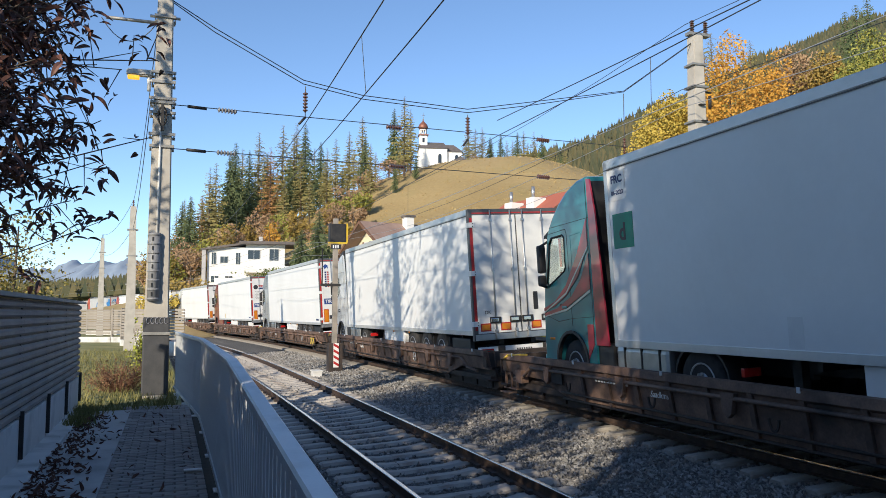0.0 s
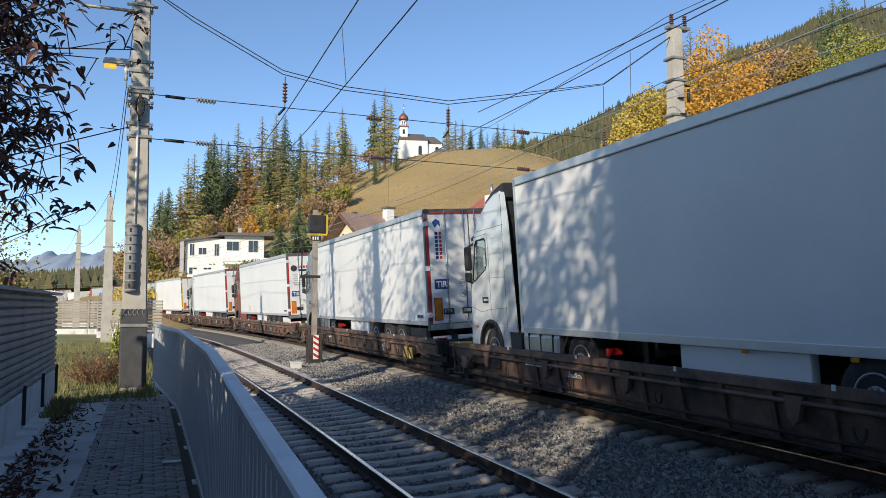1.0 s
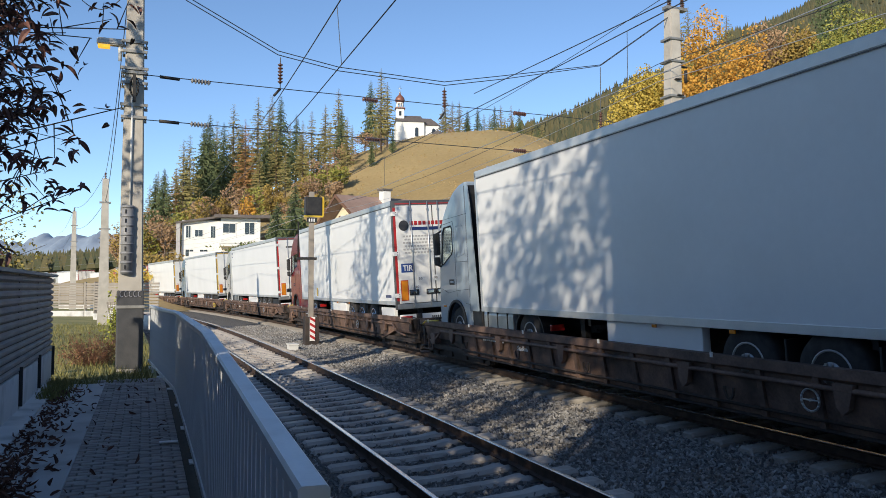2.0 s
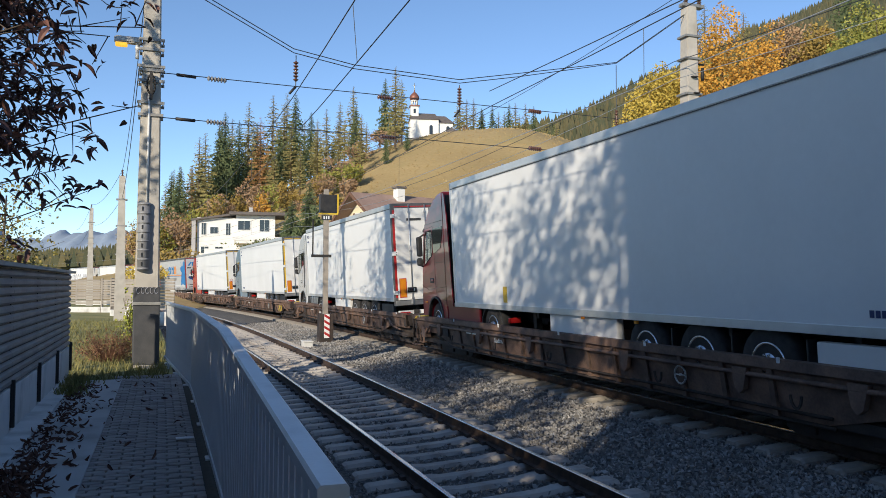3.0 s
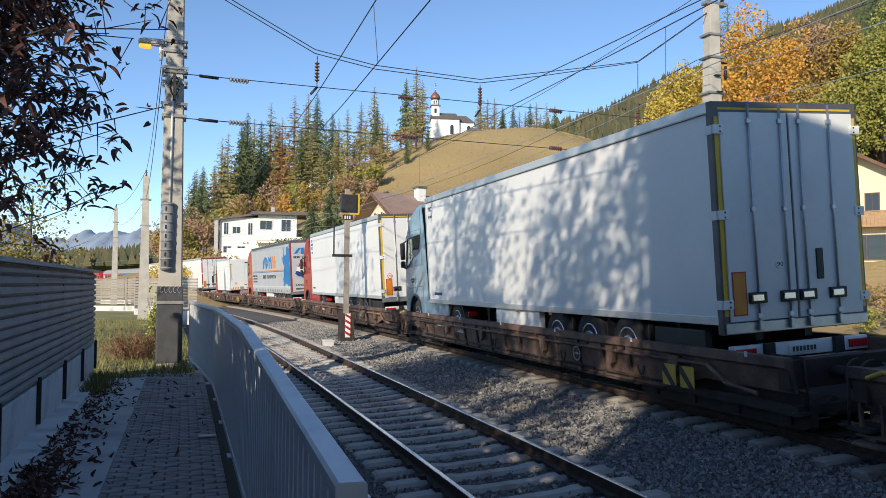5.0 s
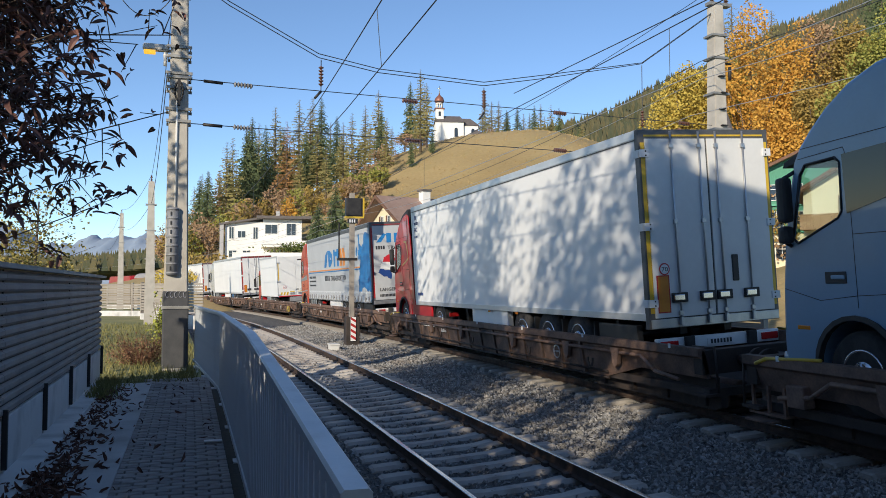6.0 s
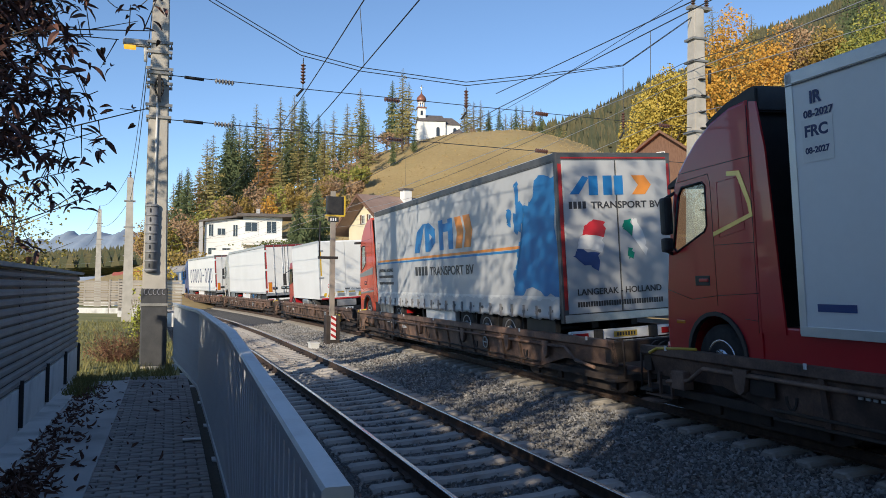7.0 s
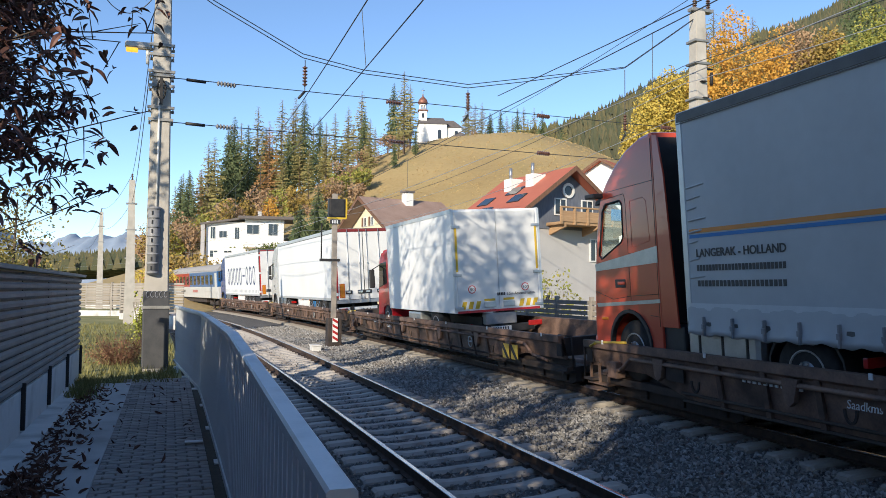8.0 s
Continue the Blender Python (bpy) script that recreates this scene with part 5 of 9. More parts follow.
    letter("TRANSPORT BV", 0.34, M_ink, t, side_pose(TLEN - 5.75, HW + 0.008, BOT + 0.86), bold=0.004, fit=3.3)
    letter("LANGERAK - HOLLAND", 0.16, M_ink, t, side_pose(TLEN - 0.28, HW + 0.008, BOT + 1.02), bold=0.003, fit=1.75)
    bars_side(t, 0.28, BOT + 0.82, 1.75, 0.085, 26, M_ink)
    bars_side(t, 0.28, BOT + 0.6, 1.75, 0.085, 22, M_ink)
    poly_side(t, "map_patch", jag([(11.30, BOT + 0.25), (11.61, BOT + 0.2), (11.92, BOT + 0.5), (13.35, BOT + 0.3), (13.38, BOT + 2.7), (12.66, BOT + 2.75), (12.29, BOT + 2.3), (11.92, BOT + 2.2), (11.86, BOT + 1.7), (11.67, BOT + 1.5), (11.55, BOT + 1.2), (11.36, BOT + 0.9)], 1), M_sky_blue, label="blue map-like patch")
    poly_side(t, "map_patch", jag([(11.45, BOT + 1.75), (11.79, BOT + 1.7), (11.97, BOT + 2.1), (11.75, BOT + 2.5), (11.71, BOT + 2.8), (11.56, BOT + 2.75), (11.60, BOT + 2.3)], 2), M_sky_blue)
    poly_side(t, "map_patch", jag([(11.10, BOT + 1.95), (11.30, BOT + 1.9), (11.35, BOT + 2.2), (11.15, BOT + 2.2)], 3), M_sky_blue)
    bm = bmesh.new()
    rows = []
    n = 270
    for i in range(n + 1):
        x = 0.12 + (TLEN - 0.14) * i / n
        f = math.sin(x * 10.47) * 0.5 + 0.35 * math.sin(x * 23.0 + 1.0) + 0.25 * math.sin(x * 4.1)
        rows.append([bm.verts.new((x, HW + 0.009 + d * (0.6 + 0.4 * f), z + 0.03 * f * k)) for d, z, k in ((0.001, BOT + 0.34, 0), (0.014, BOT + 0.2, 0), (0.012, BOT + 0.05, 0), (0.04, BOT - 0.02, 0.4), (0.05, BOT - 0.09, 1.0), (0.025, BOT - 0.09, 1.0), (-0.03, BOT - 0.0, 0.4))])
    for a, b in zip(rows[:-1], rows[1:]):
        for i in range(6):
            bm.faces.new((a[i], a[i + 1], b[i + 1], b[i])).smooth = True
    bmesh.ops.recalc_face_normals(bm, faces=bm.faces[:])
    part("curtain_hem", bm, M_tarp_grey, t, "folded lower hem of the curtain")
    rect_side(t, "hem_band", 0.1, 13.35, BOT + 0.26, BOT + 0.36, M_tarp_pale, y=HW + 0.012)
    for i, z in enumerate((2.2, 2.35, 2.52, 2.68, 2.83, 3.0, 1.95, 1.7)):
        bm = bmesh.new()
        ln = 0.22 + 0.1 * (i % 3)
        pts = [(TLEN - 0.12 - ln * j / 5, HW - 0.006 + 0.012 * math.sin(math.pi * j / 5), z + 0.03 * j / 5) for j in range(6)]
        for p, q in zip(pts[:-1], pts[1:]):
            cyl(bm, p, q, 0.016, n=6, caps=False)
        part("curtain_fold", bm, M_tarp_grey, t)
    for i in range(22):
        a = 0.4 + 0.6 * i
        bm = bmesh.new()
        box(bm, (TLEN - a - 0.014, HW + 0.01, BOT - 0.1), (TLEN - a + 0.014, HW + 0.058, BOT + 0.17), 0.004)
        box(bm, (TLEN - a - 0.025, HW + 0.03, BOT + 0.0), (TLEN - a + 0.025, HW + 0.068, BOT + 0.07), 0.006)
        part("curtain_buckle", bm, M_insul_grey, t)
    poly_rear(t, "name_shape", [(1.05, 3.3), (0.85, 3.3), (0.62, 3.62), (0.75, 3.66)], M_sky_blue)
    for a in (0.62, 0.3, 0.05):
        rect_rear(t, "name_shape", a, a - 0.2, 3.28, 3.66, M_sky_blue)
    poly_rear(t, "chevron", [(-0.35, 3.28), (-0.65, 3.28), (-0.8, 3.47), (-0.65, 3.66), (-0.35, 3.66), (-0.5, 3.47)], M_tarp_orange)
    bars_rear(t, 1.08, 3.02, 0.4, 0.14, 4, M_ink)
    letter("TRANSPORT BV", 0.19, M_ink, t, rear_pose(-0.04, 0.6, 3.02), bold=0.003, fit=1.6)
    for pts, m in (([(0.85, 2.5), (0.35, 2.45), (0.3, 2.75), (0.6, 2.78), (0.78, 2.68)], M_red_ring), ([(0.95, 2.25), (0.4, 2.15), (0.35, 2.45), (0.85, 2.5)], M_white_sign), ([(1.05, 2.1), (0.9, 2.0), (0.5, 1.8), (0.45, 2.15), (0.95, 2.25)], M_blue_sign), ([(-0.1, 2.6), (-0.3, 2.45), (-0.3, 2.8), (-0.12, 2.72)], M_green_sign), ([(-0.3, 2.45), (-0.6, 2.05), (-0.62, 2.3), (-0.42, 2.8), (-0.3, 2.8)], M_white_sign), ([(-0.2, 2.0), (-0.3, 2.0), (-0.3, 2.2), (-0.2, 2.2)], M_green_sign)):
        poly_rear(t, "map_patch", jag(pts, 9, 0.035, 4), m)
    letter("LANGERAK - HOLLAND", 0.17, M_ink, t, rear_pose(-0.04, 1.0, 1.35), bold=0.003, fit=1.9)
    bars_rear(t, 1.0, 1.12, 1.95, 0.1, 34, M_ink)
    # pale stripes on the orange-red cab
    for z in (1.55, 0.92):
        bm = bmesh.new()
        prism(bm, [(0.02, z + 0.1 + 0.3), (1.92, z + 0.3), (1.95, z + 0.42 if z > 1.4 else z + 0.36), (0.02, z + (0.66 if z > 1.4 else 0.46))], 1.25, 1.258)
        part("stripe", bm, M_alu, cab[7], "pale grey stripe")
    # far trailers
    t = tr[9]
    rect_rear(t, "frame_band", 1.25, -1.25, TOP - 0.12, TOP, M_dark_red, x=-0.008)
    rect_side(t, "blue_crate", 8.0, 10.0, 0.45, BOT - 0.1, M_sky_blue, y=1.23, label="blue pallet box under the trailer")
    t = tr[10]
    for i in range(9):
        a = 1.3 + 1.25 * i
        bm = bmesh.new()
        n = 16
        if i == 5:
            rect_side(t, "name_shape", a, a + 0.8, BOT + 1.35, BOT + 1.5, M_navy)
            bm.free()
            continue
        rows = []
        for j in range(n):
            a0 = 2 * math.pi * j / n
            rows.append([bm.verts.new((TLEN - a - 0.4 - rx * math.cos(a0), HW + dy, BOT + 1.4 + (rx + 0.24) * math.sin(a0))) for rx, dy in ((0.44, 0.0), (0.44, 0.008), (0.3, 0.008), (0.3, 0.0))])
        for j in range(n):
            p, q = rows[j], rows[(j + 1) % n]
            for i2 in range(4):
                bm.faces.new((p[i2], p[(i2 + 1) % 4], q[(i2 + 1) % 4], q[i2]))
        bmesh.ops.recalc_face_normals(bm, faces=bm.faces[:])
        part("name_shape", bm, M_navy, t, "dark blue ring-shaped lettering")
    for i in range(26):
        rect_side(t, "hem_mark", 0.3 + 0.5 * i, 0.5 + 0.5 * i, BOT + 0.2, BOT + 0.4, M_tarp_grey)


M_gold_trim = mat("gilt_trim", (0.5, 0.38, 0.14), (0.6, 0.46, 0.2), 0.3, 0.8)
decorate()


def box_lorry():
    """Rigid lorry with a short white box body on the ninth wagon."""
    dx = 0.342 + PITCH * 8 + 4.9 - C8
    t = thing("box_lorry", "short white box-bodied lorry with a red cab and hazard-striped tail", "lorry")
    top, bot, L, hw = 3.62, 0.86, 6.3, 1.26
    part("box_body", bx((0, -hw, bot), (L, hw, top), 0.02), M_panel_white, t)
    for y in (hw, -hw):
        part("roof_edge", bx((0, y - 0.03, top - 0.1), (L, y + 0.012, top + 0.015), 0.008), M_trim, t)
        part("corner_post", bx((-0.012, y - 0.06, bot), (0.06, y + 0.012, top), 0.008), M_trim, t)
    for a, b in ((0.01, hw - 0.08), (-hw + 0.08, -0.01)):
        part("rear_door", bx((-0.03, a, bot + 0.06), (0.0, b, top - 0.06), 0.008), M_door_white, t)
    for y in (hw - 0.09, -hw + 0.09):
        rect_rear(t, "yellow_strip", y - 0.03, y + 0.03, bot + 1.1, top - 0.45, M_yellow, x=-0.034)
        for z in (bot + 0.1, bot + 0.98, top - 0.5):
            part("hinge", bx((-0.05, y - 0.12, z), (-0.02, y + 0.12, z + 0.07), 0.008), M_alu, t)
    ring(t, 0.78, bot + 0.62, 0.11, M_red_ring, "80", 0.12)
    ring(t, -0.78, bot + 0.62, 0.11, M_red_ring, "100", 0.1)
    letter("3,5m Abstand halten.", 0.11, M_ink, t, rear_pose(-0.04, -0.22, bot + 0.42), fit=0.85)
    bars_rear(t, 0.05, bot + 0.42, 0.24, 0.08, 5, M_ink)
    rect_rear(t, "red_band", hw - 0.06, -hw + 0.06, bot + 0.0, bot + 0.06, M_red_ring, x=-0.034)
    for y0 in (0.62, -0.62):
        s = 1 if y0 > 0 else -1
        rect_rear(t, "hazard_board", y0 + 0.5 * s, y0 - 0.1 * s, bot + 0.1, bot + 0.3, M_white_sign, x=-0.033)
        for i in range(3):
            c = y0 + s * (0.42 - 0.2 * i)
            poly_rear(t, "hazard_stripe", [(c + 0.07, bot + 0.1), (c - 0.05, bot + 0.1), (c - 0.11, bot + 0.3), (c + 0.01, bot + 0.3)], M_yellow, x=-0.037)
        part("door_lock", bx((-0.06, y0 * 0.45 - 0.17, bot + 0.12), (-0.03, y0 * 0.45 + 0.17, bot + 0.26), 0.012), M_alu, t)
        rect_rear(t, "lock_tag", y0 * 0.45 + 0.16, y0 * 0.45 - 0.16, bot + 0.29, bot + 0.35, M_yellow)
    part("tail_bar", bx((-0.05, -1.0, 0.3), (0.1, 1.0, 0.5), 0.02), M_black, t)
    part("tail_box", bx((-0.1, -0.45, 0.52), (0.15, 0.45, 0.82), 0.02), M_insul_grey, t)
    part("number_plate", bx((-0.062, -0.3, 0.34), (-0.05, 0.3, 0.46)), M_white_sign, t)
    for i in range(7):
        rect_rear(t, "plate_bar", 0.24 - 0.07 * i, 0.2 - 0.07 * i, 0.36, 0.44, M_ink, x=-0.064)
    for y in (1.02, -1.02):
        part("rear_lamp", bx((-0.07, y - 0.2, 0.42), (-0.03, y + 0.2, 0.56), 0.015), M_lamp_red, t)
    bm = bmesh.new()
    for y in (0.42, -0.42):
        box(bm, (0.1, y - 0.06, 0.5), (L + 1.6, y + 0.06, 0.72))
    part("chassis", bm, M_steel_dark, t)
    for x in (1.9, 6.9):
        for y in (1.02, -1.02):
            wheel(t, x, y, 0.45)
    for y in (1.0, -1.0):
        part("side_tank", bx((3.2, y - 0.2, 0.4), (4.4, y + 0.2, 0.82), 0.06), M_alu, t)
    bm = bmesh.new()
    out = [(L + 0.1, 0.55), (L + 0.1, 2.75), (L + 0.3, 2.9), (L + 1.2, 2.86), (L + 1.55, 2.6), (L + 1.8, 1.5), (L + 1.85, 0.45), (L + 1.3, 0.45), (L + 1.15, 0.85), (L + 0.6, 0.98), (L + 0.2, 0.7)]
    prism(bm, out, -1.14, 1.14)
    es = [e for e in bm.edges if abs(e.verts[0].co.y - e.verts[1].co.y) < 1e-5 and min(e.verts[0].co.z, e.verts[1].co.z) > 1.0]
    bmesh.ops.bevel(bm, geom=es, offset=0.1, segments=3, affect="EDGES")
    c = part("cab_shell", bm, P_red, t, "red cab")
    for y in (1.144, -1.144):
        bm = bmesh.new()
        prism(bm, [(L + 0.6, 1.7), (L + 1.62, 1.55), (L + 1.48, 2.4), (L + 0.62, 2.45)], y - 0.008, y + 0.008)
        part("side_window", bm, M_cab_glass, c)
        bm = bmesh.new()
        yy = y * 1.22
        box(bm, (L + 1.55, yy - 0.08, 1.55), (L + 1.68, yy + 0.1, 2.2), 0.03)
        cyl(bm, (L + 1.5, y, 2.35), (L + 1.6, yy, 2.2), 0.018, n=6)
        part("mirror", bm, M_black, t)
    up = Matrix.Translation((0, 0, DECK))
    MOVERS.append((t, [(q, m @ up) for q, m in along(C8, dx)]))


box_lorry()

P_coach_white = paint("coach_white", (0.66, 0.66, 0.65), 0.4)
P_coach_blue = paint("coach_blue", (0.03, 0.13, 0.36), 0.4)
P_coach_red = paint("coach_red", (0.42, 0.03, 0.035), 0.4)
M_coach_roof = mat("coach_roof", (0.3, 0.28, 0.27), (0.38, 0.36, 0.34), 0.7)
M_coach_glass = glass_mat("coach_glass", (0.03, 0.035, 0.045))


def coach():
    c = 0.342 + PITCH * 10 + 8.2 + 9.55 + 13.2
    t = thing("passenger_coach", "passenger coach painted red, blue and white behind the wagons", "railway coach")
    L, hw = 13.0, 1.42
    part("lower_body", bx((-L, -hw, 0.95), (L, hw, 2.0), 0.05), P_coach_white, t)
    for a, b, m in ((-L, 0.0, P_coach_blue), (0.0, L, P_coach_red)):
        part("upper_body", bx((a, -hw, 2.0), (b, hw, 3.35), 0.02), m, t)
    bm = bmesh.new()
    out = [(-hw, 3.35), (-hw + 0.04, 3.55), (-hw + 0.3, 3.85), (-0.6, 4.02), (0.6, 4.02), (hw - 0.3, 3.85), (hw - 0.04, 3.55), (hw, 3.35)]
    a = [bm.verts.new((-L, y, z)) for y, z in out]
    b = [bm.verts.new((L, y, z)) for y, z in out]
    for i in range(len(out)):
        bm.faces.new((a[i], a[(i + 1) % len(out)], b[(i + 1) % len(out)], b[i]))
    bm.faces.new(a[::-1])
    bm.faces.new(b)
    bmesh.ops.recalc_face_normals(bm, faces=bm.faces[:])
    part("roof", bm, M_coach_roof, t)
    for i in range(12):
        x = -10.4 + 1.9 * i
        for y in (hw + 0.004, -hw - 0.004):
            part("coach_window", bx((x - 0.6, y - 0.01, 2.2), (x + 0.6, y + 0.01, 3.05), 0.005), M_coach_glass, t)
    for x in (-12.2, 12.2):
        part("coach_door", bx((x - 0.4, hw - 0.01, 1.1), (x + 0.4, hw + 0.012, 3.2), 0.01), P_coach_white, t)
    for i in range(2):
        for j in range(9):
            part("text_bar", bx((-4.0 + 6.5 * i + 0.28 * j, hw - 0.004, 1.45), (-3.82 + 6.5 * i + 0.28 * j, hw + 0.006, 1.7)), P_coach_red if i == 0 else M_ink, t)
    part("end_gangway", bx((-L - 0.35, -0.6, 1.1), (-L, 0.6, 3.4), 0.06), M_rubber, t)
    for x in (-9.5, 9.5):
        bm = bmesh.new()
        for y in (-1.0, 1.0):
            prism(bm, [(x - 1.7, 0.35), (x + 1.7, 0.35), (x + 1.6, 0.75), (x + 0.5, 0.6), (x - 0.5, 0.6), (x - 1.6, 0.75)], y - 0.07, y + 0.07)
        box(bm, (x - 0.3, -1.0, 0.4), (x + 0.3, 1.0, 0.95))
        bg = part("bogie", bm, M_rust_dark, t)
        for q in (-1.25, 1.25):
            bm = bmesh.new()
            for y in (-0.75, 0.75):
                cyl(bm, (x + q, y - 0.065, 0.46), (x + q, y + 0.065, 0.46), 0.46, n=20)
            cyl(bm, (x + q, -0.8, 0.46), (x + q, 0.8, 0.46), 0.08, n=8)
            part("wheelset", bm, M_rail, bg)
    part("under_frame", bx((-6.5, -1.1, 0.5), (6.5, 1.1, 0.95), 0.05), M_rust_dark, t)
    MOVERS.append((t, along(c)))
    # locomotive pushing at the end
    c2 = c + 13.4 + 8.6
    t = thing("locomotive", "red electric locomotive at the tail of the train", "locomotive")
    bm = bmesh.new()
    prism(bm, [(-8.0, 1.0), (8.0, 1.0), (8.3, 1.6), (7.6, 3.0), (6.8, 3.75), (-6.8, 3.75), (-7.6, 3.0), (-8.3, 1.6)], -1.45, 1.45)
    bmesh.ops.bevel(bm, geom=bm.edges[:], offset=0.12, segments=2, affect="EDGES")
    part("body", bm, P_coach_red, t)
    part("skirt", bx((-7.6, -1.35, 0.5), (7.6, 1.35, 1.0), 0.05), M_rust_dark, t)
    for x in (-5.0, 5.0):
        bm = bmesh.new()
        for q in (-1.4, 1.4):
            for y in (-0.75, 0.75):
                cyl(bm, (x + q, y - 0.065, 0.57), (x + q, y + 0.065, 0.57), 0.57, n=20)
        part("wheels", bm, M_rail, t)
    bm = bmesh.new()
    prism(bm, [(-8.0, 2.1), (-7.55, 3.05), (-7.45, 3.0), (-7.9, 2.1)], -1.2, 1.2)
    part("windscreen", bm, M_coach_glass, t)
    part("side_window", bx((-7.2, 1.44, 2.2), (-6.5, 1.47, 3.0)), M_coach_glass, t)
    MOVERS.append((t, along(c2)))


coach()

# ---- behind the line: hills, wood, church, houses ----
M_roof_dark = mat("roof_dark_shingle", (0.1, 0.085, 0.08), (0.16, 0.14, 0.13), 0.85, scale=1.5, fine=12, bump=0.3)
M_roof_red = mat("roof_tile_red", (0.36, 0.1, 0.06), (0.48, 0.16, 0.1), 0.8, island=0.7, scale=1.0, fine=8, bump=0.2)
M_roof_brown = mat("roof_tile_brown", (0.26, 0.17, 0.13), (0.36, 0.25, 0.2), 0.85, scale=1.0, fine=7, bump=0.3)
M_copper = mat("onion_copper", (0.22, 0.09, 0.06), (0.3, 0.13, 0.09), 0.5, 0.3)
M_gold = mat("gilded", (0.7, 0.6, 0.35), (0.8, 0.7, 0.45), 0.3, 0.8)
M_window = glass_mat("house_glass", (0.03, 0.035, 0.04))
M_frame_white = mat("window_frame_white", (0.72, 0.71, 0.68), (0.65, 0.64, 0.62), 0.6)
M_cream = mat("cream_render", (0.7, 0.62, 0.42), (0.78, 0.7, 0.5), 0.9, scale=0.6, fine=15, bump=0.08)
M_grey_render = mat("grey_render", (0.4, 0.385, 0.38), (0.48, 0.465, 0.45), 0.9, scale=0.7, fine=20, bump=0.1)
M_blue_board = mat("blue_grey_boards", (0.1, 0.115, 0.15), (0.15, 0.165, 0.2), 0.8, scale=2, stretch=(6, 6, 1))
M_wood = mat("balcony_wood", (0.33, 0.2, 0.1), (0.45, 0.29, 0.16), 0.75, scale=2, stretch=(1, 1, 6), bump=0.2)
M_wood_dark = mat("dark_boards", (0.12, 0.06, 0.035), (0.2, 0.11, 0.07), 0.85, scale=2, stretch=(5, 5, 1))
M_wood_grey = mat("weathered_boards", (0.25, 0.22, 0.19), (0.38, 0.34, 0.29), 0.9, scale=3, rand=0.5, bump=0.3)
M_bark = mat("bark", (0.09, 0.065, 0.05), (0.17, 0.13, 0.1), 0.95, scale=8, stretch=(1, 1, 0.2), bump=0.5, depth=0.03)
M_fir = mat("fir_needles", (0.05, 0.08, 0.035), (0.13, 0.15, 0.06), 0.9, island=0.7, scale=0.4)
M_larch = mat("larch_needles", (0.15, 0.14, 0.05), (0.3, 0.25, 0.09), 0.9, island=0.7, scale=0.4)
M_larch_rust = mat("larch_rust", (0.22, 0.12, 0.05), (0.36, 0.2, 0.07), 0.9, island=0.7, scale=0.4)
M_orange_leaf = mat("autumn_orange", (0.5, 0.24, 0.03), (0.62, 0.36, 0.06), 0.85, island=0.8, scale=0.3)
M_yellow_leaf = mat("autumn_yellow", (0.42, 0.32, 0.05), (0.56, 0.42, 0.08), 0.85, island=0.8, scale=0.3)
M_yg_leaf = mat("yellow_green_leaf", (0.18, 0.21, 0.035), (0.36, 0.32, 0.07), 0.85, island=0.8, scale=0.3)
M_tan_leaf = mat("tan_twigs", (0.28, 0.18, 0.1), (0.42, 0.28, 0.16), 0.95, island=0.8, scale=0.3)
M_ochre_leaf = mat("ochre_leaf", (0.24, 0.17, 0.04), (0.4, 0.28, 0.07), 0.9, island=0.8, scale=0.3)
M_far_wood = mat("far_wood", (0.075, 0.09, 0.05), (0.18, 0.15, 0.07), 0.95, island=0.85, scale=0.02)
M_far_slope = mat("far_slope", (0.05, 0.06, 0.035), (0.09, 0.09, 0.05), 1.0, scale=0.03, fine=0.3)
# distance haze is painted into this pale blue-grey base colour
M_hazed_mtn = mat("hazed_mountain", (0.22, 0.28, 0.37), (0.34, 0.39, 0.47), 1.0, scale=0.002, fine=0.02, bump=0.0)
M_hedge = mat("hedge", (0.07, 0.1, 0.02), (0.16, 0.18, 0.04), 0.9, island=0.7)

rng = np.random.default_rng(7)


def land(x, y):
    """Height of the land behind the line."""
    d = math.hypot((x - 14) / (62.0 if x < 14 else 42.0), (y - 190) / 75.0)
    z = 37.6 * math.exp(-d ** 2.6)
    z += 26 * math.exp(-((x - 92) / 45) ** 2 - ((y - 115) / 50) ** 2)
    z += 1.4 * math.exp(-((x + 28) / 24) ** 2 - ((y - 112) / 22) ** 2)
    z += 4.2 * math.exp(-((x - 37) / 15) ** 2 - ((y - 62) / 13) ** 2)
    rough = 0.5 * noise.noise((x * 0.09, y * 0.09, 0)) + 0.22 * noise.noise((x * 0.3, y * 0.3, 3))
    return z + rough * min(1.0, z / 5) - 0.9


def terrain(name, f, xs, ys, material, label, cat_):
    V = [(x, y, f(x, y)) for y in ys for x in xs]
    n = len(xs)
    F = [(j * n + i, j * n + i + 1, (j + 1) * n + i + 1, (j + 1) * n + i) for j in range(len(ys) - 1) for i in range(n - 1)]
    ob = new(name, from_arrays(name, V, F, material, True))
    return tagged(ob, label, cat_, kind="structure")


terrain("hill", land, np.linspace(-190, 240, 190).tolist(), np.linspace(40, 330, 130).tolist(), M_hill, "rounded hill of dry yellow-brown meadow grass", "hill")


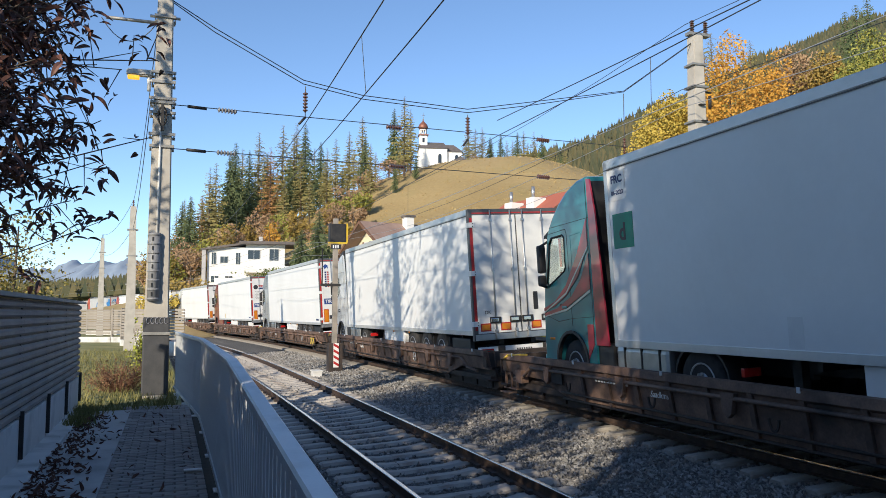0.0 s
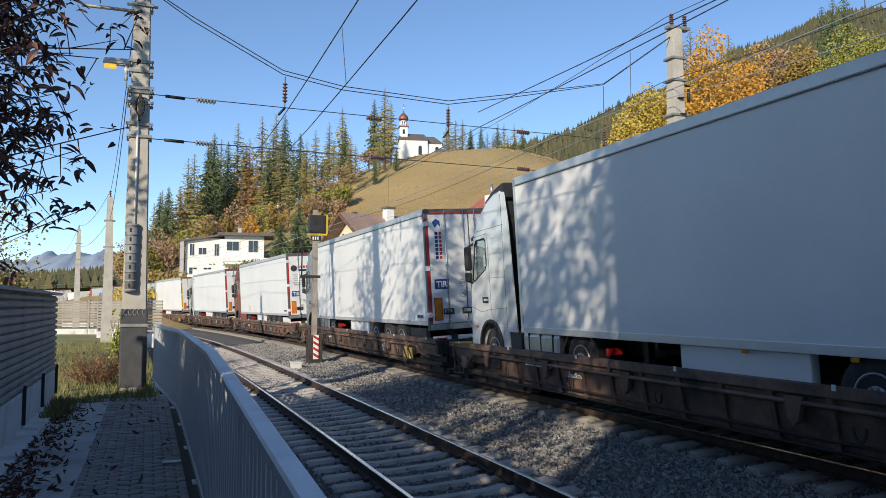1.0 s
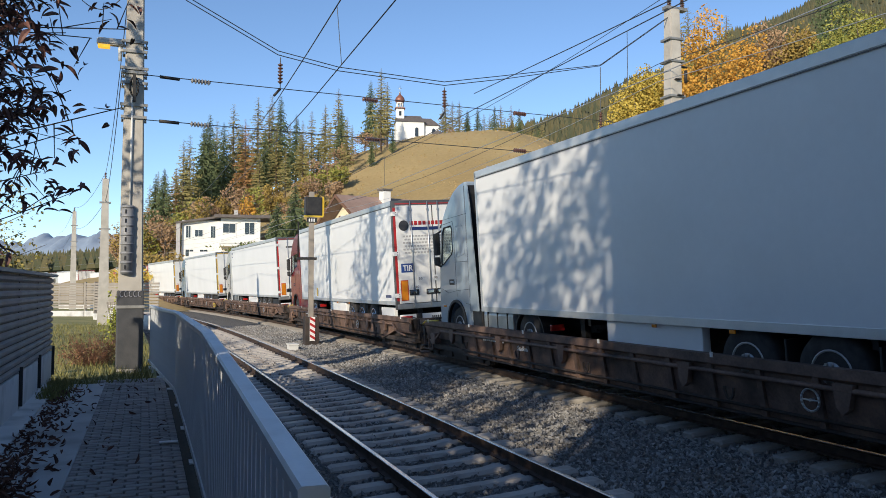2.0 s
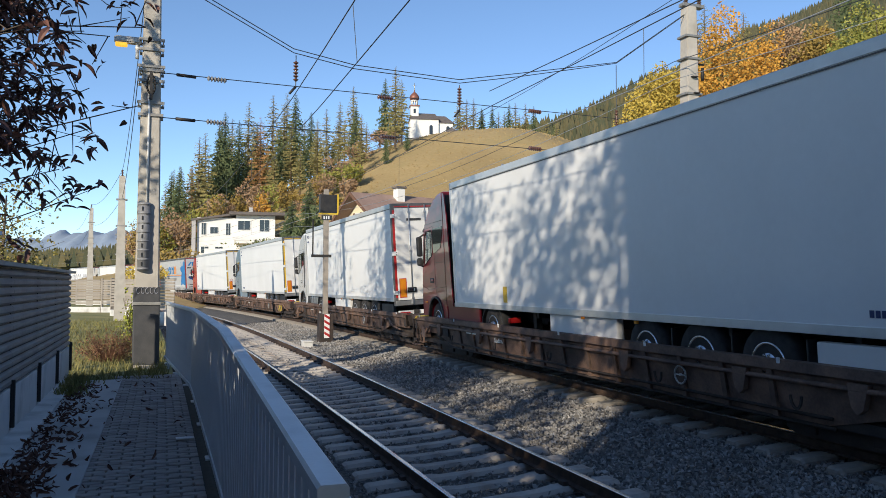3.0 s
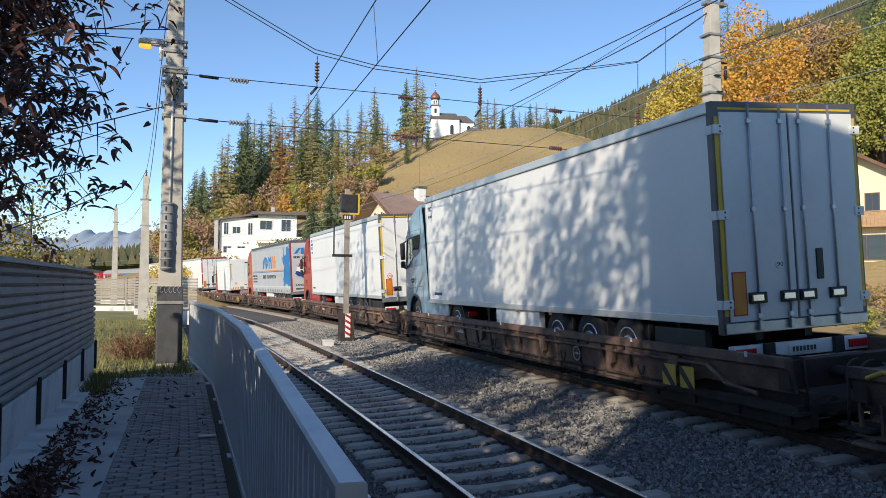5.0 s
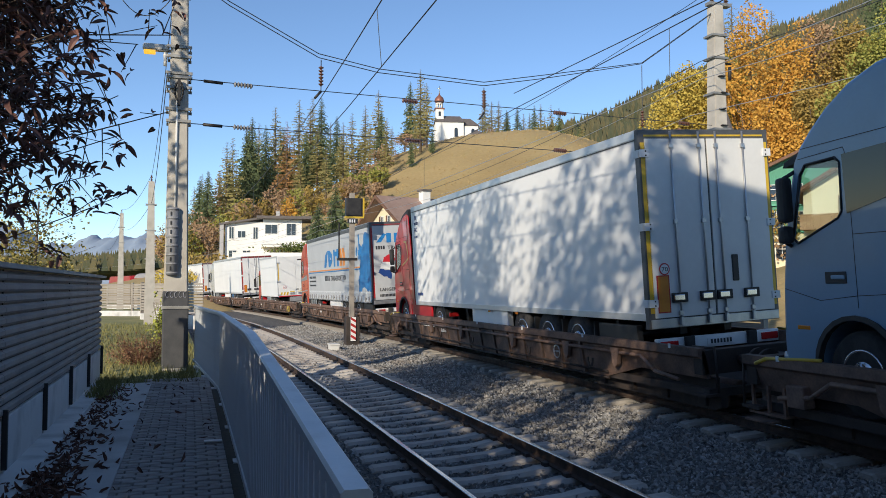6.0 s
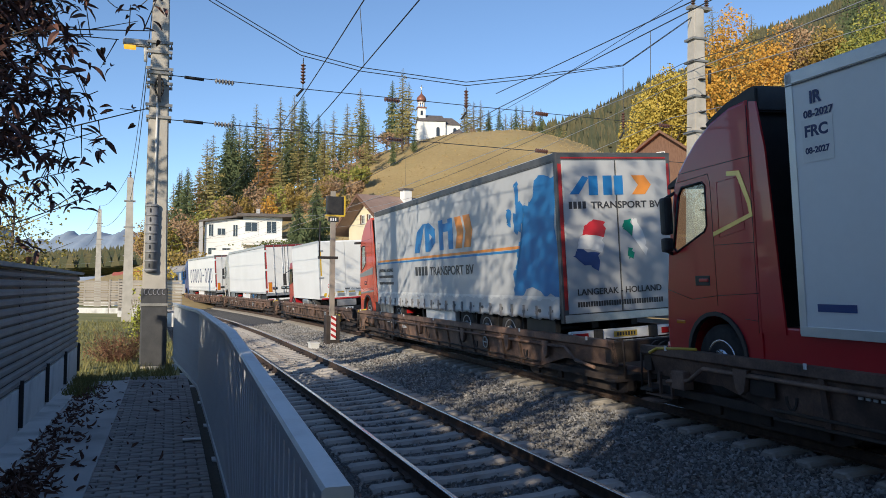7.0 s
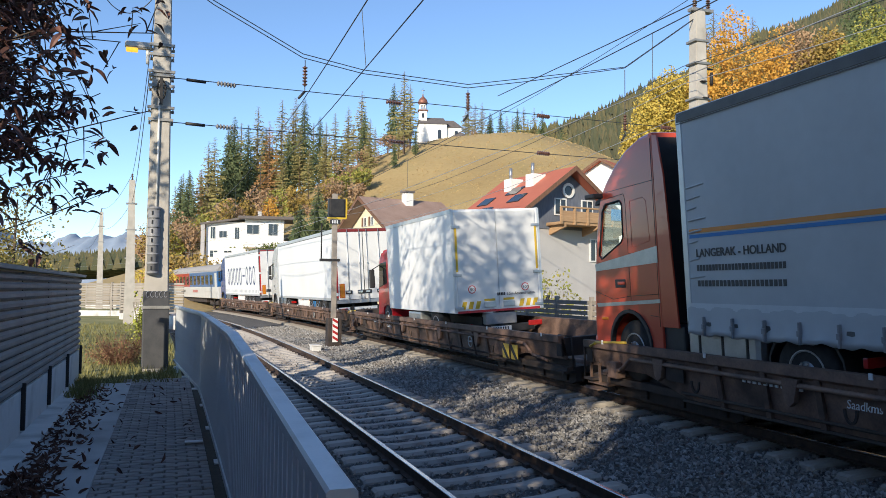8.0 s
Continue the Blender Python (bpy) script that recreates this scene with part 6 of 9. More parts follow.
def tuft_field():
    """Tussocks of dry grass on the meadow."""
    P = []
    v = np.array([(-0.5, 0, 0), (0.5, 0, 0), (0.15, 0.1, 0.8), (0, -0.5, 0), (0, 0.5, 0), (-0.1, 0.1, 0.7)], float)
    f = [(0, 1, 2), (3, 4, 5)]
    for _ in range(9000):
        x, y = rng.uniform(-45, 70), rng.uniform(105, 190)
        z = land(x, y)
        if z < 4:
            continue
        s = rng.uniform(0.2, 0.45)
        a = rng.uniform(0, 6.28)
        m = np.eye(4)
        m[:3, :3] = np.array([[math.cos(a), -math.sin(a), 0], [math.sin(a), math.cos(a), 0], [0, 0, 0.8]]) * s
        m[:3, 3] = (x, y, z - 0.05)
        P.append(m)
    ob = new("meadow_grass", scatter("meadow_grass", [(v, f)], P, M_dry))
    tagged(ob, "tussocks of dry straw-coloured meadow grass", "grass", kind="stuff")


M_dry = mat("dry_grass", (0.3, 0.22, 0.1), (0.45, 0.34, 0.16), 0.95, island=0.8, scale=0.1)
tuft_field()


# ---- trees ----
def rot_to(d):
    return Vector(d).to_track_quat("Z", "Y").to_matrix()


def conifer_meshes(h, spread, density, droop, needle, seed, bare=0.12):
    """Trunk and a crown of many drooping boughs with ragged twigs."""
    g = np.random.default_rng(seed)
    bm = bmesh.new()
    cyl(bm, (0, 0, -0.5), (0, 0, h * 0.97), h * 0.014 + 0.05, 0.02, n=7)
    trunk = mesh_of(bm, "trunk", M_bark)
    V, F = [], []
    z = h * bare
    a = 0.0
    while z < h * 0.985:
        u = (z / h - bare) / (1 - bare)
        reach = spread * (1 - u) ** 0.8 * (0.35 + 0.65 * min(1, u * 6)) + 0.12
        for _ in range(density):
            a += 2.4 + g.uniform(-0.4, 0.4)
            ln = reach * g.uniform(0.55, 1.12)
            dz = -droop * ln * g.uniform(0.6, 1.2)
            c, s_ = math.cos(a), math.sin(a)
            n = 5
            for i in range(n):
                t0 = (i + 0.3) / n
                x = ln * t0
                zz = z + dz * t0 ** 1.5 + g.uniform(-0.08, 0.08) * h * 0.05
                w = (0.16 + 0.3 * (1 - t0)) * ln * g.uniform(0.6, 1.2) * 0.7
                l2 = ln / n * g.uniform(0.8, 1.6)
                drop = g.uniform(0.1, 0.35) * ln * (0.6 + droop)
                k = len(V)
                pts = [(x, -w * 0.5, zz), (x + l2, 0, zz - 0.1 * l2), (x, w * 0.5, zz), (x + l2 * 0.4, g.uniform(-0.3, 0.3) * w, zz - drop)]
                V += [(p[0] * c - p[1] * s_, p[0] * s_ + p[1] * c, p[2]) for p in pts]
                F += [(k, k + 1, k + 3), (k + 1, k + 2, k + 3)]
        z += h * 0.016 * (1.3 - 0.5 * u)
    return trunk, from_arrays("crown", V, F, needle)


CONIFER = {}


def conifer(kind, x, y, h, label):
    """Copies of a few grown shapes, each scaled to its height."""
    if kind not in CONIFER:
        base, seed = kind.split("_")
        seed = int(seed)
        par = {"fir": (1.0, 0.19, 5, 0.35, M_fir), "larch": (1.0, 0.2, 3, 0.08, M_larch), "rust": (1.0, 0.2, 3, 0.05, M_larch_rust), "spruce": (1.0, 0.3, 6, 0.35, M_fir)}[base]
        H = 16.0
        CONIFER[kind] = conifer_meshes(H, par[1] * H, par[2], par[3], par[4], seed, 0.03 if base == "spruce" else (0.08 if base == "fir" else 0.14))
    t = thing("conifer_tree", label, "tree", Matrix.Translation((x, y, land(x, y) - 0.3)) @ Matrix.Rotation(rng.uniform(0, 6.28), 4, "Z"), group="conifers on the hill")
    f = h / 16.0
    for nm, me in zip(("trunk", "crown"), CONIFER[kind]):
        ob = part(nm, me, None, t)
        ob.scale = (f * 0.9, f * 0.9, f)
    return t


def skyline(u, table):
    for (a, za), (b, zb) in zip(table[:-1], table[1:]):
        if a <= u <= b:
            return za + (zb - za) * (u - a) / (b - a)
    return 0.0


# tangent of azimuth against tangent of height: crown line of the wood seen from the path
WOOD = [(-0.37, 0.085), (-0.345, 0.11), (-0.31, 0.155), (-0.285, 0.185), (-0.24, 0.215), (-0.2, 0.232), (-0.165, 0.225), (-0.13, 0.215), (-0.105, 0.24), (-0.08, 0.225), (-0.06, 0.24), (-0.04, 0.262), (-0.028, 0.25)]
TOP = [(0.0, 0.22), (0.035, 0.24), (0.06, 0.238), (0.1, 0.236), (0.13, 0.228), (0.155, 0.218), (0.175, 0.19)]


def plant_wood():
    labels = {"fir": "tall dark green spruce on the hillside", "larch": "tall slender larch turning yellow on the hillside", "rust": "rust-coloured larch on the hillside"}
    n = 0
    for i in range(70):
        u = -0.37 + 0.342 * (i + rng.uniform(0, 1)) / 70
        y = rng.uniform(140, 186) - 40 * max(0, -u - 0.25) * 2
        x = u * y
        top = 2.1 + y * skyline(u, WOOD) * rng.uniform(0.74, 1.1)
        h = top - land(x, y) + 0.3
        if h < 5:
            continue
        kind = ("fir", "larch", "larch", "larch", "rust")[int(rng.integers(0, 5))] if rng.uniform() > 0.1 else "fir"
        if kind == "rust" and rng.uniform() < 0.6:
            kind = "larch"
        conifer("%s_%d" % (kind, rng.integers(1, 4)), x, y, h, labels[kind])
    for i in range(20):
        u = 0.03 + 0.145 * (i + rng.uniform(0, 1)) / 20
        y = rng.uniform(204, 222)
        x = u * y
        top = 2.1 + y * skyline(u, TOP) * rng.uniform(0.93, 1.04)
        h = top - land(x, y) + 0.3
        if h > 4:
            kind = ("fir", "larch", "larch")[int(rng.integers(0, 3))]
            conifer("%s_%d" % (kind, rng.integers(1, 4)), x, y, h, labels[kind])
    for x, y, h in ((-14.8, 85, 10.0), (-13.7, 90, 11.5)):
        conifer("spruce_%d" % (1 if h < 11 else 2), x, y, h, "dense dark blue-green spruce in a garden")
    for u, y, e in ((0.354, 120, 0.372), (0.345, 116, 0.345), (0.368, 122, 0.36), (0.405, 122, 0.362), (0.395, 120, 0.34), (0.545, 105, 0.41), (0.56, 108, 0.42), (0.53, 112, 0.4)):
        conifer("larch_2" if u < 0.5 else "fir_1", u * y, y, 2.1 + y * e - land(u * y, y), "tall larch above the autumn trees" if u < 0.5 else "tall spruce above the autumn trees")


plant_wood()


def leaf_cloud(name, centre, radii, count, size, material, seed, lumps=14, hollow=0.45):
    """Leaves in uneven clumps over and in an ellipsoid."""
    g = np.random.default_rng(seed)
    v = np.array([(-0.5, 0, 0), (0, -0.35, 0.06), (0.5, 0, 0), (0, 0.35, 0.06)])
    f = [(0, 1, 2), (0, 2, 3)]
    C = []
    for _ in range(lumps):
        d = g.normal(size=3)
        d /= np.linalg.norm(d)
        C.append((d * g.uniform(hollow, 0.85), g.uniform(0.25, 0.45)))
    pick = g.integers(0, lumps, count)
    d = g.normal(size=(count, 3))
    d /= np.linalg.norm(d, axis=1)[:, None]
    c = np.array([q[0] for q in C])[pick]
    r = np.array([q[1] for q in C])[pick] * g.uniform(0.5, 1.0, count) ** 0.5
    P = np.tile(np.eye(4), (count, 1, 1))
    P[:, :3, :3] = turns(g, count) * (size * g.uniform(0.6, 1.3, count))[:, None, None]
    P[:, :3, 3] = (c + d * r[:, None]) * radii + centre
    return scatter(name, [(v, f)], P, material)


def broadleaf(x, y, h, w, material, label, seed, leaf=0.34, count=8000, group="autumn trees"):
    z0 = land(x, y)
    t = thing("broadleaf_tree", label, "tree", Matrix.Translation((x, y, z0)), group=group)
    bm = bmesh.new()
    cyl(bm, (0, 0, -0.5), (0.1, 0, h * 0.5), h * 0.022, h * 0.014, n=8)
    g = np.random.default_rng(seed)
    for i in range(9):
        a = 2 * math.pi * i / 9 + g.uniform(-0.3, 0.3)
        s = h * g.uniform(0.25, 0.5)
        cyl(bm, (0.05, 0, s), (w * 0.4 * math.cos(a), w * 0.4 * math.sin(a), s + h * g.uniform(0.2, 0.4)), h * 0.008, 0.02, n=5)
    part("trunk", bm, M_bark, t)
    me = leaf_cloud("crown", np.array((0, 0, h - min(h * 0.46, w * 0.85))), np.array((w / 2, w / 2, min(h * 0.46, w * 0.85))), count, leaf, material, seed, lumps=30 if count > 2000 else 14, hollow=0.3)
    part("crown", me, None, t)
    return t


def plant_autumn():
    for i, (u, y, e, w, m, lab) in enumerate((
            (0.375, 95, 0.355, 11.0, M_orange_leaf, "large orange autumn tree above the roofs"), (0.425, 97, 0.335, 9.5, M_orange_leaf, "large orange autumn tree above the roofs"),
            (0.292, 100, 0.3, 8.5, M_yellow_leaf, "bright yellow autumn tree above the roofs"), (0.318, 104, 0.285, 8.0, M_yellow_leaf, "bright yellow autumn tree above the roofs"), (0.268, 97, 0.255, 6.5, M_yellow_leaf, "bright yellow autumn tree above the roofs"),
            (0.345, 108, 0.3, 7.5, M_yg_leaf, "yellow-green tree behind the autumn trees"), (0.475, 100, 0.353, 9.0, M_tan_leaf, "ochre autumn tree on the slope"), (0.505, 96, 0.355, 8.5, M_ochre_leaf, "yellow autumn tree on the slope"),
            (0.545, 90, 0.36, 9.0, M_yg_leaf, "yellow-green tree on the slope"), (0.59, 92, 0.38, 9.5, M_yg_leaf, "yellow-green tree on the slope"), (0.57, 84, 0.315, 7.0, M_yg_leaf, "yellow-green tree on the slope"),
            (0.46, 90, 0.27, 6.0, M_ochre_leaf, "ochre autumn tree on the slope"), (0.41, 88, 0.24, 6.5, M_orange_leaf, "orange autumn tree above the roofs"), (0.34, 90, 0.2, 5.5, M_yellow_leaf, "yellow autumn tree above the roofs"), (0.5, 86, 0.27, 6.5, M_yg_leaf, "yellow-green tree on the slope"),
            (0.63, 88, 0.37, 9.0, M_yg_leaf, "yellow-green tree on the slope"), (0.205, 120, 0.15, 6.0, M_yg_leaf, "yellow-green tree in a garden"))):
        x = u * y
        broadleaf(x, y, 2.1 + y * e - land(x, y), w, m, lab, 20 + i)
    # scrub and small trees at the foot of the wood
    g = np.random.default_rng(5)
    for i in range(42):
        u = -0.375 + 0.285 * (i + g.uniform(0, 1)) / 42
        y = g.uniform(118, 140)
        x = u * y
        if -0.31 < u < -0.17 and y < 122:
            y = 132
            x = u * y
        h = g.uniform(4.0, 8.0) * (1.0 if u < -0.2 else 0.75)
        m = (M_ochre_leaf, M_tan_leaf, M_yg_leaf, M_tan_leaf, M_ochre_leaf)[int(g.integers(0, 5))]
        broadleaf(x, y, h, h * 0.85, m, "small ochre and tan tree at the foot of the wood", 60 + i, 0.4, 700, "scrub below the wood")
    for i, (u, y, h, w, m) in enumerate(((-0.215, 118, 7.0, 3.5, M_orange_leaf), (-0.14, 128, 5.0, 5, M_tan_leaf), (-0.115, 138, 5.5, 6, M_tan_leaf), (-0.09, 150, 5.0, 6, M_tan_leaf), (-0.065, 165, 5, 6, M_tan_leaf), (-0.045, 178, 4.5, 5, M_tan_leaf), (-0.15, 108, 3.5, 4, M_yg_leaf), (-0.135, 92, 2.6, 5.0, M_yg_leaf), (0.045, 196, 5.5, 4, M_tan_leaf), (0.06, 200, 5.5, 4, M_tan_leaf),
                                        (-0.325, 96, 4.0, 7, M_ochre_leaf), (-0.29, 92, 3.4, 7, M_ochre_leaf), (-0.35, 88, 3.4, 7, M_yellow_leaf), (-0.255, 88, 2.6, 6, M_ochre_leaf))):
        broadleaf(u * y, y, h, w, m, "bushy small tree in autumn colours", 130 + i, 0.35, 700, "scrub below the wood")


plant_autumn()


def far_slopes():
    def right(x, y):
        ridge = 74 + 0.57 * max(-40.0, x)
        t = min(1.0, max(0.0, (y - 330) / (170 + 0.9 * max(0, x))))
        return -5 + ridge * t ** 0.8 + 9 * noise.noise((x * 0.012, y * 0.012, 1))

    xs, ys = np.linspace(-60, 900, 60).tolist(), np.linspace(330, 1000, 40).tolist()
    terrain("wooded_mountain", right, xs, ys, M_far_slope, "steep mountainside covered by mixed forest", "mountain")
    v = np.array([(1, 0, 0), (-0.5, 0.87, 0), (-0.5, -0.87, 0), (0, 0, 1.0)])
    f = [(0, 1, 3), (1, 2, 3), (2, 0, 3)]
    P = []
    for _ in range(9000):
        y = rng.uniform(340, 980)
        x = rng.uniform(0.02, 0.62) * y
        m = np.diag([rng.uniform(2.4, 4.2)] * 2 + [rng.uniform(6, 13), 1.0])
        m[:3, 3] = (x, y, right(x, y) - 0.5)
        P.append(m)
    tagged(new("far_forest", scatter("far_forest", [(v, f)], P, M_far_wood)), "dense mixed forest on the far mountainside", "forest", kind="stuff")

    def left(x, y):
        return 20 + 22 * noise.noise((x * 0.004, y * 0.004, 5)) + 14 * max(0, (y - 600) / 400)

    terrain("wooded_hill", left, np.linspace(-620, -150, 40).tolist(), np.linspace(560, 900, 24).tolist(), M_far_slope, "low wooded hill far down the valley", "hill")
    P = []
    for _ in range(2500):
        y = rng.uniform(560, 880)
        x = rng.uniform(-0.62, -0.3) * y
        m = np.diag([rng.uniform(3, 4)] * 2 + [rng.uniform(9, 15), 1.0])
        m[:3, 3] = (x, y, left(x, y) - 0.5)
        P.append(m)
    tagged(new("far_forest", scatter("far_forest", [(v, f)], P, M_far_wood)), "dense forest on the low hill down the valley", "forest", kind="stuff")

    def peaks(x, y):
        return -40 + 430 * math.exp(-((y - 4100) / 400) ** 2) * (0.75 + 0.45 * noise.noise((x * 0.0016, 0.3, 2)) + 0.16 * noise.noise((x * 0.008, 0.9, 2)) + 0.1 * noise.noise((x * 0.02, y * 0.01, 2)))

    terrain("far_mountains", peaks, np.linspace(-2600, -600, 120).tolist(), np.linspace(3400, 4500, 20).tolist(), M_hazed_mtn, "rocky mountains at the end of the valley, haze painted in as pale blue", "mountain")


far_slopes()


# ---- buildings ----
def window(parent, m, w, h, frame_m=None, cross=True, name="window"):
    """Window on a wall: frame, pane and a sill; m has x along the wall, -y outwards, z up, at the lower middle."""
    fr = bmesh.new()
    t = 0.07 if w > 0.5 else 0.05
    for lo, hi in (((-w / 2, -0.05, 0), (-w / 2 + t, 0.02, h)), ((w / 2 - t, -0.05, 0), (w / 2, 0.02, h)), ((-w / 2 + t, -0.05, 0), (w / 2 - t, 0.02, t)), ((-w / 2 + t, -0.05, h - t), (w / 2 - t, 0.02, h))):
        box(fr, lo, hi)
    if cross:
        box(fr, (-0.025, -0.045, t), (0.025, 0.0, h - t))
    win = part(name, fr, frame_m or M_frame_white, parent, m=m)
    part("pane", bx((-w / 2 + t, -0.025, t), (w / 2 - t, 0.0, h - t)), M_window, win)
    return win


def gable_house(name, label, m, w, d, eave, ridge, wall_m, roof_m, over=0.7, gable_m=None, z0=-4.0):
    """House with its gable on local -y, ridge along y."""
    t = thing(name, label, "house", m)
    bm = bmesh.new()
    prism(bm, [(-w / 2, z0), (w / 2, z0), (w / 2, eave), (0, ridge), (-w / 2, eave)], 0, d)
    part("wall", bm, wall_m, t)
    if gable_m:
        bm = bmesh.new()
        mid = eave * 0.92
        prism(bm, [(-w / 2 + 0.02, mid), (w / 2 - 0.02, mid), (w / 2 - 0.02, eave), (0, ridge - 0.02), (-w / 2 + 0.02, eave)], -0.05, 0.0)
        part("gable_boarding", bm, gable_m, t)
    sl = (ridge - eave) / (w / 2)
    for sd in (-1, 1):
        bm = bmesh.new()
        x1 = sd * (w / 2 + over)
        prism(bm, [(0, ridge + 0.02), (0, ridge + 0.24), (x1, eave - over * sl + 0.24), (x1, eave - over * sl + 0.02)], -over, d + over)
        roof = part("roof", bm, roof_m, t)
        part("gutter", bx((min(x1, x1 + sd * 0.12), -over, eave - over * sl + 0.02), (max(x1, x1 + sd * 0.12), d + over, eave - over * sl + 0.14)), M_wood_dark, roof)
        bm = bmesh.new()
        prism(bm, [(0, ridge - 0.02), (0, ridge + 0.26), (x1, eave - over * sl + 0.26), (x1, eave - over * sl - 0.02)], -over - 0.05, -over)
        part("barge_board", bm, M_wood_dark, roof)
    return t


def build_church():
    x, y = 0.6, 193.0
    z = 37.8
    m = Matrix.Translation((x, y, z)) @ Matrix.Rotation(radians(6), 4, "Z") @ Matrix.Diagonal((0.93, 0.93, 0.81, 1))
    t = thing("chapel", "small white hilltop chapel with a dark roof and onion-domed turret", "church", m)
    bm = bmesh.new()
    box(bm, (-5.9, 0, -2.5), (1.6, 7, 6.2))
    part("nave_wall", bm, M_white, t)
    bm = bmesh.new()
    a = [bm.verts.new(p) for p in ((-6.1, -0.3, 6.2), (1.9, -0.3, 6.2), (1.9, 7.3, 6.2), (-6.1, 7.3, 6.2), (-5.6, 3.5, 8.9), (1.0, 3.5, 8.9))]
    for q in ((0, 1, 5, 4), (2, 3, 4, 5), (1, 2, 5), (3, 0, 4), (0, 3, 2, 1)):
        bm.faces.new([a[i] for i in q])
    part("nave_roof", bm, M_roof_dark, t)
    bm = bmesh.new()
    box(bm, (1.6, 0.8, -2.5), (5.6, 6.2, 5.4))
    part("choir_wall", bm, M_white, t)
    bm = bmesh.new()
    a = [bm.verts.new(p) for p in ((1.6, 0.5, 5.4), (6.0, 0.5, 5.4), (6.0, 6.5, 5.4), (1.6, 6.5, 5.4), (1.0, 3.5, 8.2), (3.8, 3.5, 8.2))]
    for q in ((0, 1, 5, 4), (1, 2, 5), (2, 3, 4, 5), (3, 0, 4), (0, 3, 2, 1)):
        bm.faces.new([a[i] for i in q])
    part("choir_roof", bm, M_roof_dark, t)
    part("porch_wall", bx((3.2, -1.6, -2.5), (7.2, 0.8, 1.9)), M_white, t)
    bm = bmesh.new()
    a = [bm.verts.new(p) for p in ((2.8, -2.0, 1.9), (7.6, -2.0, 1.9), (7.6, 0.9, 1.9), (2.8, 0.9, 1.9), (5.2, -0.2, 3.9))]
    for q in ((0, 1, 4), (1, 2, 4), (2, 3, 4), (3, 0, 4), (0, 3, 2, 1)):
        bm.faces.new([a[i] for i in q])
    part("porch_roof", bm, M_roof_dark, t)
    for wx, wy in ((-0.4, -0.02), (4.2, 0.78)):
        bm = bmesh.new()
        out = [(-0.55, 0), (0.55, 0), (0.55, 2.4)] + [(0.55 * math.cos(i * math.pi / 6), 2.4 + 0.6 * math.sin(i * math.pi / 6)) for i in range(1, 6)] + [(-0.55, 2.4)]
        prism(bm, out, -0.06, 0.02)
        wdw = part("arched_window", bm, M_frame_white, t, m=Matrix.Translation((wx, wy, 1.6)))
        bm = bmesh.new()
        prism(bm, [(px * 0.82, pz * 0.94 + 0.08) for px, pz in out], -0.075, -0.05)
        part("pane", bm, M_window, wdw)
    bm = bmesh.new()
    box(bm, (-5.7, 1.6, 5.5), (-3.6, 3.7, 10.6))
    part("turret", bm, M_white, t)
    part("turret_cornice", bx((-6.0, 1.3, 10.6), (-3.3, 4.0, 10.9), 0.05), M_copper, t)
    bm = bmesh.new()
    for i in range(8):
        a = 2 * math.pi * i / 8
        col = bmesh.new()
        cyl(col, (-4.65 + 0.85 * math.cos(a), 2.65 + 0.85 * math.sin(a), 10.9), (-4.65 + 0.85 * math.cos(a), 2.65 + 0.85 * math.sin(a), 12.5), 0.16, n=6)
        part("lantern_post", col, M_white, t)
    cyl(bm, (-4.65, 2.65, 12.3), (-4.65, 2.65, 12.6), 1.0, n=12)
    part("bell_lantern", bm, M_white, t)
    bm = bmesh.new()
    lathe(bm, [(1.0, 12.6), (1.25, 13.0), (1.32, 13.5), (1.1, 14.2), (0.6, 14.8), (0.25, 15.2), (0.12, 15.7)], Matrix.Translation((-4.65, 2.65, 0)), 16)
    part("onion_dome", bm, M_copper, t)
    bm = bmesh.new()
    cyl(bm, (-4.65, 2.65, 15.6), (-4.65, 2.65, 18.0), 0.07, n=6)
    cyl(bm, (-5.15, 2.65, 17.2), (-4.15, 2.65, 17.2), 0.07, n=6)
    lathe(bm, [(0.05, 15.6), (0.25, 15.85), (0.05, 16.1)], Matrix.Translation((-4.65, 2.65, 0)), 10)
    part("cross", bm, M_gold, t)
    part("belfry_opening", bx((-4.95, 1.54, 8.4), (-4.35, 1.6, 9.8)), M_window, t)
    # rail fence down the brow
    f = thing("rail_fence", "pale wooden rail fence along the brow of the hill", "fence")
    pts = [(-20 + 2.2 * i, 172 + 1.1 * i) for i in range(11)]
    for i, (px, py) in enumerate(pts):
        bm = bmesh.new()
        cyl(bm, (px, py, land(px, py) - 0.3), (px, py, land(px, py) + 1.3), 0.09, n=6)
        part("fence_post", bm, M_wood_grey, f)
        if i:
            qx, qy = pts[i - 1]
            for dz in (0.6, 1.1):
                bm = bmesh.new()
                cyl(bm, (px, py, land(px, py) + dz), (qx, qy, land(qx, qy) + dz), 0.06, n=5)
                part("fence_rail", bm, M_wood_grey, f)


build_church()


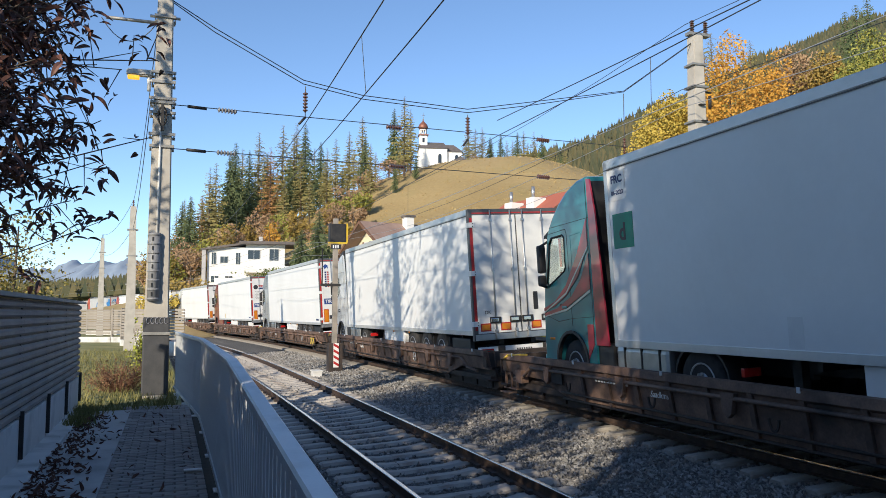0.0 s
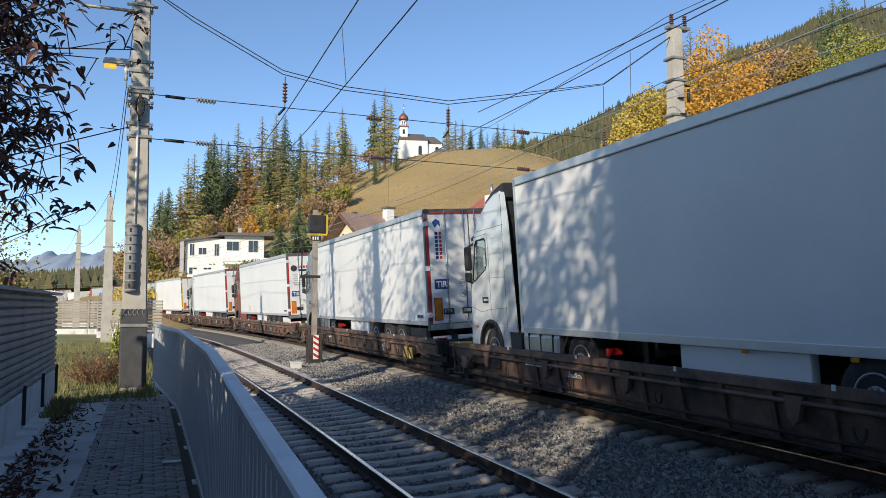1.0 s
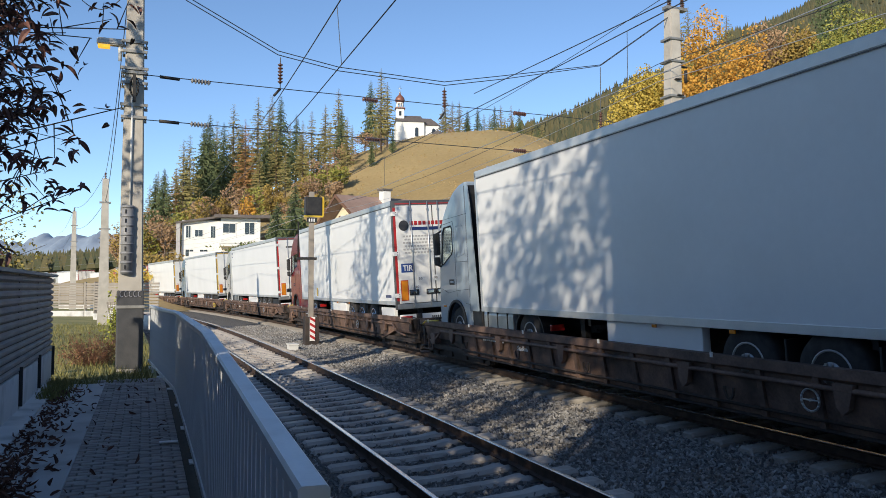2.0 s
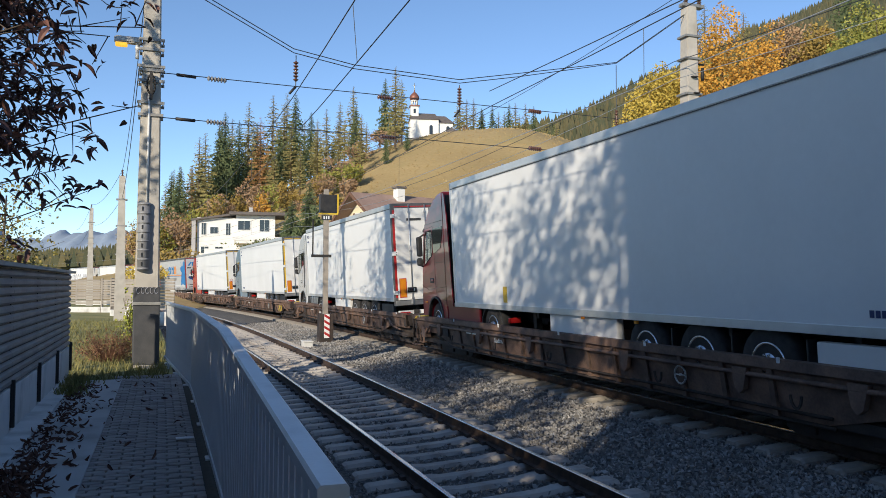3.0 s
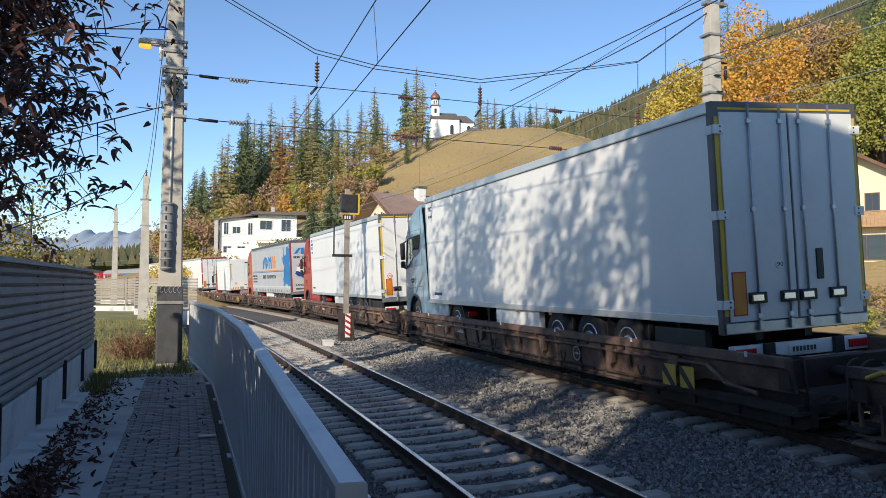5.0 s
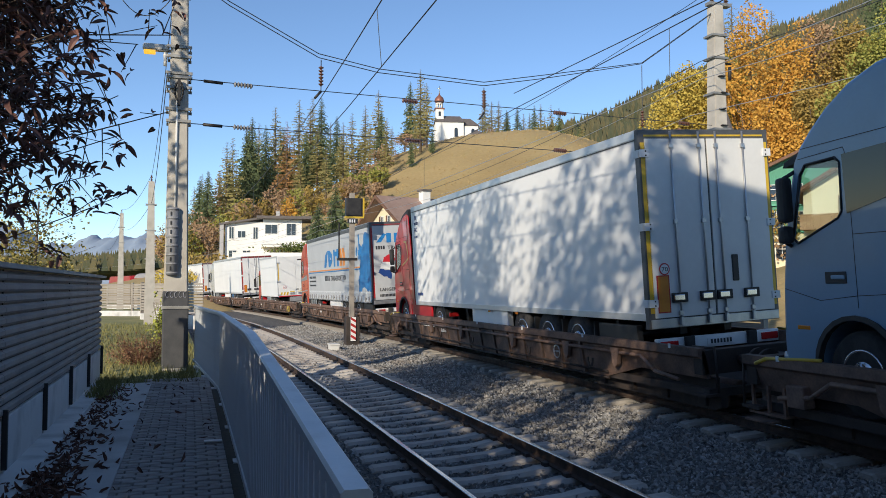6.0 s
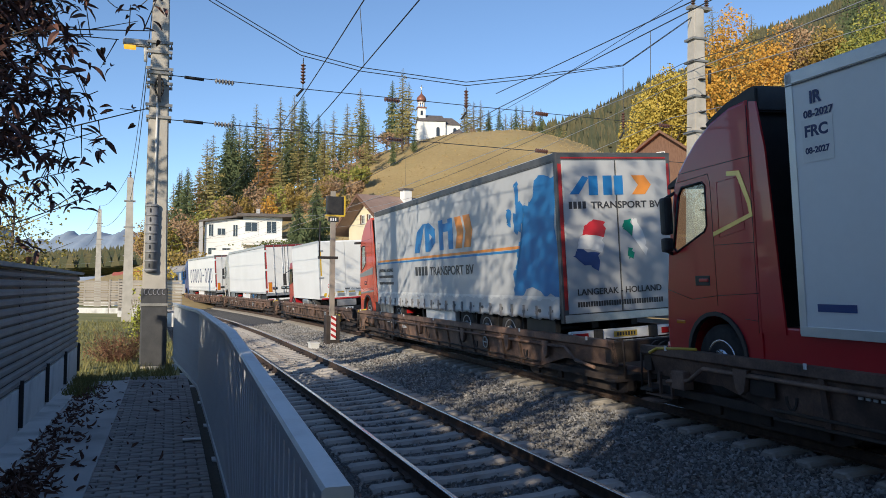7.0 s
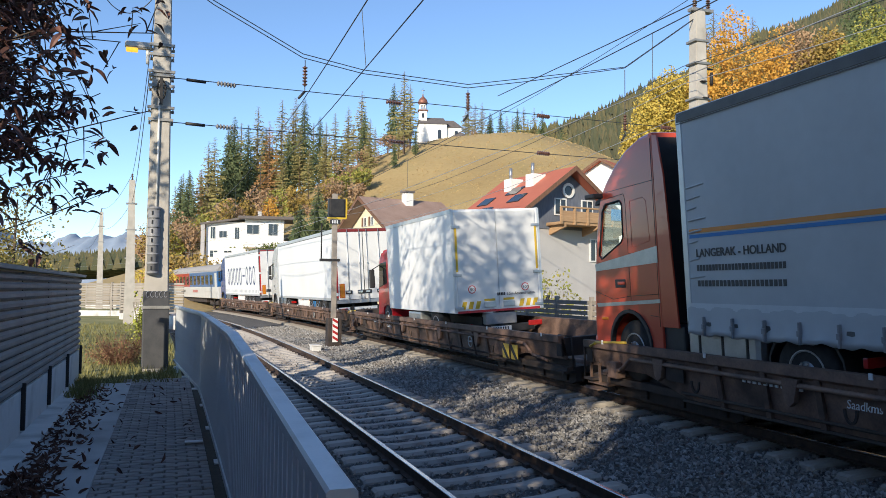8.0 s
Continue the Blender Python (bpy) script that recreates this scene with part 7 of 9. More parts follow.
def build_red_house():
    m = Matrix.Translation((7.15, 43.4, 0)) @ Matrix.Rotation(radians(30), 4, "Z")
    t = gable_house("gabled_house", "grey house with an orange-red tiled roof, blue-grey gable and wooden balcony", m, 7.6, 5.4, 5.9, 8.65, M_grey_render, M_roof_red, 0.75, M_blue_board)
    for x in (-0.55, 1.35):
        window(t, Matrix.Translation((x, -0.06, 6.2)), 0.85, 0.95)
    window(t, Matrix.Translation((2.0, -0.02, 3.7)), 0.85, 1.3)
    window(t, Matrix.Translation((-1.6, -0.02, 0.6)), 0.9, 1.3)
    bm = bmesh.new()
    angles = [2 * math.pi * i / 24 for i in range(24)]
    rings = [[bm.verts.new((r * math.cos(a), y, 7.6 + r * math.sin(a))) for a in angles] for r, y in ((0.42, -0.05), (0.42, -0.13), (0.28, -0.13), (0.28, -0.05))]
    for p, q in zip(rings, rings[1:] + rings[:1]):
        for k in range(24):
            bm.faces.new((p[k], p[(k + 1) % 24], q[(k + 1) % 24], q[k]))
    bmesh.ops.recalc_face_normals(bm, faces=bm.faces[:])
    rw = part("round_window", bm, M_frame_white, t)
    bm = bmesh.new()
    cyl(bm, (0, -0.05, 7.6), (0, -0.075, 7.6), 0.32, n=20)
    part("pane", bm, M_window, rw)
    b = part("balcony_floor", bx((-1.5, -1.3, 5.60), (3.9, 0, 5.75)), M_wood, t)
    part("balcony_rail", bx((-1.55, -1.42, 6.48), (3.95, -1.28, 6.56), 0.01), M_wood, b)
    for i in range(7):
        x = -1.5 + 0.9 * i
        part("balcony_post", bx((x - 0.06, -1.4, 5.60), (x + 0.06, -1.28, 6.50)), M_wood, b)
        if i < 6:
            part("balcony_board", bx((x + 0.07, -1.36, 5.75), (x + 0.83, -1.33, 6.32)), M_wood, b)
    for x in (-1.2, 1.1, 3.4):
        bm = bmesh.new()
        prism(bm, [(-1.3, 5.45), (-1.3, 5.60), (0, 5.60), (0, 5.10)], x - 0.07, x + 0.07)
        for v in bm.verts:
            v.co = Vector((v.co.y, v.co.x, v.co.z))
        part("bracket", bm, M_wood, b)
    part("towel", bx((1.9, -1.46, 5.95), (2.6, -1.43, 6.57), 0.01), M_sky_blue, t, "blue towel hung over the balcony rail")
    sl = (8.65 - 5.9) / 3.8
    for x, y, h in ((-0.9, 1.7, 0.3), (-1.0, 3.7, 0.3)):
        z = 8.65 - abs(x) * sl
        c = part("chimney", bx((x - 0.45, y - 0.35, z - 0.2), (x + 0.45, y + 0.35, z + h + 0.35), 0.02), M_white, t)
        bm = bmesh.new()
        cyl(bm, (x - 0.2, y, z + h + 0.3), (x - 0.2, y, z + h + 1.0), 0.09, n=10)
        part("flue", bm, M_alu, c)
    for x, y in ((-2.4, 1.4), (-1.6, 2.7), (-3.3, 3.4), (-2.3, 4.6), (-3.4, 5.2)):
        z = 8.65 - abs(x) * sl + 0.24
        ob = part("roof_window", bx((-0.4, -0.55, 0.0), (0.4, 0.55, 0.06)), M_window, t)
        ob.matrix_basis = Matrix.Translation((x, y, z)) @ Matrix.Rotation(math.atan(-sl), 4, "Y")


build_red_house()


def build_cream_house():
    m = Matrix.Translation((-5.3, 62.0, 0.0)) @ Matrix.Rotation(radians(-58), 4, "Z")
    t = gable_house("gabled_house", "cream house with a broad brown tiled roof and brown shutters", m, 7.2, 5.5, 6.9, 9.1, M_cream, M_roof_brown, 1.1)
    for x in (-0.9, 0.3):
        wd = window(t, Matrix.Translation((x, -0.02, 7.05)), 0.55, 0.75)
        part("shutter", bx((-0.55, -0.06, 0), (-0.3, -0.02, 0.75)), M_wood_dark, wd)
    for x in (-2.4, -0.6, 1.3):
        wd = window(t, Matrix.Translation((x, -0.02, 4.6)), 0.8, 1.1)
        part("shutter", bx((-0.85, -0.06, 0), (-0.42, -0.02, 1.1)), M_wood, wd)
        part("shutter", bx((0.42, -0.06, 0), (0.85, -0.02, 1.1)), M_wood, wd)
    part("chimney", bx((0.3, 2.6, 7.6), (1.0, 3.3, 9.8), 0.03), M_white, t)
    part("chimney_cap", bx((0.2, 2.5, 9.8), (1.1, 3.4, 9.95), 0.02), M_roof_dark, t)


build_cream_house()


def build_white_house():
    m = Matrix.Translation((-26.6, 108.5, 6.8)) @ Matrix.Rotation(radians(12), 4, "Z") @ Matrix.Diagonal((0.85, 0.85, 0.9, 1))
    t = thing("villa", "modern white two-storey house with dark flat roofs and a terrace", "house", m)
    part("wall", bx((0, 0, -4), (6.2, 7, 5.3)), M_white, t)
    part("wing_wall", bx((-6.0, 0.6, -5), (0, 7, 4.9)), M_white, t)
    part("flat_roof", bx((-1.0, -1.2, 5.3), (8.0, 7.6, 5.75), 0.03), M_roof_dark, t)
    bm = bmesh.new()
    prism(bm, [(-6.9, 4.3), (-6.9, 4.6), (-0.2, 5.6), (-0.2, 5.3)], -0.2, 7.4)
    part("pitched_roof", bm, M_roof_dark, t)
    part("side_pillar", bx((-6.8, -0.1, -5), (-6.2, 0.6, 4.4)), M_grey_render, t)
    for x, z, w in ((1.3, 3.0, 2.0), (4.5, 2.8, 1.6)):
        window(t, Matrix.Translation((x, -0.02, z)), w, 1.5 if w > 1.7 else 1.9)
    for x, z in ((-5.0, 2.2), (-3.4, 2.4), (-1.2, 2.2), (-4.8, -0.6), (-2.6, -0.6)):
        window(t, Matrix.Translation((x, 0.58, z)), 0.8 if z > 0 and x != -3.4 else 1.3, 1.9 if z > 0 and x != -3.4 else 1.1)
    ter = part("terrace", bx((-0.2, -2.2, 0.9), (8.5, 0, 1.3)), M_white, t)
    part("terrace_parapet", bx((-0.2, -2.3, 1.3), (8.5, -2.15, 1.9)), M_white, ter)
    part("chimney", bx((2.0, 3, 5.8), (2.6, 3.6, 6.8)), M_grey_render, t)
    me = leaf_cloud("hedge", np.array((0, 0, 0.4)), np.array((7.5, 0.9, 1.0)), 1500, 0.3, M_hedge, 9, lumps=30, hollow=0.1)
    hd = new("garden_hedge", me)
    hd.matrix_basis = Matrix.Translation((-20.8, 105.0, 6.9)) @ Matrix.Rotation(radians(6), 4, "Z")
    tagged(hd, "clipped yellow-green hedge below the white villa", "hedge")
    w = part("garden_wall", bx((-7.5, -0.2, -6), (8.5, 0.2, 0), 0.02), M_white)
    w.matrix_basis = Matrix.Translation((-21.8, 103.8, 6.7)) @ Matrix.Rotation(radians(6), 4, "Z")
    tagged(w, "white rendered retaining wall of the garden", "wall", kind="structure")


build_white_house()


def build_cottage():
    m = Matrix.Translation((21.5, 75.0, 10.0)) @ Matrix.Rotation(radians(-30), 4, "Z")
    t = gable_house("gabled_house", "dark timber house with a reddish tiled roof", m, 5.0, 7.0, 5.2, 7.0, M_wood_dark, M_roof_red, 0.5, None, -9.0)
    window(t, Matrix.Translation((0, -0.02, 4.2)), 0.8, 1.0)
    m = Matrix.Translation((27.2, 80.0, 10.0))
    t = thing("turret_house", "house turret with a steep grey spire", "tower", m)
    bm = bmesh.new()
    cyl(bm, (0, 0, -8), (0, 0, 5.2), 1.75, n=8)
    part("turret_wall", bm, M_cream, t)
    bm = bmesh.new()
    lathe(bm, [(2.3, 5.1), (1.4, 7.2), (0.05, 11.2)], None, 8)
    part("spire", bm, M_roof_dark, t)
    m = Matrix.Translation((15.5, 74.0, 8.0)) @ Matrix.Rotation(radians(-35), 4, "Z")
    t = gable_house("gabled_house", "white house with an orange tiled roof on the slope", m, 6.5, 8.0, 4.4, 6.3, M_white, M_roof_red, 0.6, None, -8.0)
    for x in (-1.5, 1.2):
        window(t, Matrix.Translation((x, -0.02, 2.2)), 1.0, 1.2)


build_cottage()


def build_green_house():
    m = Matrix.Translation((32.0, 72.0, 4.0)) @ Matrix.Rotation(radians(-22), 4, "Z")
    t = gable_house("gabled_house", "green-boarded house with rows of white windows and a yellow ground floor", m, 10.5, 8.0, 8.2, 10.6, M_green_board, M_roof_brown, 0.9, None, -6.0)
    part("lower_wall", bx((-5.3, -0.06, -6.0), (5.3, -0.004, 3.0)), M_cream, t)
    for z, n in ((3.6, 6), (6.1, 6), (0.6, 5)):
        for i in range(n):
            x = -4.3 + 8.6 * i / (n - 1)
            w = window(t, Matrix.Translation((x, -0.06 if z > 3 else -0.08, z)), 1.15, 1.5)
            part("transom", bx((-0.55, -0.06, 1.0), (0.55, -0.02, 1.06)), M_frame_white, w)
    for z in (3.1, 5.6):
        part("cornice", bx((-5.35, -0.25, z), (5.35, -0.004, z + 0.14)), M_green_trim, t)


M_green_board = mat("green_boards", (0.06, 0.22, 0.14), (0.09, 0.28, 0.18), 0.7, scale=2, stretch=(6, 6, 1))
M_green_trim = mat("green_trim", (0.1, 0.34, 0.22), (0.13, 0.38, 0.26), 0.7)
build_green_house()


def build_garden_fence():
    """Board fence and shrubs behind the train."""
    f = thing("board_fence", "weathered grey-brown slatted garden fence behind the line", "fence", kind="structure")
    slat = mesh_of(bx((-1.15, -0.015, 0), (1.15, 0.015, 0.14), 0.004), "board", M_wood_grey)
    for i in range(13):
        s = 18 + 2.4 * i
        m = level(s, R2 + 5.6, -0.4)
        part("fence_post", bx((-1.25, -0.07, -0.6), (-1.13, 0.07, 2.3), 0.01), M_wood_grey, f, m=m)
        for j in range(12):
            part("board", slat, None, f, m=m @ Matrix.Translation((0, 0.03 * (j % 2), 0.1 + 0.175 * j)))
    for i, (s, r, h, m) in enumerate(((38, 14.2, 4.6, M_yellow_leaf), (36, 14.6, 4.2, M_yg_leaf), (33, 14.0, 3.6, M_yg_leaf), (41, 14.6, 3.4, M_tan_leaf))):
        p = at_track(s, r)
        me = leaf_cloud("crown", np.array((0, 0, h * 0.55)), np.array((1.3, 1.3, h * 0.48)), 700, 0.16, m, 300 + i)
        t = thing("garden_shrub", "tall garden shrub with yellow and green leaves", "shrub", Matrix.Translation((p.x, p.y, -0.8)))
        part("foliage", me, None, t)
        bm = bmesh.new()
        for q in range(7):
            a = q * 0.9
            cyl(bm, (0.1 * math.cos(a), 0.1 * math.sin(a), -0.1), (0.7 * math.cos(a), 0.7 * math.sin(a), h * 0.8), 0.025, 0.008, n=5)
        part("stemwork", bm, M_bark, t)


build_garden_fence()


def build_chalet():
    m = Matrix.Translation((30.4, 59.0, 3.6)) @ Matrix.Rotation(radians(-38), 4, "Z")
    t = gable_house("gabled_house", "cream chalet with brown roof, wooden balcony and brown windows", m, 8.4, 9.0, 5.9, 8.3, M_cream, M_roof_brown, 1.0, None, -4.0)
    b = part("balcony_floor", bx((-4.2, -1.1, 2.9), (4.3, 0, 3.05)), M_wood, t)
    for i in range(34):
        x = -4.2 + 0.25 * i
        part("balcony_board", bx((x, -1.12, 2.95), (x + 0.235, -1.07, 4.0)), M_wood, b)
    part("balcony_rail", bx((-4.25, -1.16, 4.0), (4.3, -1.03, 4.08), 0.01), M_wood, b)
    for x in (-1.2, 1.0, 2.6):
        window(t, Matrix.Translation((x, -0.02, 3.9)), 1.0, 1.6, M_wood_dark)
    window(t, Matrix.Translation((0.6, -0.02, 0.5)), 2.6, 1.9, M_wood_dark)
    window(t, Matrix.Translation((3.2, -0.02, 0.5)), 0.9, 1.9, M_wood_dark)
    g = np.random.default_rng(41)
    for i in range(16):
        u, y = 0.42 + 0.24 * (i + g.uniform(0, 1)) / 16, g.uniform(40, 52)
        h = g.uniform(1.4, 2.6)
        broadleaf(u * y, y, h, h * 1.3, (M_yg_leaf, M_ochre_leaf, M_tan_leaf)[i % 3], "overgrown bank shrub in green and straw colours", 500 + i, 0.14, 600, "shrubs on the bank")
    for i in range(26):
        u, y = 0.3 + 0.38 * (i + g.uniform(0, 1)) / 26, g.uniform(74, 84)
        h = g.uniform(5, 8.5)
        broadleaf(u * y, y, h, h * 0.95, (M_yg_leaf, M_ochre_leaf, M_tan_leaf, M_yg_leaf)[i % 4], "small tree in green and ochre on the slope", 540 + i, 0.4, 900, "small trees on the slope")


build_chalet()

# ---- overhead line, masts and signal ----
def wire(name, pts, r, material, parent, label=""):
    """A wire through the points as thin tubes in one mesh."""
    bm = bmesh.new()
    for a, b in zip(pts[:-1], pts[1:]):
        cyl(bm, a, b, r, n=5, caps=False)
    return part(name, bm, material, parent, label)


def sag(a, b, drop, n=10):
    a, b = Vector(a), Vector(b)
    return [a.lerp(b, i / n) - Vector((0, 0, drop * 4 * (i / n) * (1 - i / n))) for i in range(n + 1)]


ML, MR = Vector((-5.72, 16.2, 0)), Vector((8.0, 24.0, 0))


def cross(q, z):
    p = ML.lerp(MR, q)
    p.z = z
    return p


def fit_near_mast():
    t = NEAR_MAST
    inv = t.matrix_basis.inverted()

    def w_at(z):
        return 0.52 + (0.27 - 0.52) * z / 10.6

    part("painted_base", bx((-w_at(1) / 2 - 0.006, -w_at(1) / 2 - 0.006, 0.3), (w_at(1) / 2 + 0.006, w_at(1) / 2 + 0.006, 2.05), 0.03), M_pole_paint, t, "dark grey painted foot")
    for z, e in ((7.1, 0.07), (6.9, 0.06), (6.55, 0.08), (6.47, 0.06), (6.25, 0.07), (5.8, 0.07), (5.55, 0.05), (8.3, 0.05), (1.72, 0.03)):
        h = w_at(z) / 2
        bm = bmesh.new()
        for sy in (-1, 1):
            box(bm, (sy * (h + 0.02) - 0.02, -h - e, z - 0.03), (sy * (h + 0.02) + 0.02, h + e, z + 0.03), 0.005)
        for sx in (-1, 1):
            cyl(bm, (-h - e * 0.4, sx * (h + e * 0.6), z), (h + e * 0.4, sx * (h + e * 0.6), z), 0.012, n=6)
        part("clamp_band", bm, M_band, t)
    # cable guard: ringed half-shell, conduit above it
    bm = bmesh.new()
    y = w_at(3) / 2 * 0.35
    x = -w_at(3) / 2 - 0.02
    cyl(bm, (x, y, 2.38), (x, y, 3.75), 0.115, n=18)
    for i in range(8):
        cyl(bm, (x, y, 2.4 + 0.185 * i), (x, y, 2.44 + 0.185 * i), 0.125, n=18)
    part("cable_guard", bm, M_insul_grey, t, "grey ringed cable guard")
    for i in range(7):
        part("guard_slot", bx((x - 0.125, y + 0.02, 2.47 + 0.185 * i), (x - 0.112, y + 0.045, 2.55 + 0.185 * i)), M_black, t)
    bm = bmesh.new()
    cyl(bm, (-w_at(5) / 2 - 0.03, 0.04, 3.7), (-w_at(6) / 2 - 0.03, 0.03, 6.0), 0.022, n=8)
    part("conduit", bm, M_frame_white, t)
    # street light on a short arm
    bm = bmesh.new()
    cyl(bm, (-0.1, 0.15, 6.92), (-0.1, 0.32, 6.92), 0.03, n=8)
    cyl(bm, (-0.1, 0.28, 6.7), (-0.1, 0.28, 7.02), 0.035, n=8)
    part("lamp_arm", bm, M_frame_white, t)
    bm = bmesh.new()
    prism(bm, [(-0.09, 7.0), (0.09, 7.0), (0.07, 7.12), (-0.07, 7.14)], 0.2, 0.72)
    bmesh.ops.bevel(bm, geom=bm.edges[:], offset=0.025, segments=2, affect="EDGES")
    head = part("lamp_head", bm, M_barrier_cap, t, m=Matrix.Translation((-0.1, 0, 0)))
    part("lamp_glass", bx((-0.075, 0.47, 6.93), (0.075, 0.7, 7.005), 0.025), glow_mat("lamp_glow", (1.0, 0.52, 0.04), 0.9), head, "glowing amber lamp glass")
    # pulley of the tensioning gear
    bm = bmesh.new()
    for i in range(16):
        a0, a1 = 2 * math.pi * i / 16, 2 * math.pi * (i + 1) / 16
        cyl(bm, (-0.3, 0.2 * math.cos(a0) * 0.4, 6.15 + 0.2 * math.sin(a0)), (-0.3, 0.2 * math.cos(a1) * 0.4, 6.15 + 0.2 * math.sin(a1)), 0.02, n=5)
    box(bm, (-0.33, -0.03, 5.85), (-0.25, 0.03, 6.4))
    part("pulley", bm, M_steel_dark, t)
    bm = bmesh.new()
    cyl(bm, (-0.1, 0.3, 8.3), (-0.1, -0.3, 8.3), 0.03, n=6)
    cyl(bm, (0, 1.15, 8.2), (0, -0.2, 8.2), 0.035, n=6)
    part("cross_arm", bm, M_band, t)
    # illegible spray marks
    for i in range(5):
        y0 = 0.16 - 0.085 * i
        bm = bmesh.new()
        n = 9
        for j in range(n):
            a0, a1 = -2.4 + 4.4 * j / n, -2.4 + 4.4 * (j + 1) / n
            cyl(bm, (-0.262, y0 + 0.032 * math.cos(a0), 1.98 + 0.06 * math.sin(a0)), (-0.262, y0 + 0.032 * math.cos(a1), 1.98 + 0.06 * math.sin(a1)), 0.008, n=4)
        part("spray_mark", bm, M_graffiti, t)


fit_near_mast()


def far_masts():
    p = Vector((8.0, 24.0, 0))
    t = thing("catenary_mast", "tapered square concrete catenary mast behind the train", "catenary mast", Matrix.Translation((8.0, 24.0, 0)) @ Matrix.Rotation(heading(21) + math.pi / 2, 4, "Z"))
    bm = bmesh.new()
    v = [[bm.verts.new((x * w / 2, y * w / 2, z)) for x, y in ((-1, -1), (1, -1), (1, 1), (-1, 1))] for z, w in ((-1.0, 0.62), (10.75, 0.36))]
    for i in range(4):
        bm.faces.new((v[0][i], v[0][(i + 1) % 4], v[1][(i + 1) % 4], v[1][i]))
    bm.faces.new(v[1])
    bmesh.ops.bevel(bm, geom=bm.edges[:], offset=0.03, segments=2, affect="EDGES")
    part("shaft", bm, M_pole, t)
    part("cap_bracket", bx((-0.12, -0.5, 10.75), (0.12, 0.28, 10.85), 0.01), M_band, t)
    for y in (0.1, -0.4):
        bm = bmesh.new()
        insulator(bm, (0, y, 10.85), (0, y, 11.25), 6, 0.075)
        part("insulator", bm, M_insul, t)
    for z in (9.8, 9.1, 8.0, 6.9):
        h = 0.2 + (10.75 - z) * 0.012
        part("clamp_band", bx((-h - 0.02, -h - 0.06, z - 0.035), (h + 0.02, h + 0.06, z + 0.035), 0.008), M_band, t)
    for i in range(9):
        part("step_iron", bx((-0.32, -0.1 - 0.06 * (i % 2), 4.5 + 0.5 * i), (-0.2, 0.1 - 0.06 * (i % 2), 4.53 + 0.5 * i)), M_steel_dark, t)
    bm = bmesh.new()
    cyl(bm, (0, -0.2, 9.0), (0, -0.55, 9.0), 0.03, n=6)
    cyl(bm, (0, -0.5, 8.9), (0, -0.5, 8.5), 0.05, n=8)
    part("feeder_bracket", bm, M_steel_dark, t)
    for x, y, top, nm in ((-14.0, 36.0, 7.0, "farther"), (-25.6, 60.0, 7.8, "farthest")):
        t = thing("catenary_mast", "slim concrete catenary mast farther along the line", "catenary mast", Matrix.Translation((x, y, 0.3)) @ Matrix.Rotation(heading(40) + math.pi / 2, 4, "Z"))
        bm = bmesh.new()
        v = [[bm.verts.new((a * w / 2, b * w / 2, z)) for a, b in ((-1, -1), (1, -1), (1, 1), (-1, 1))] for z, w in ((-0.5, 0.5), (top - 0.3, 0.26))]
        for i in range(4):
            bm.faces.new((v[0][i], v[0][(i + 1) % 4], v[1][(i + 1) % 4], v[1][i]))
        bm.faces.new(v[1])
        part("shaft", bm, M_pole, t)
        for z in (top - 1.4, top - 2.6, top - 3.0, top - 3.9):
            part("clamp_band", bx((-0.17, -0.24, z), (0.17, 0.24, z + 0.06)), M_band, t)
        bm = bmesh.new()
        insulator(bm, (0, 0, top - 0.3), (0, 0, top), 4, 0.06)
        part("insulator", bm, M_insul, t)


far_masts()


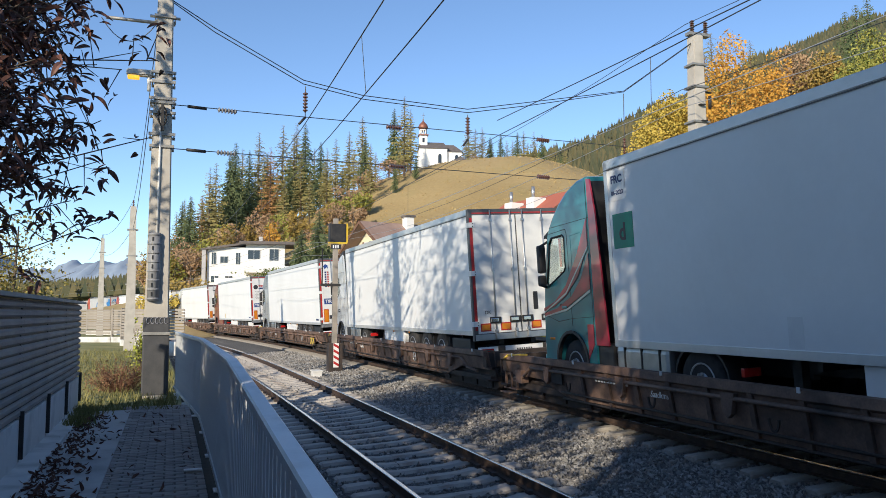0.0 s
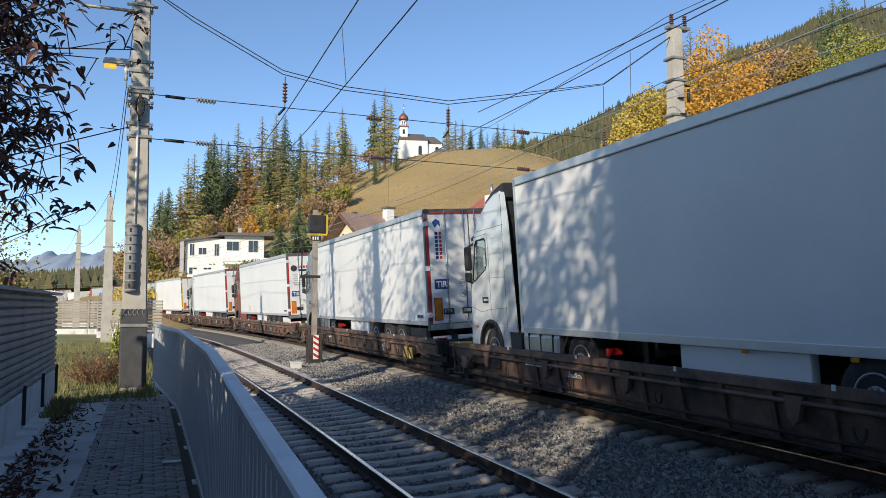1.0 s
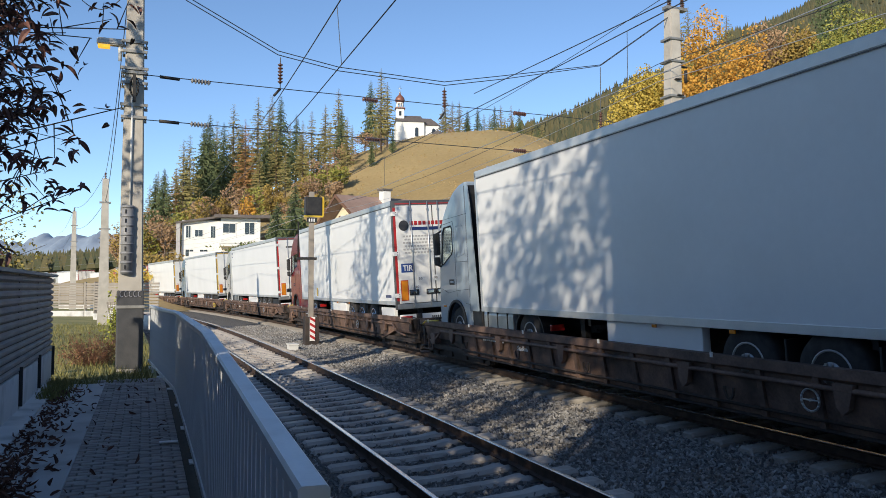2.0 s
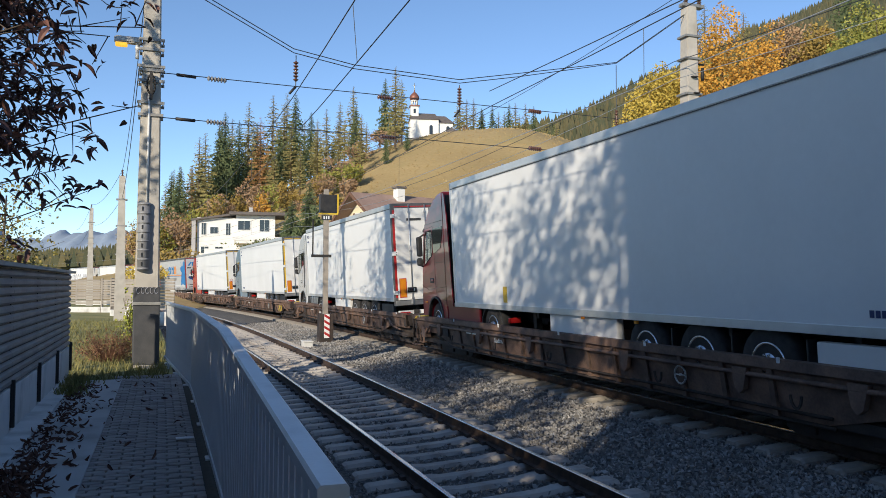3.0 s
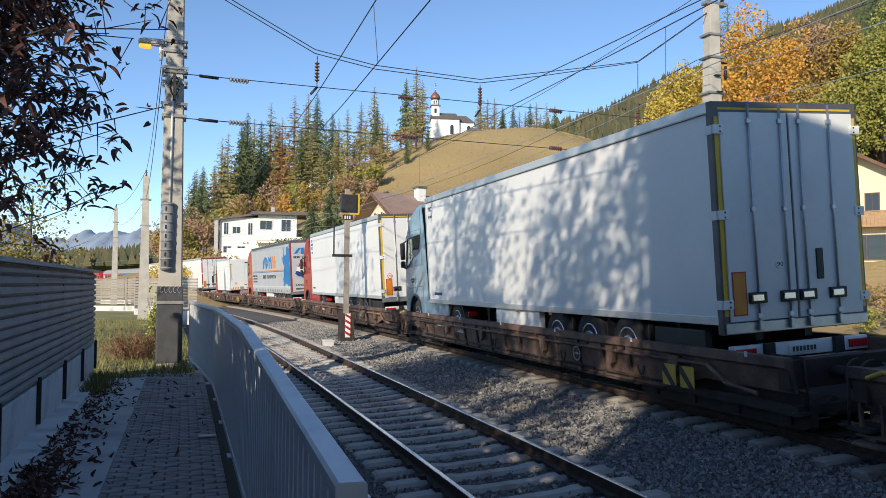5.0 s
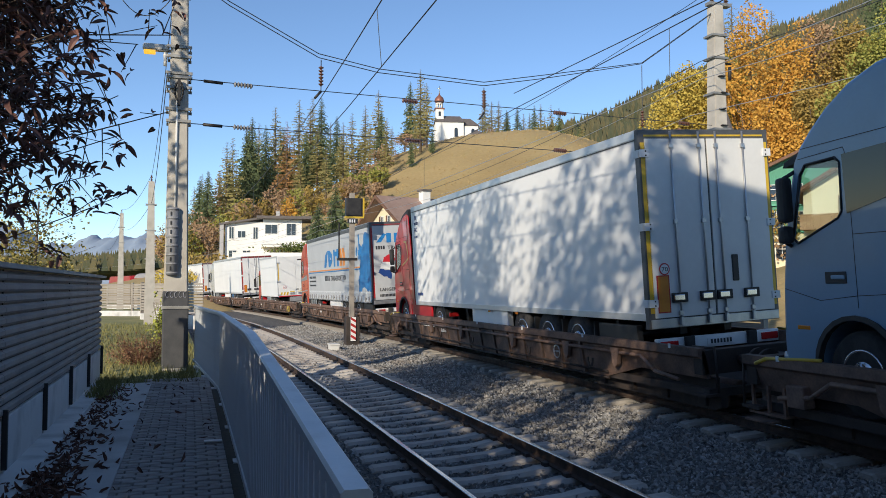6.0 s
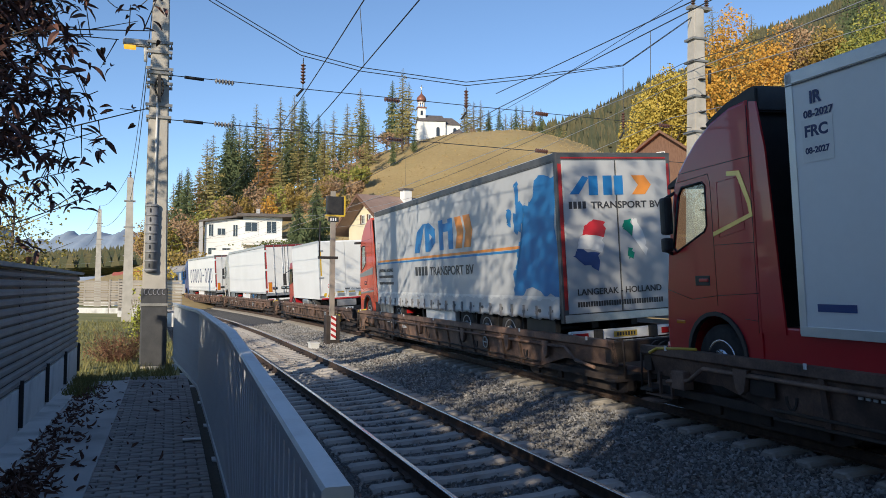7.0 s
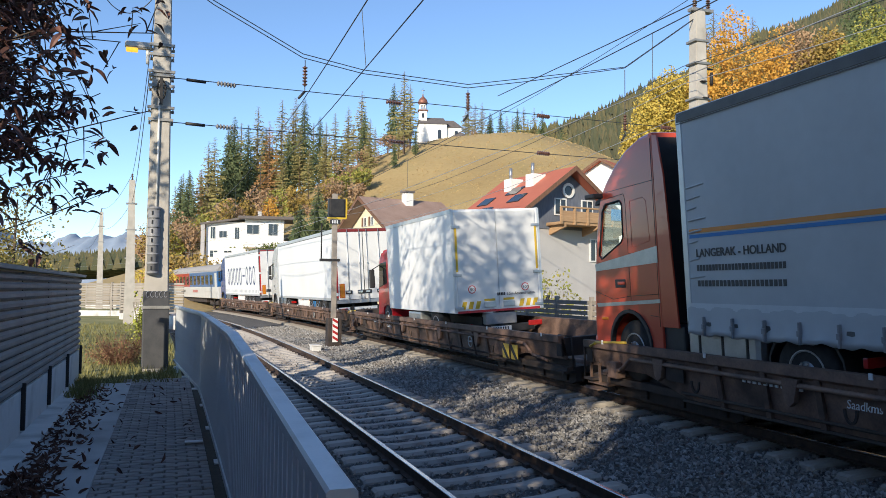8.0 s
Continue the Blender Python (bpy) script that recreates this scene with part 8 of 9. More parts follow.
def overhead():
    t = thing("overhead_line", "cross-span and contact wires of the railway's overhead line with brown insulators", "overhead line", kind="structure")
    up = [(0.0, 8.75), (0.0633, 8.2), (0.1916, 7.35), (0.286, 7.2), (0.471, 7.25), (0.59, 7.68), (0.809, 8.55), (1.0, 10.6)]
    for dz in (0.0, 0.09):
        wire("span_wire", [cross(q, z + dz * (1 if 0.05 < q < 0.6 else 0.3)) for q, z in up], 0.011, M_wire, t)
    wire("steady_wire", [cross(0.0, 6.48), cross(0.471, 6.74), cross(1.0, 7.05)], 0.01, M_wire, t)
    wire("steady_wire", [cross(0.0, 5.55), cross(0.62, 5.78), cross(1.0, 5.95)], 0.01, M_wire, t)
    for q, z0, z1 in ((0.195, 7.3, 6.58), (0.471, 7.2, 6.55), (0.809, 8.5, 6.6)):
        a, b = cross(q, z0), cross(q, z1)
        wire("hanger_wire", [a, b], 0.012, M_wire, t)
        bm = bmesh.new()
        mid = cross(q, z1 + 0.58)
        insulator(bm, mid, cross(q, z1 + 0.12), 6, 0.062)
        part("insulator", bm, M_insul, t)
        bm = bmesh.new()
        c = cross(q, z1)
        cyl(bm, c, c + Vector((-0.12, -0.1, -0.18)), 0.03, n=6)
        part("clamp", bm, M_steel_dark, t)
    for z, q0 in ((6.5, 0.07), (5.57, 0.07), (6.61, 0.325), (5.66, 0.33), (6.8, 0.61), (5.79, 0.61), (6.98, 0.9)):
        bm = bmesh.new()
        insulator(bm, cross(q0, z), cross(q0 + 0.026, z), 6, 0.06)
        part("insulator", bm, M_insul if q0 > 0.1 else M_insul_grey, t)
        if q0 < 0.1:
            bm = bmesh.new()
            cyl(bm, cross(0.03, z - 0.01), cross(0.055, z - 0.01), 0.035, n=8)
            part("turnbuckle", bm, M_steel_dark, t)
    # contact wires with messengers above the tracks
    for r, z, mz, pull in ((0.17, 5.62, 6.62, 0.014), (R2 + 0.4, 5.75, 6.84, 0.0)):
        S0 = 20.0
        con = [at_track(s, r - pull * max(0.0, S0 - s), z) for s in span(-14, 190, 6)]
        wire("contact_wire", con, 0.009, M_wire if r < 2 else M_wire_sunlit, t)
        P = []
        for s0, s1 in ((-30, S0), (S0, 66), (66, 112), (112, 160)):
            for i in range(13):
                s = s0 + (s1 - s0) * i / 12
                if s < -14:
                    continue
                P.append(at_track(s, r - 1.8 * pull * max(0.0, S0 - s), mz - 0.12 * 4 * (i / 12) * (1 - i / 12)))
        wire("messenger_wire", P, 0.011, M_wire, t)
        for s in (8.0, 13.0, 28, 36, 44, 52, 60):
            f = ((s + 30) / (S0 + 30)) if s < S0 else ((s - S0) / 46)
            top = mz - 0.12 * 4 * f * (1 - f)
            k = pull * max(0.0, S0 - s)
            wire("dropper", [at_track(s, r - k, z), at_track(s, r - 1.8 * k, top)], 0.006, M_wire, t)
    # auxiliary wire above the second track
    wire("messenger_wire", [at_track(s, R2 + 0.4, 7.26 - 0.042 * (20 - s)) for s in span(-10, 20, 5)], 0.011, M_wire, t)
    # feeders along the far side and return wires on the near masts
    for r, z, m in ((12.0, 9.0, M_wire), (12.0, 8.45, M_wire_sunlit), (11.6, 7.3, M_wire_sunlit), (12.2, 11.1, M_wire)):
        pts = []
        for s0, s1 in ((-29, 21), (21, 71), (71, 121)):
            pts += [at_track(s0 + (s1 - s0) * i / 10, r, z - 0.9 * 4 * (i / 10) * (1 - i / 10)) for i in range(11) if s0 + (s1 - s0) * i / 10 > -14]
        wire("feeder_wire", pts, 0.011, m, t)
    a = [Vector((-5.9, 16.2, 8.2)), Vector((-14.0, 36.0, 7.3)), Vector((-25.6, 60, 8.1)), Vector((-41, 92, 8.3))]
    b = [Vector((-6.0, 16.2, 6.6)), Vector((-14.0, 36.0, 6.0)), Vector((-25.6, 60, 6.6)), Vector((-41, 92, 6.6))]
    for line in (a, b):
        for p, q in zip(line[:-1], line[1:]):
            wire("return_wire", sag(p, q, 0.5), 0.01, M_wire, t)
    wire("jumper_wire", sag((-7.05, 16.1, 8.3), (-5.8, 16.2, 8.4), 0.55), 0.01, M_wire, t)


overhead()


def build_signal():
    s, r = 30.7, 3.33
    t = thing("track_signal", "slim railway signal mast with dark box and striped board", "signal", level(s, r, -0.15))
    bm = bmesh.new()
    box(bm, (-0.09, -0.09, 0.0), (0.09, 0.09, 5.9), 0.01)
    part("post", bm, M_wood_grey, t)
    bm = bmesh.new()
    box(bm, (-0.1, -0.4, 4.95), (0.12, 0.26, 5.7), 0.02)
    b = part("signal_box", bm, M_black, t, "black signal box with a yellow edge")
    part("box_edge", bx((-0.105, -0.44, 4.93), (-0.02, 0.30, 4.99)), M_yellow, b)
    part("box_edge", bx((-0.105, -0.46, 4.99), (-0.02, -0.40, 5.72)), M_yellow, b)
    part("box_face", bx((-0.125, -0.34, 5.03), (-0.1, 0.2, 5.68), 0.01), M_steel_dark, b)
    part("number_board", bx((-0.12, -0.2, 4.72), (-0.08, 0.2, 4.9), 0.005), M_black, t)
    for i in range(3):
        part("number_bar", bx((-0.13, -0.1 + 0.09 * i, 4.75), (-0.118, -0.05 + 0.09 * i, 4.87)), M_white_sign, t)
    part("bracket", bx((-0.1, -0.2, 3.3), (0.1, 0.55, 3.4), 0.01), M_steel_dark, t)
    bm = bmesh.new()
    cyl(bm, (0, 0.5, 3.3), (0, 0.5, 4.75), 0.03, n=6)
    part("side_pipe", bm, M_steel_dark, t)
    part("foot", bx((-0.25, -0.27, 0.0), (0.25, 0.25, 1.15), 0.02), M_rust_dark, t)
    bd = part("striped_board", bx((-0.29, -0.11, 0.25), (-0.26, 0.09, 1.15)), M_white_sign, t)
    for i in range(4):
        bm = bmesh.new()
        z = 0.28 + 0.22 * i
        vs = [bm.verts.new(p) for p in ((-0.294, -0.11, z), (-0.294, 0.09, z + 0.12), (-0.294, 0.09, z + 0.22), (-0.294, -0.11, z + 0.1))]
        bm.faces.new(vs)
        ret = bmesh.ops.extrude_face_region(bm, geom=bm.faces[:])
        bmesh.ops.translate(bm, verts=[e for e in ret["geom"] if isinstance(e, bmesh.types.BMVert)], vec=(0.004, 0, 0))
        part("stripe", bm, M_red, bd)
    b = thing("trackside_box", "small pale cable box on the ballast beside the rail", "cable box", level(28.9, 2.3, -0.12))
    part("housing", bx((-0.25, -0.16, 0), (0.25, 0.16, 0.2), 0.02), M_plinth, b)
    part("housing_lid", bx((-0.27, -0.18, 0.2), (0.27, 0.18, 0.25), 0.01), M_plinth, b)


build_signal()


# ---- leafy tree over the barrier, shading trees ----
M_brown_leaf = mat("curled_brown_leaf", (0.06, 0.03, 0.03), (0.19, 0.09, 0.07), 0.6, island=0.8, scale=3, bump=0.1)
M_birch_leaf = mat("birch_leaf", (0.16, 0.15, 0.03), (0.34, 0.26, 0.07), 0.8, island=0.8, scale=0.5)


def curled_leaf(g):
    """Long leaf folded along its midrib and curling at the tip."""
    V, F = [], []
    n = 5
    curl = g.uniform(0.5, 1.6)
    x = z = 0.0
    a = 0.2
    for i in range(n + 1):
        w = 0.027 * math.sin(math.pi * min(1, (i + 0.35) / (n + 0.6))) + 0.003
        lift = w * g.uniform(0.5, 0.9)
        V += [(x, -w, z + lift), (x, 0, z), (x, w, z + lift)]
        x += 0.04 * math.cos(a)
        z -= 0.04 * math.sin(a)
        a += curl / n * g.uniform(0.4, 1.6)
    for i in range(n):
        k = i * 3
        F += [(k, k + 1, k + 4, k + 3), (k + 1, k + 2, k + 5, k + 4)]
    return np.array(V), F


def build_leaf_tree():
    g = np.random.default_rng(11)
    base = Vector((-6.3, 7.4, -0.6))
    t = thing("broadleaf_tree", "tree with long curled dark brown leaves leaning over the barrier", "tree", Matrix.Translation(base))
    bm = bmesh.new()
    cyl(bm, (0, 0, 0), (0.1, 0.1, 4.0), 0.2, 0.14, n=10)
    cyl(bm, (0.1, 0.1, 4.0), (0.0, 0.0, 11.0), 0.14, 0.03, n=8)
    part("trunk", bm, M_bark, t)
    pieces = [curled_leaf(g) for _ in range(10)]
    places, twigs = [], bmesh.new()
    C, R = Vector((0.2, 0.2, 7.2)), Vector((3.2, 3.2, 5.2))
    low_c, low_r = Vector((0.7, 0.3, 5.0)), Vector((2.75, 2.6, 2.1))
    for i in range(285):
        d = Vector(g.normal(size=3))
        d.normalize()
        c, r = (C, R) if i < 95 else (low_c, low_r)
        tip = c + Vector((d.x * r.x, d.y * r.y, d.z * r.z)) * g.uniform(0.55, 1.0)
        if i >= 215:
            # long sprays reaching out over the path
            tip = Vector((g.uniform(1.4, 3.3), g.uniform(-0.6, 1.0), g.uniform(4.3, 8.4)))
            tip.x -= 0.55 * abs(tip.z - 6.2) ** 1.2
        root = Vector((0.08, 0.08, max(1.8, min(10.5, tip.z - g.uniform(0.2, 1.6)))))
        mid = root.lerp(tip, 0.5) + Vector((0, 0, g.uniform(-0.1, 0.35)))
        rr = 0.018
        cyl(twigs, root, mid, rr, rr * 0.6, n=5)
        cyl(twigs, mid, tip, rr * 0.6, 0.006, n=4)
        for j in range(13):
            f = g.uniform(0.3, 1.0)
            p = root.lerp(mid, f * 2) if f < 0.5 else mid.lerp(tip, f * 2 - 1)
            q = p + Vector(g.normal(size=3)) * 0.28
            q.z += 0.1
            cyl(twigs, p, q, 0.008, 0.004, n=3)
            for k in range(int(g.integers(4, 8))):
                yaw = g.uniform(0, 6.28)
                m = Matrix.Translation(q + Vector(g.normal(size=3)) * 0.07) @ Matrix.Rotation(yaw, 4, "Z") @ Matrix.Rotation(g.uniform(-0.4, 0.55), 4, "Y") @ Matrix.Rotation(g.uniform(-0.8, 0.8), 4, "X") @ Matrix.Scale(g.uniform(0.6, 1.05), 4)
                places.append(np.array(m))
    part("branchwork", twigs, M_bark, t)
    ob = part("foliage", scatter("foliage", pieces, places, M_brown_leaf), None, t, "long curled dark brown leaves")
    ob["kind"] = "stuff"
    # unseen trees behind the barrier that cast the dappled shade; low ones added as blockers
    for i, (x, y, z, w, h, n, m, lab) in enumerate(((-9.8, 9.6, 9.2, 5.2, 8.6, 1100, M_brown_leaf, "brown-leaved tree behind the noise barrier"), (-8.6, 0.6, 9.6, 5.6, 9.0, 1500, M_brown_leaf, "brown-leaved tree behind the noise barrier"), (-13.6, 13.4, 10.0, 5.0, 8.4, 800, M_birch_leaf, "yellowing birch behind the noise barrier"), (-5.7, -1.6, 9.0, 3.8, 8.4, 2100, M_brown_leaf, "brown-leaved tree behind the noise barrier"),
                                                    (-3.9, -2.3, 9.2, 2.6, 8.0, 900, M_brown_leaf, "brown-leaved tree behind the noise barrier"), (-5.7, 3.0, 3.4, 3.0, 5.6, 1300, M_brown_leaf, "unseen low bushy brown-leaved tree added behind the barrier for shade"), (-6.4, -0.4, 3.6, 3.2, 6.0, 1300, M_brown_leaf, "unseen low bushy brown-leaved tree added behind the barrier for shade"))):
        tr = thing("broadleaf_tree", lab, "tree", Matrix.Translation((x, y, 0)), group="trees behind the barrier")
        bm = bmesh.new()
        cyl(bm, (0, 0, -0.6), (0, 0, z), 0.16, 0.07, n=8)
        for q in range(10):
            a = q * 0.63
            cyl(bm, (0, 0, 2.5 + 0.4 * q), (w * 0.4 * math.cos(a), w * 0.4 * math.sin(a), 3.6 + 0.6 * q), 0.04, 0.012, n=5)
        part("trunk", bm, M_bark, tr)
        part("crown", leaf_cloud("crown", np.array((0, 0, z)), np.array((w / 2, w / 2, h / 2)), int(n * 1.7), 0.19, m, 400 + i, lumps=30, hollow=0.2), None, tr)
    # unseen hedge added to keep the sun off the railing and near track
    p = at_track(2.6, -5.35)
    hd = new("tall_hedge", leaf_cloud("tall_hedge", np.array((0, 0, 0)), np.array((6.0, 1.0, 2.1)), 5200, 0.2, M_brown_leaf, 91, lumps=60, hollow=0.1))
    hd.matrix_basis = Matrix.Translation((p.x, p.y, 2.75)) @ Matrix.Rotation(heading(2.6) + math.pi / 2, 4, "Z")
    tagged(hd, "unseen tall brown-leaved hedge added behind the noise barrier for shade", "hedge")
    tr = thing("broadleaf_tree", "birch with thin yellow-green leaves beyond the barrier", "tree", Matrix.Translation((-12.2, 22.5, 0)))
    bm = bmesh.new()
    cyl(bm, (0, 0, -0.5), (0.2, 0, 4.6), 0.1, 0.02, n=7)
    gg = np.random.default_rng(3)
    for q in range(16):
        a = q * 2.4
        z0 = 1.0 + 0.2 * q
        cyl(bm, (0.05, 0, z0), (1.7 * math.cos(a), 1.7 * math.sin(a), z0 + gg.uniform(0.3, 0.9)), 0.02, 0.005, n=4)
    part("trunk", bm, M_bark, tr)
    part("crown", leaf_cloud("crown", np.array((0, 0, 3.0)), np.array((2.1, 2.1, 2.0)), 2600, 0.1, M_birch_leaf, 77, lumps=40, hollow=0.1), None, tr)


build_leaf_tree()


def verge_plants():
    g = np.random.default_rng(21)
    t = thing("shrub", "low reddish-brown leafless shrub on the verge", "shrub", Matrix.Translation((-6.9, 17.3, 0.3)))
    bm = bmesh.new()
    for i in range(170):
        a, l = g.uniform(0, 6.28), g.uniform(0.4, 1.0)
        d = Vector((math.cos(a) * l * 0.8, math.sin(a) * l * 0.8, g.uniform(0.3, 0.85)))
        cyl(bm, (d.x * 0.1, d.y * 0.1, 0), d, 0.006, 0.002, n=3, caps=False)
        for _ in range(2):
            p = d * g.uniform(0.4, 0.9)
            cyl(bm, p, p + Vector(g.normal(size=3)) * 0.14, 0.004, 0.001, n=3, caps=False)
    part("twigwork", bm, mat("red_twigs", (0.16, 0.075, 0.045), (0.26, 0.13, 0.08), 0.9), t)
    part("foliage", leaf_cloud("foliage", np.array((0, 0, 0.38)), np.array((0.85, 0.85, 0.45)), 900, 0.05, mat("shrub_leaf", (0.13, 0.06, 0.035), (0.25, 0.14, 0.07), 0.9, island=0.8), 31, lumps=30, hollow=0.1), None, t)
    t = thing("shrub", "small bright yellow-green shrub beside the mast", "shrub", Matrix.Translation((-8.25, 22.3, 0.3)))
    part("foliage", leaf_cloud("foliage", np.array((0, 0, 0.9)), np.array((0.5, 0.5, 0.95)), 900, 0.075, mat("lime_leaf", (0.2, 0.24, 0.03), (0.4, 0.4, 0.06), 0.8, island=0.8), 32, lumps=26, hollow=0.15), None, t)
    bm = bmesh.new()
    for i in range(14):
        a = i * 0.45
        cyl(bm, (0, 0, 0), (0.3 * math.cos(a), 0.3 * math.sin(a), 1.4), 0.01, 0.004, n=4)
    part("stemwork", bm, M_bark, t)
    # grass on the verge and at the end of the path
    v = np.array([(-0.012, 0, 0), (0.012, 0, 0), (0.03, 0.01, 0.6), (0.06, 0.02, 1.0)])
    f = [(0, 1, 2), (1, 2, 3)]
    P = []
    for _ in range(9000):
        s, r = 15.4 + 24 * g.uniform() ** 1.6, g.uniform(-7.5, -2.6)
        p = at_track(s, r, 0.42)
        a, h = g.uniform(0, 6.28), g.uniform(0.06, 0.22)
        m = np.eye(4)
        m[:3, :3] = np.array([[math.cos(a), -math.sin(a), 0], [math.sin(a), math.cos(a), 0], [0, 0, 1]]) @ np.diag([1, 1, h])
        m[:3, 3] = p
        P.append(m)
    for _ in range(900):
        s, r = g.uniform(13.2, 15.4), -4.15 + abs(g.normal() * 0.16)
        p = at_track(s, r, FLOOR)
        a, h = g.uniform(0, 6.28), g.uniform(0.05, 0.2)
        m = np.eye(4)
        m[:3, :3] = np.array([[math.cos(a), -math.sin(a), 0], [math.sin(a), math.cos(a), 0], [0, 0, 1]]) @ np.diag([1, 1, h])
        m[:3, 3] = p
        P.append(m)
    tagged(new("grass", scatter("grass", [(v, f)], P, M_grass)), "rough yellow-green grass on the verge", "grass", kind="stuff")
    # fallen leaves
    pieces = [curled_leaf(g) for _ in range(6)]
    P = []
    for _ in range(1300):
        u = g.uniform()
        if u < 0.55:
            c = (6.6, -3.95) if g.uniform() < 0.6 else (8.0, -3.85)
            s, r = c[0] + g.normal() * 0.7, c[1] + g.normal() * 0.13
        elif u < 0.94:
            s, r = g.uniform(5, 14.5), -4.0 + abs(g.normal()) * 0.22
        else:
            s, r = g.uniform(5, 15), g.uniform(-4.1, -2.5)
        r = max(r, -4.1)
        m = Matrix.Translation(at_track(s, r, FLOOR + 0.03 + g.uniform(0, 0.03))) @ Matrix.Rotation(g.uniform(0, 6.28), 4, "Z") @ Matrix.Rotation(g.uniform(-0.5, 0.6), 4, "Y") @ Matrix.Rotation(g.uniform(-1, 4), 4, "X") @ Matrix.Scale(g.uniform(0.3, 0.6), 4)
        P.append(np.array(m))
    tagged(new("fallen_leaves", scatter("fallen_leaves", pieces, P, M_litter)), "heaps of fallen dark brown leaves on the path", "leaves", kind="stuff")
    for s, r in ((9.6, -2.52), (6.15, -2.5)):
        p = bx((-0.05, -0.09, 0), (0.05, 0.09, 0.012), 0.003)
        ob = part("paper_scrap", p, M_white_sign, m=level(s, r, FLOOR + 0.02))
        tagged(ob, "scrap of white paper on the path", "litter")
    # slatted screens farther along, with a pale foot
    t = thing("slatted_screen", "weathered slatted screen on a white concrete foot", "noise barrier", kind="structure")
    sl = mesh_of(bx((-1.4, -0.02, 0), (1.4, 0.02, 0.1)), "slat", M_wood_grey)
    spots = [(-20.4 + 2.95 * i, 46.0, 0.0) for i in range(2)] + [(-15.4 + 2.3 * i, 40.5 - 1.9 * i, -0.7) for i in range(2)] + [(-26 + 2.95 * i, 62.0, 0.0) for i in range(2)]
    for x, y, turn in spots:
        m = Matrix.Translation((x, y, 0.4)) @ Matrix.Rotation(turn, 4, "Z")
        part("foot_panel", bx((-1.45, -0.1, -0.3), (1.45, 0.1, 0.36)), M_plinth, t, m=m)
        part("post", bx((-1.5, -0.08, -0.3), (-1.4, 0.08, 2.0)), M_wood_grey, t, m=m)
        for j in range(10):
            part("slat", sl, None, t, m=m @ Matrix.Translation((0, -0.05, 0.53 + 0.145 * j)))


verge_plants()


# ---- sleepers, ballast, paving ----
def sleeper_mesh(name, material):
    bm = bmesh.new()
    rows = []
    for y, h, w in ((-1.3, -0.02, 0.12), (-1.26, 0.0, 0.13), (-0.55, 0.0, 0.13), (-0.35, -0.02, 0.11), (0.35, -0.02, 0.11), (0.55, 0.0, 0.13), (1.26, 0.0, 0.13), (1.3, -0.02, 0.12)):
        rows.append([bm.verts.new(p) for p in ((-w, y, -0.38), (-w, y, -0.19 + h), (-w + 0.035, y, -0.148 + h), (w - 0.035, y, -0.148 + h), (w, y, -0.19 + h), (w, y, -0.38))])
    for a, b in zip(rows[:-1], rows[1:]):
        for i in range(5):
            bm.faces.new((a[i], a[i + 1], b[i + 1], b[i]))
    bm.faces.new(rows[0])
    bm.faces.new(rows[-1][::-1])
    bmesh.ops.recalc_face_normals(bm, faces=bm.faces[:])
    return mesh_of(bm, name, material)


def build_sleepers():
    con, wood = sleeper_mesh("sleeper", M_sleeper), sleeper_mesh("sleeper", M_sleeper_wood)
    bm = bmesh.new()
    for sg in (-1, 1):
        box(bm, (-0.06, sg * 0.1 - 0.03, -0.15), (0.06, sg * 0.1 + 0.03, -0.1), 0.008)
    clip = mesh_of(bm, "fastening", M_clip)
    for second, phase in ((False, SLEEP_1), (True, SLEEP_2)):
        tr = TRACKS[1 if second else 0]
        for i in range(-12 if second else -8, 120):
            s = phase + 0.5733 * i
            m = on_track(s, second)
            sl = part("sleeper", wood if second else con, None, tr, m=m @ Matrix.Rotation(random.uniform(-0.012, 0.012), 4, "Z"))
            if not second and s < 32:
                for y in (0.75, -0.75):
                    part("fastening", clip, None, sl, m=Matrix.Translation((0, y, 0)))


SLEEP_1, SLEEP_2 = 11.0208, 11.4168
build_sleepers()


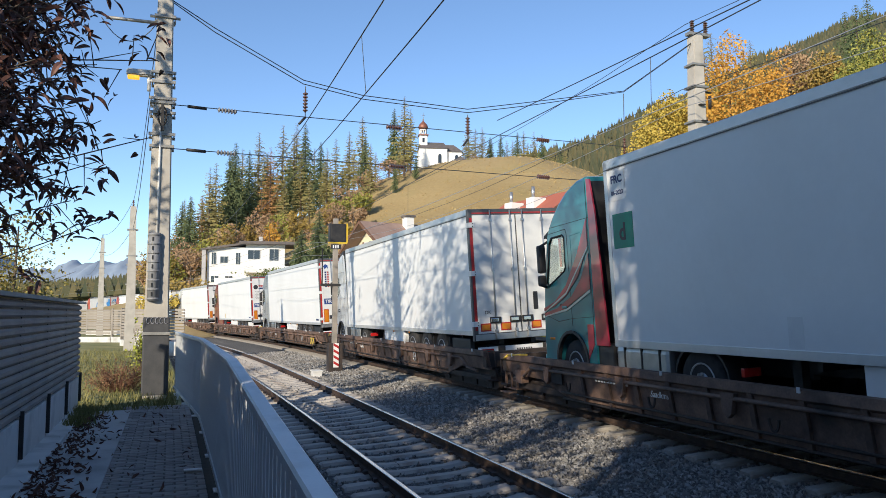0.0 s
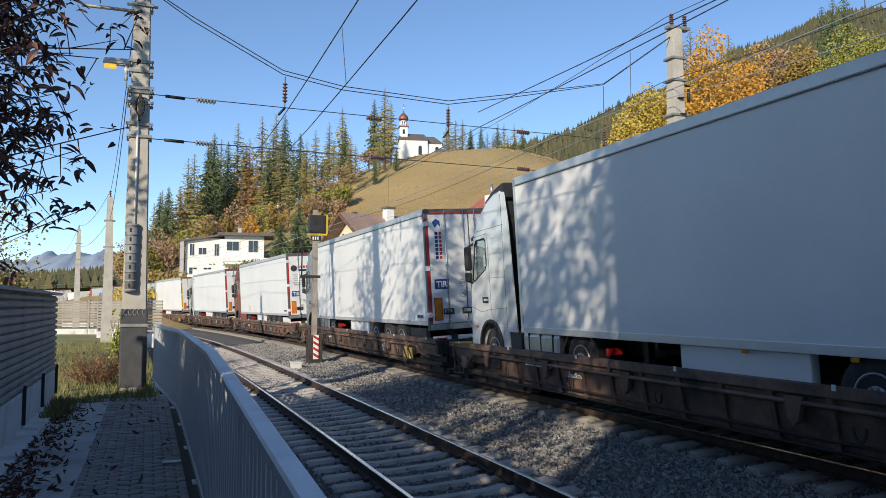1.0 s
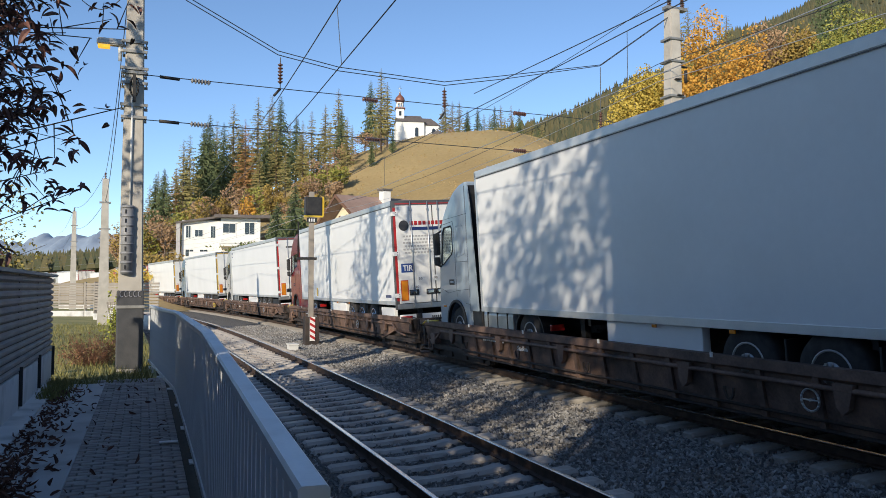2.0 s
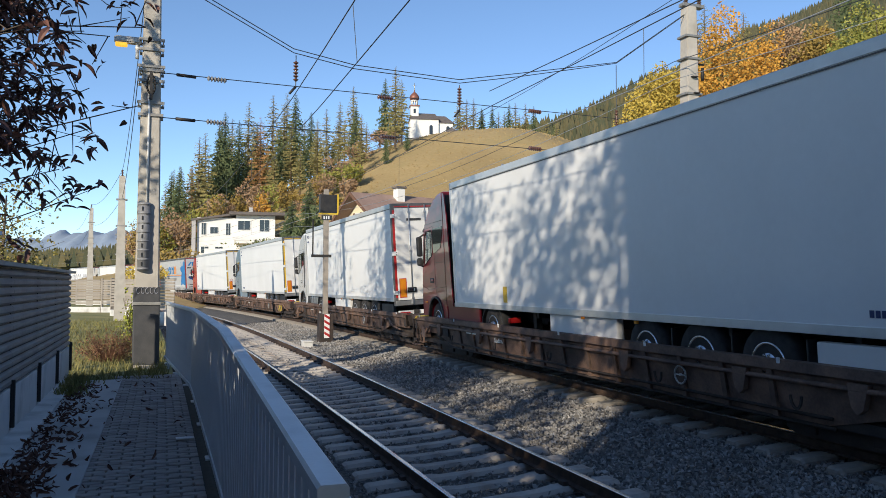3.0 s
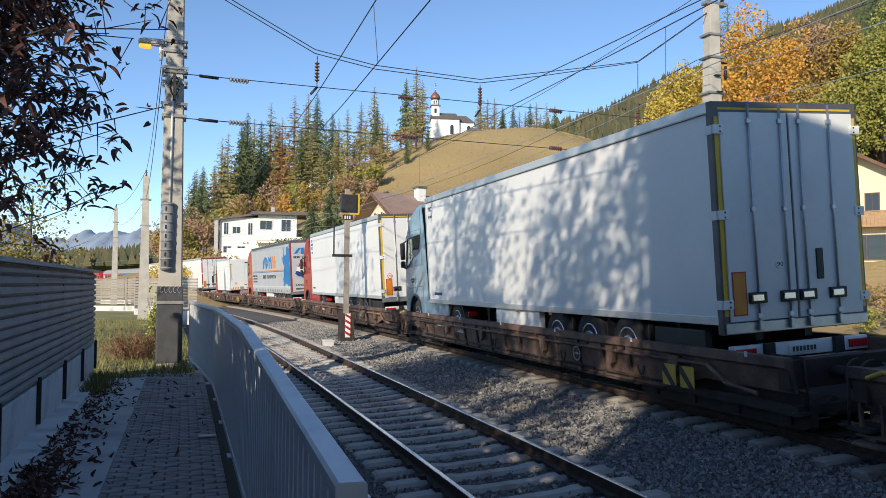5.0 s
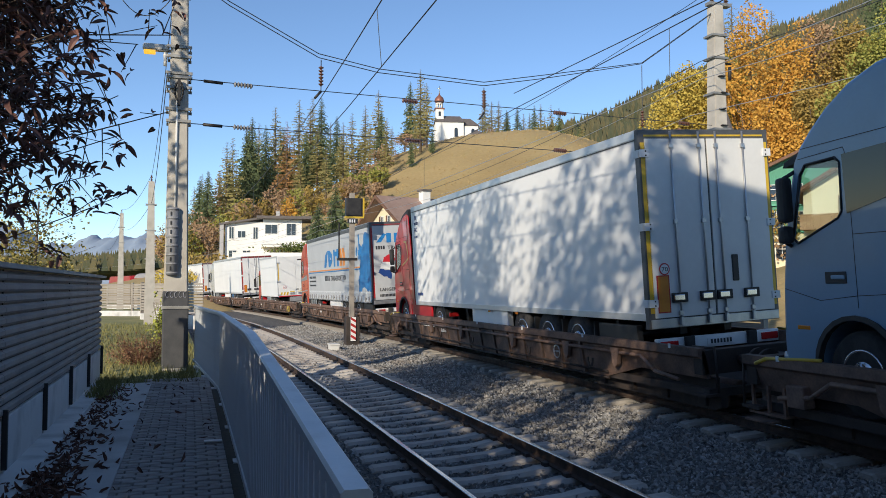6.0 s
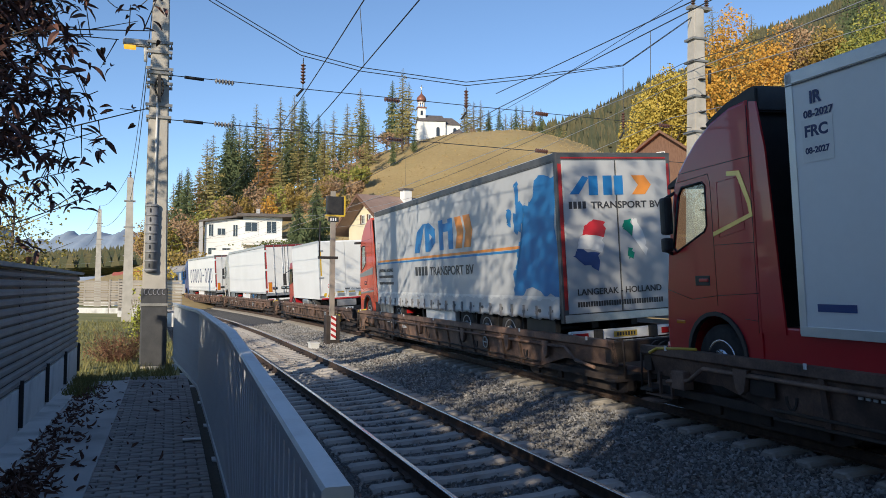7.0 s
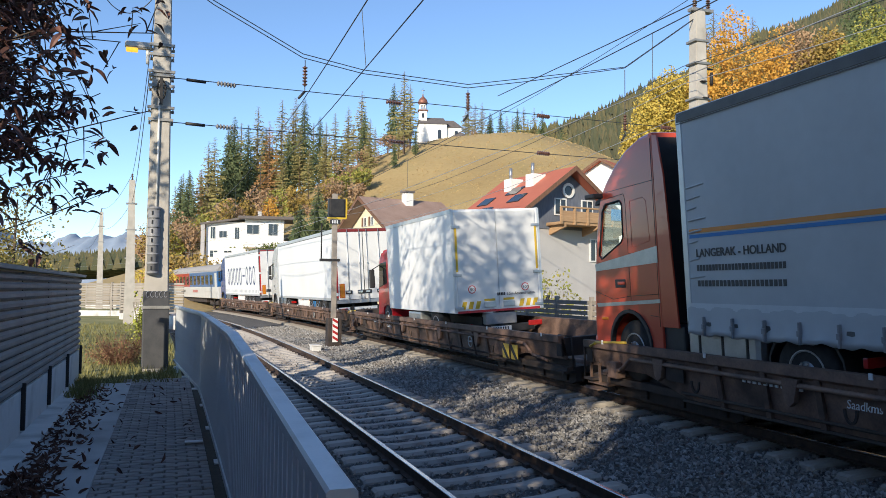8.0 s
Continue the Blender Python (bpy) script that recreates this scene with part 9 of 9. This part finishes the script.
def build_ballast():
    g = np.random.default_rng(17)
    pieces = []
    for _ in range(12):
        v = g.normal(size=(7, 3))
        v /= np.linalg.norm(v, axis=1)[:, None]
        v *= np.array([1, g.uniform(0.6, 1), g.uniform(0.5, 0.85)])
        bm = bmesh.new()
        for p in v:
            bm.verts.new(p)
        h = bmesh.ops.convex_hull(bm, input=bm.verts[:])
        bm.verts.index_update()
        pieces.append((np.array([tuple(q.co) for q in bm.verts]), [tuple(q.index for q in f.verts) for f in bm.faces]))
        bm.free()
    prof = [(-2.2, -0.3), (-0.55, -0.25), (0.75, -0.17), (2.05, -0.1), (2.9, -0.1), (3.6, -0.05), (4.3, Z2 - 0.28), (R2 + .75, Z2 - 0.18), (R2 + 2.05, Z2 - 0.12), (R2 + 3.0, Z2 - 0.2)]
    rs, zs = [p[0] for p in prof], [p[1] for p in prof]
    n = 95000
    st = 4.0 + 42 * g.uniform(size=n) ** 2.0
    ro = np.where(g.uniform(size=n) < 0.7, g.uniform(-1.9, 6.4, n), g.uniform(1.6, 5.2, n))
    zz = np.interp(ro, rs, zs) + g.uniform(-0.016, 0.026, n)
    sz = g.uniform(0.02, 0.042, n) * (1 + 0.014 * st)
    rot = turns(g, n) * sz[:, None, None]
    P = np.tile(np.eye(4), (n, 1, 1))
    P[:, :3, :3] = rot
    for i in range(n):
        P[i, :3, 3] = at_track(st[i], ro[i], zz[i])
    tagged(new("ballast_stones", scatter("ballast_stones", pieces, P, M_ballast)), "loose grey crushed stones of the track bed", "ballast", kind="stuff")


build_ballast()


def build_paving():
    pv = thing("block_paving", "weathered grey-brown interlocking paving blocks of the path", "pavement", kind="structure")
    bm = bmesh.new()
    out = [(-0.046, -0.098), (0.046, -0.098), (0.052, -0.05), (0.044, 0.0), (0.052, 0.05), (0.046, 0.098), (-0.046, 0.098), (-0.04, 0.05), (-0.048, 0.0), (-0.04, -0.05)]
    lo = [bm.verts.new((x * 0.92, y * 0.95, -0.05)) for x, y in out]
    mid = [bm.verts.new((x * 0.92, y * 0.95, -0.008)) for x, y in out]
    top = [bm.verts.new((x * 0.8, y * 0.89, 0.0)) for x, y in out]
    n = len(out)
    for a, b in ((lo, mid), (mid, top)):
        for i in range(n):
            bm.faces.new((a[i], a[(i + 1) % n], b[(i + 1) % n], b[i]))
    bm.faces.new(top)
    bmesh.ops.recalc_face_normals(bm, faces=bm.faces[:])
    block = mesh_of(bm, "paving_block", M_paver)
    g = np.random.default_rng(8)
    V = np.array([tuple(v.co) for v in block.vertices])
    F = [tuple(p.vertices) for p in block.polygons]
    far, count = [], 0
    for i in range(108):
        s = 5.2 + 0.1 * i
        for j in range(7):
            r = -3.4 + 0.1 + 0.2 * j - (0.1 if i % 2 else 0.0)
            if r > -2.33 or r < -3.43:
                continue
            m = level(s, r, FLOOR + g.uniform(-0.004, 0.006)) @ Matrix.Rotation(g.uniform(-0.03, 0.03), 4, "Z") @ Matrix.Rotation(g.uniform(-0.02, 0.02), 4, "X")
            if 5.9 < s < 12.9 and count < 300:
                part("paving_block", block, None, pv, m=m)
                count += 1
            else:
                far.append(np.array(m))
    ob = part("paving_blocks", scatter("paving_blocks", [(V, F)], far, M_paver_far), None, pv)
    ob["kind"] = "stuff"


M_paver_far = mat("paver_far", (0.27, 0.245, 0.23), (0.5, 0.46, 0.43), 0.9, island=0.5, scale=5, fine=150, bump=0.4, stain=((0.07, 0.075, 0.045), 1.5, 0.5))
build_paving()


def motions():
    for ob, rows in MOVERS:
        walk(ob, rows)


motions()
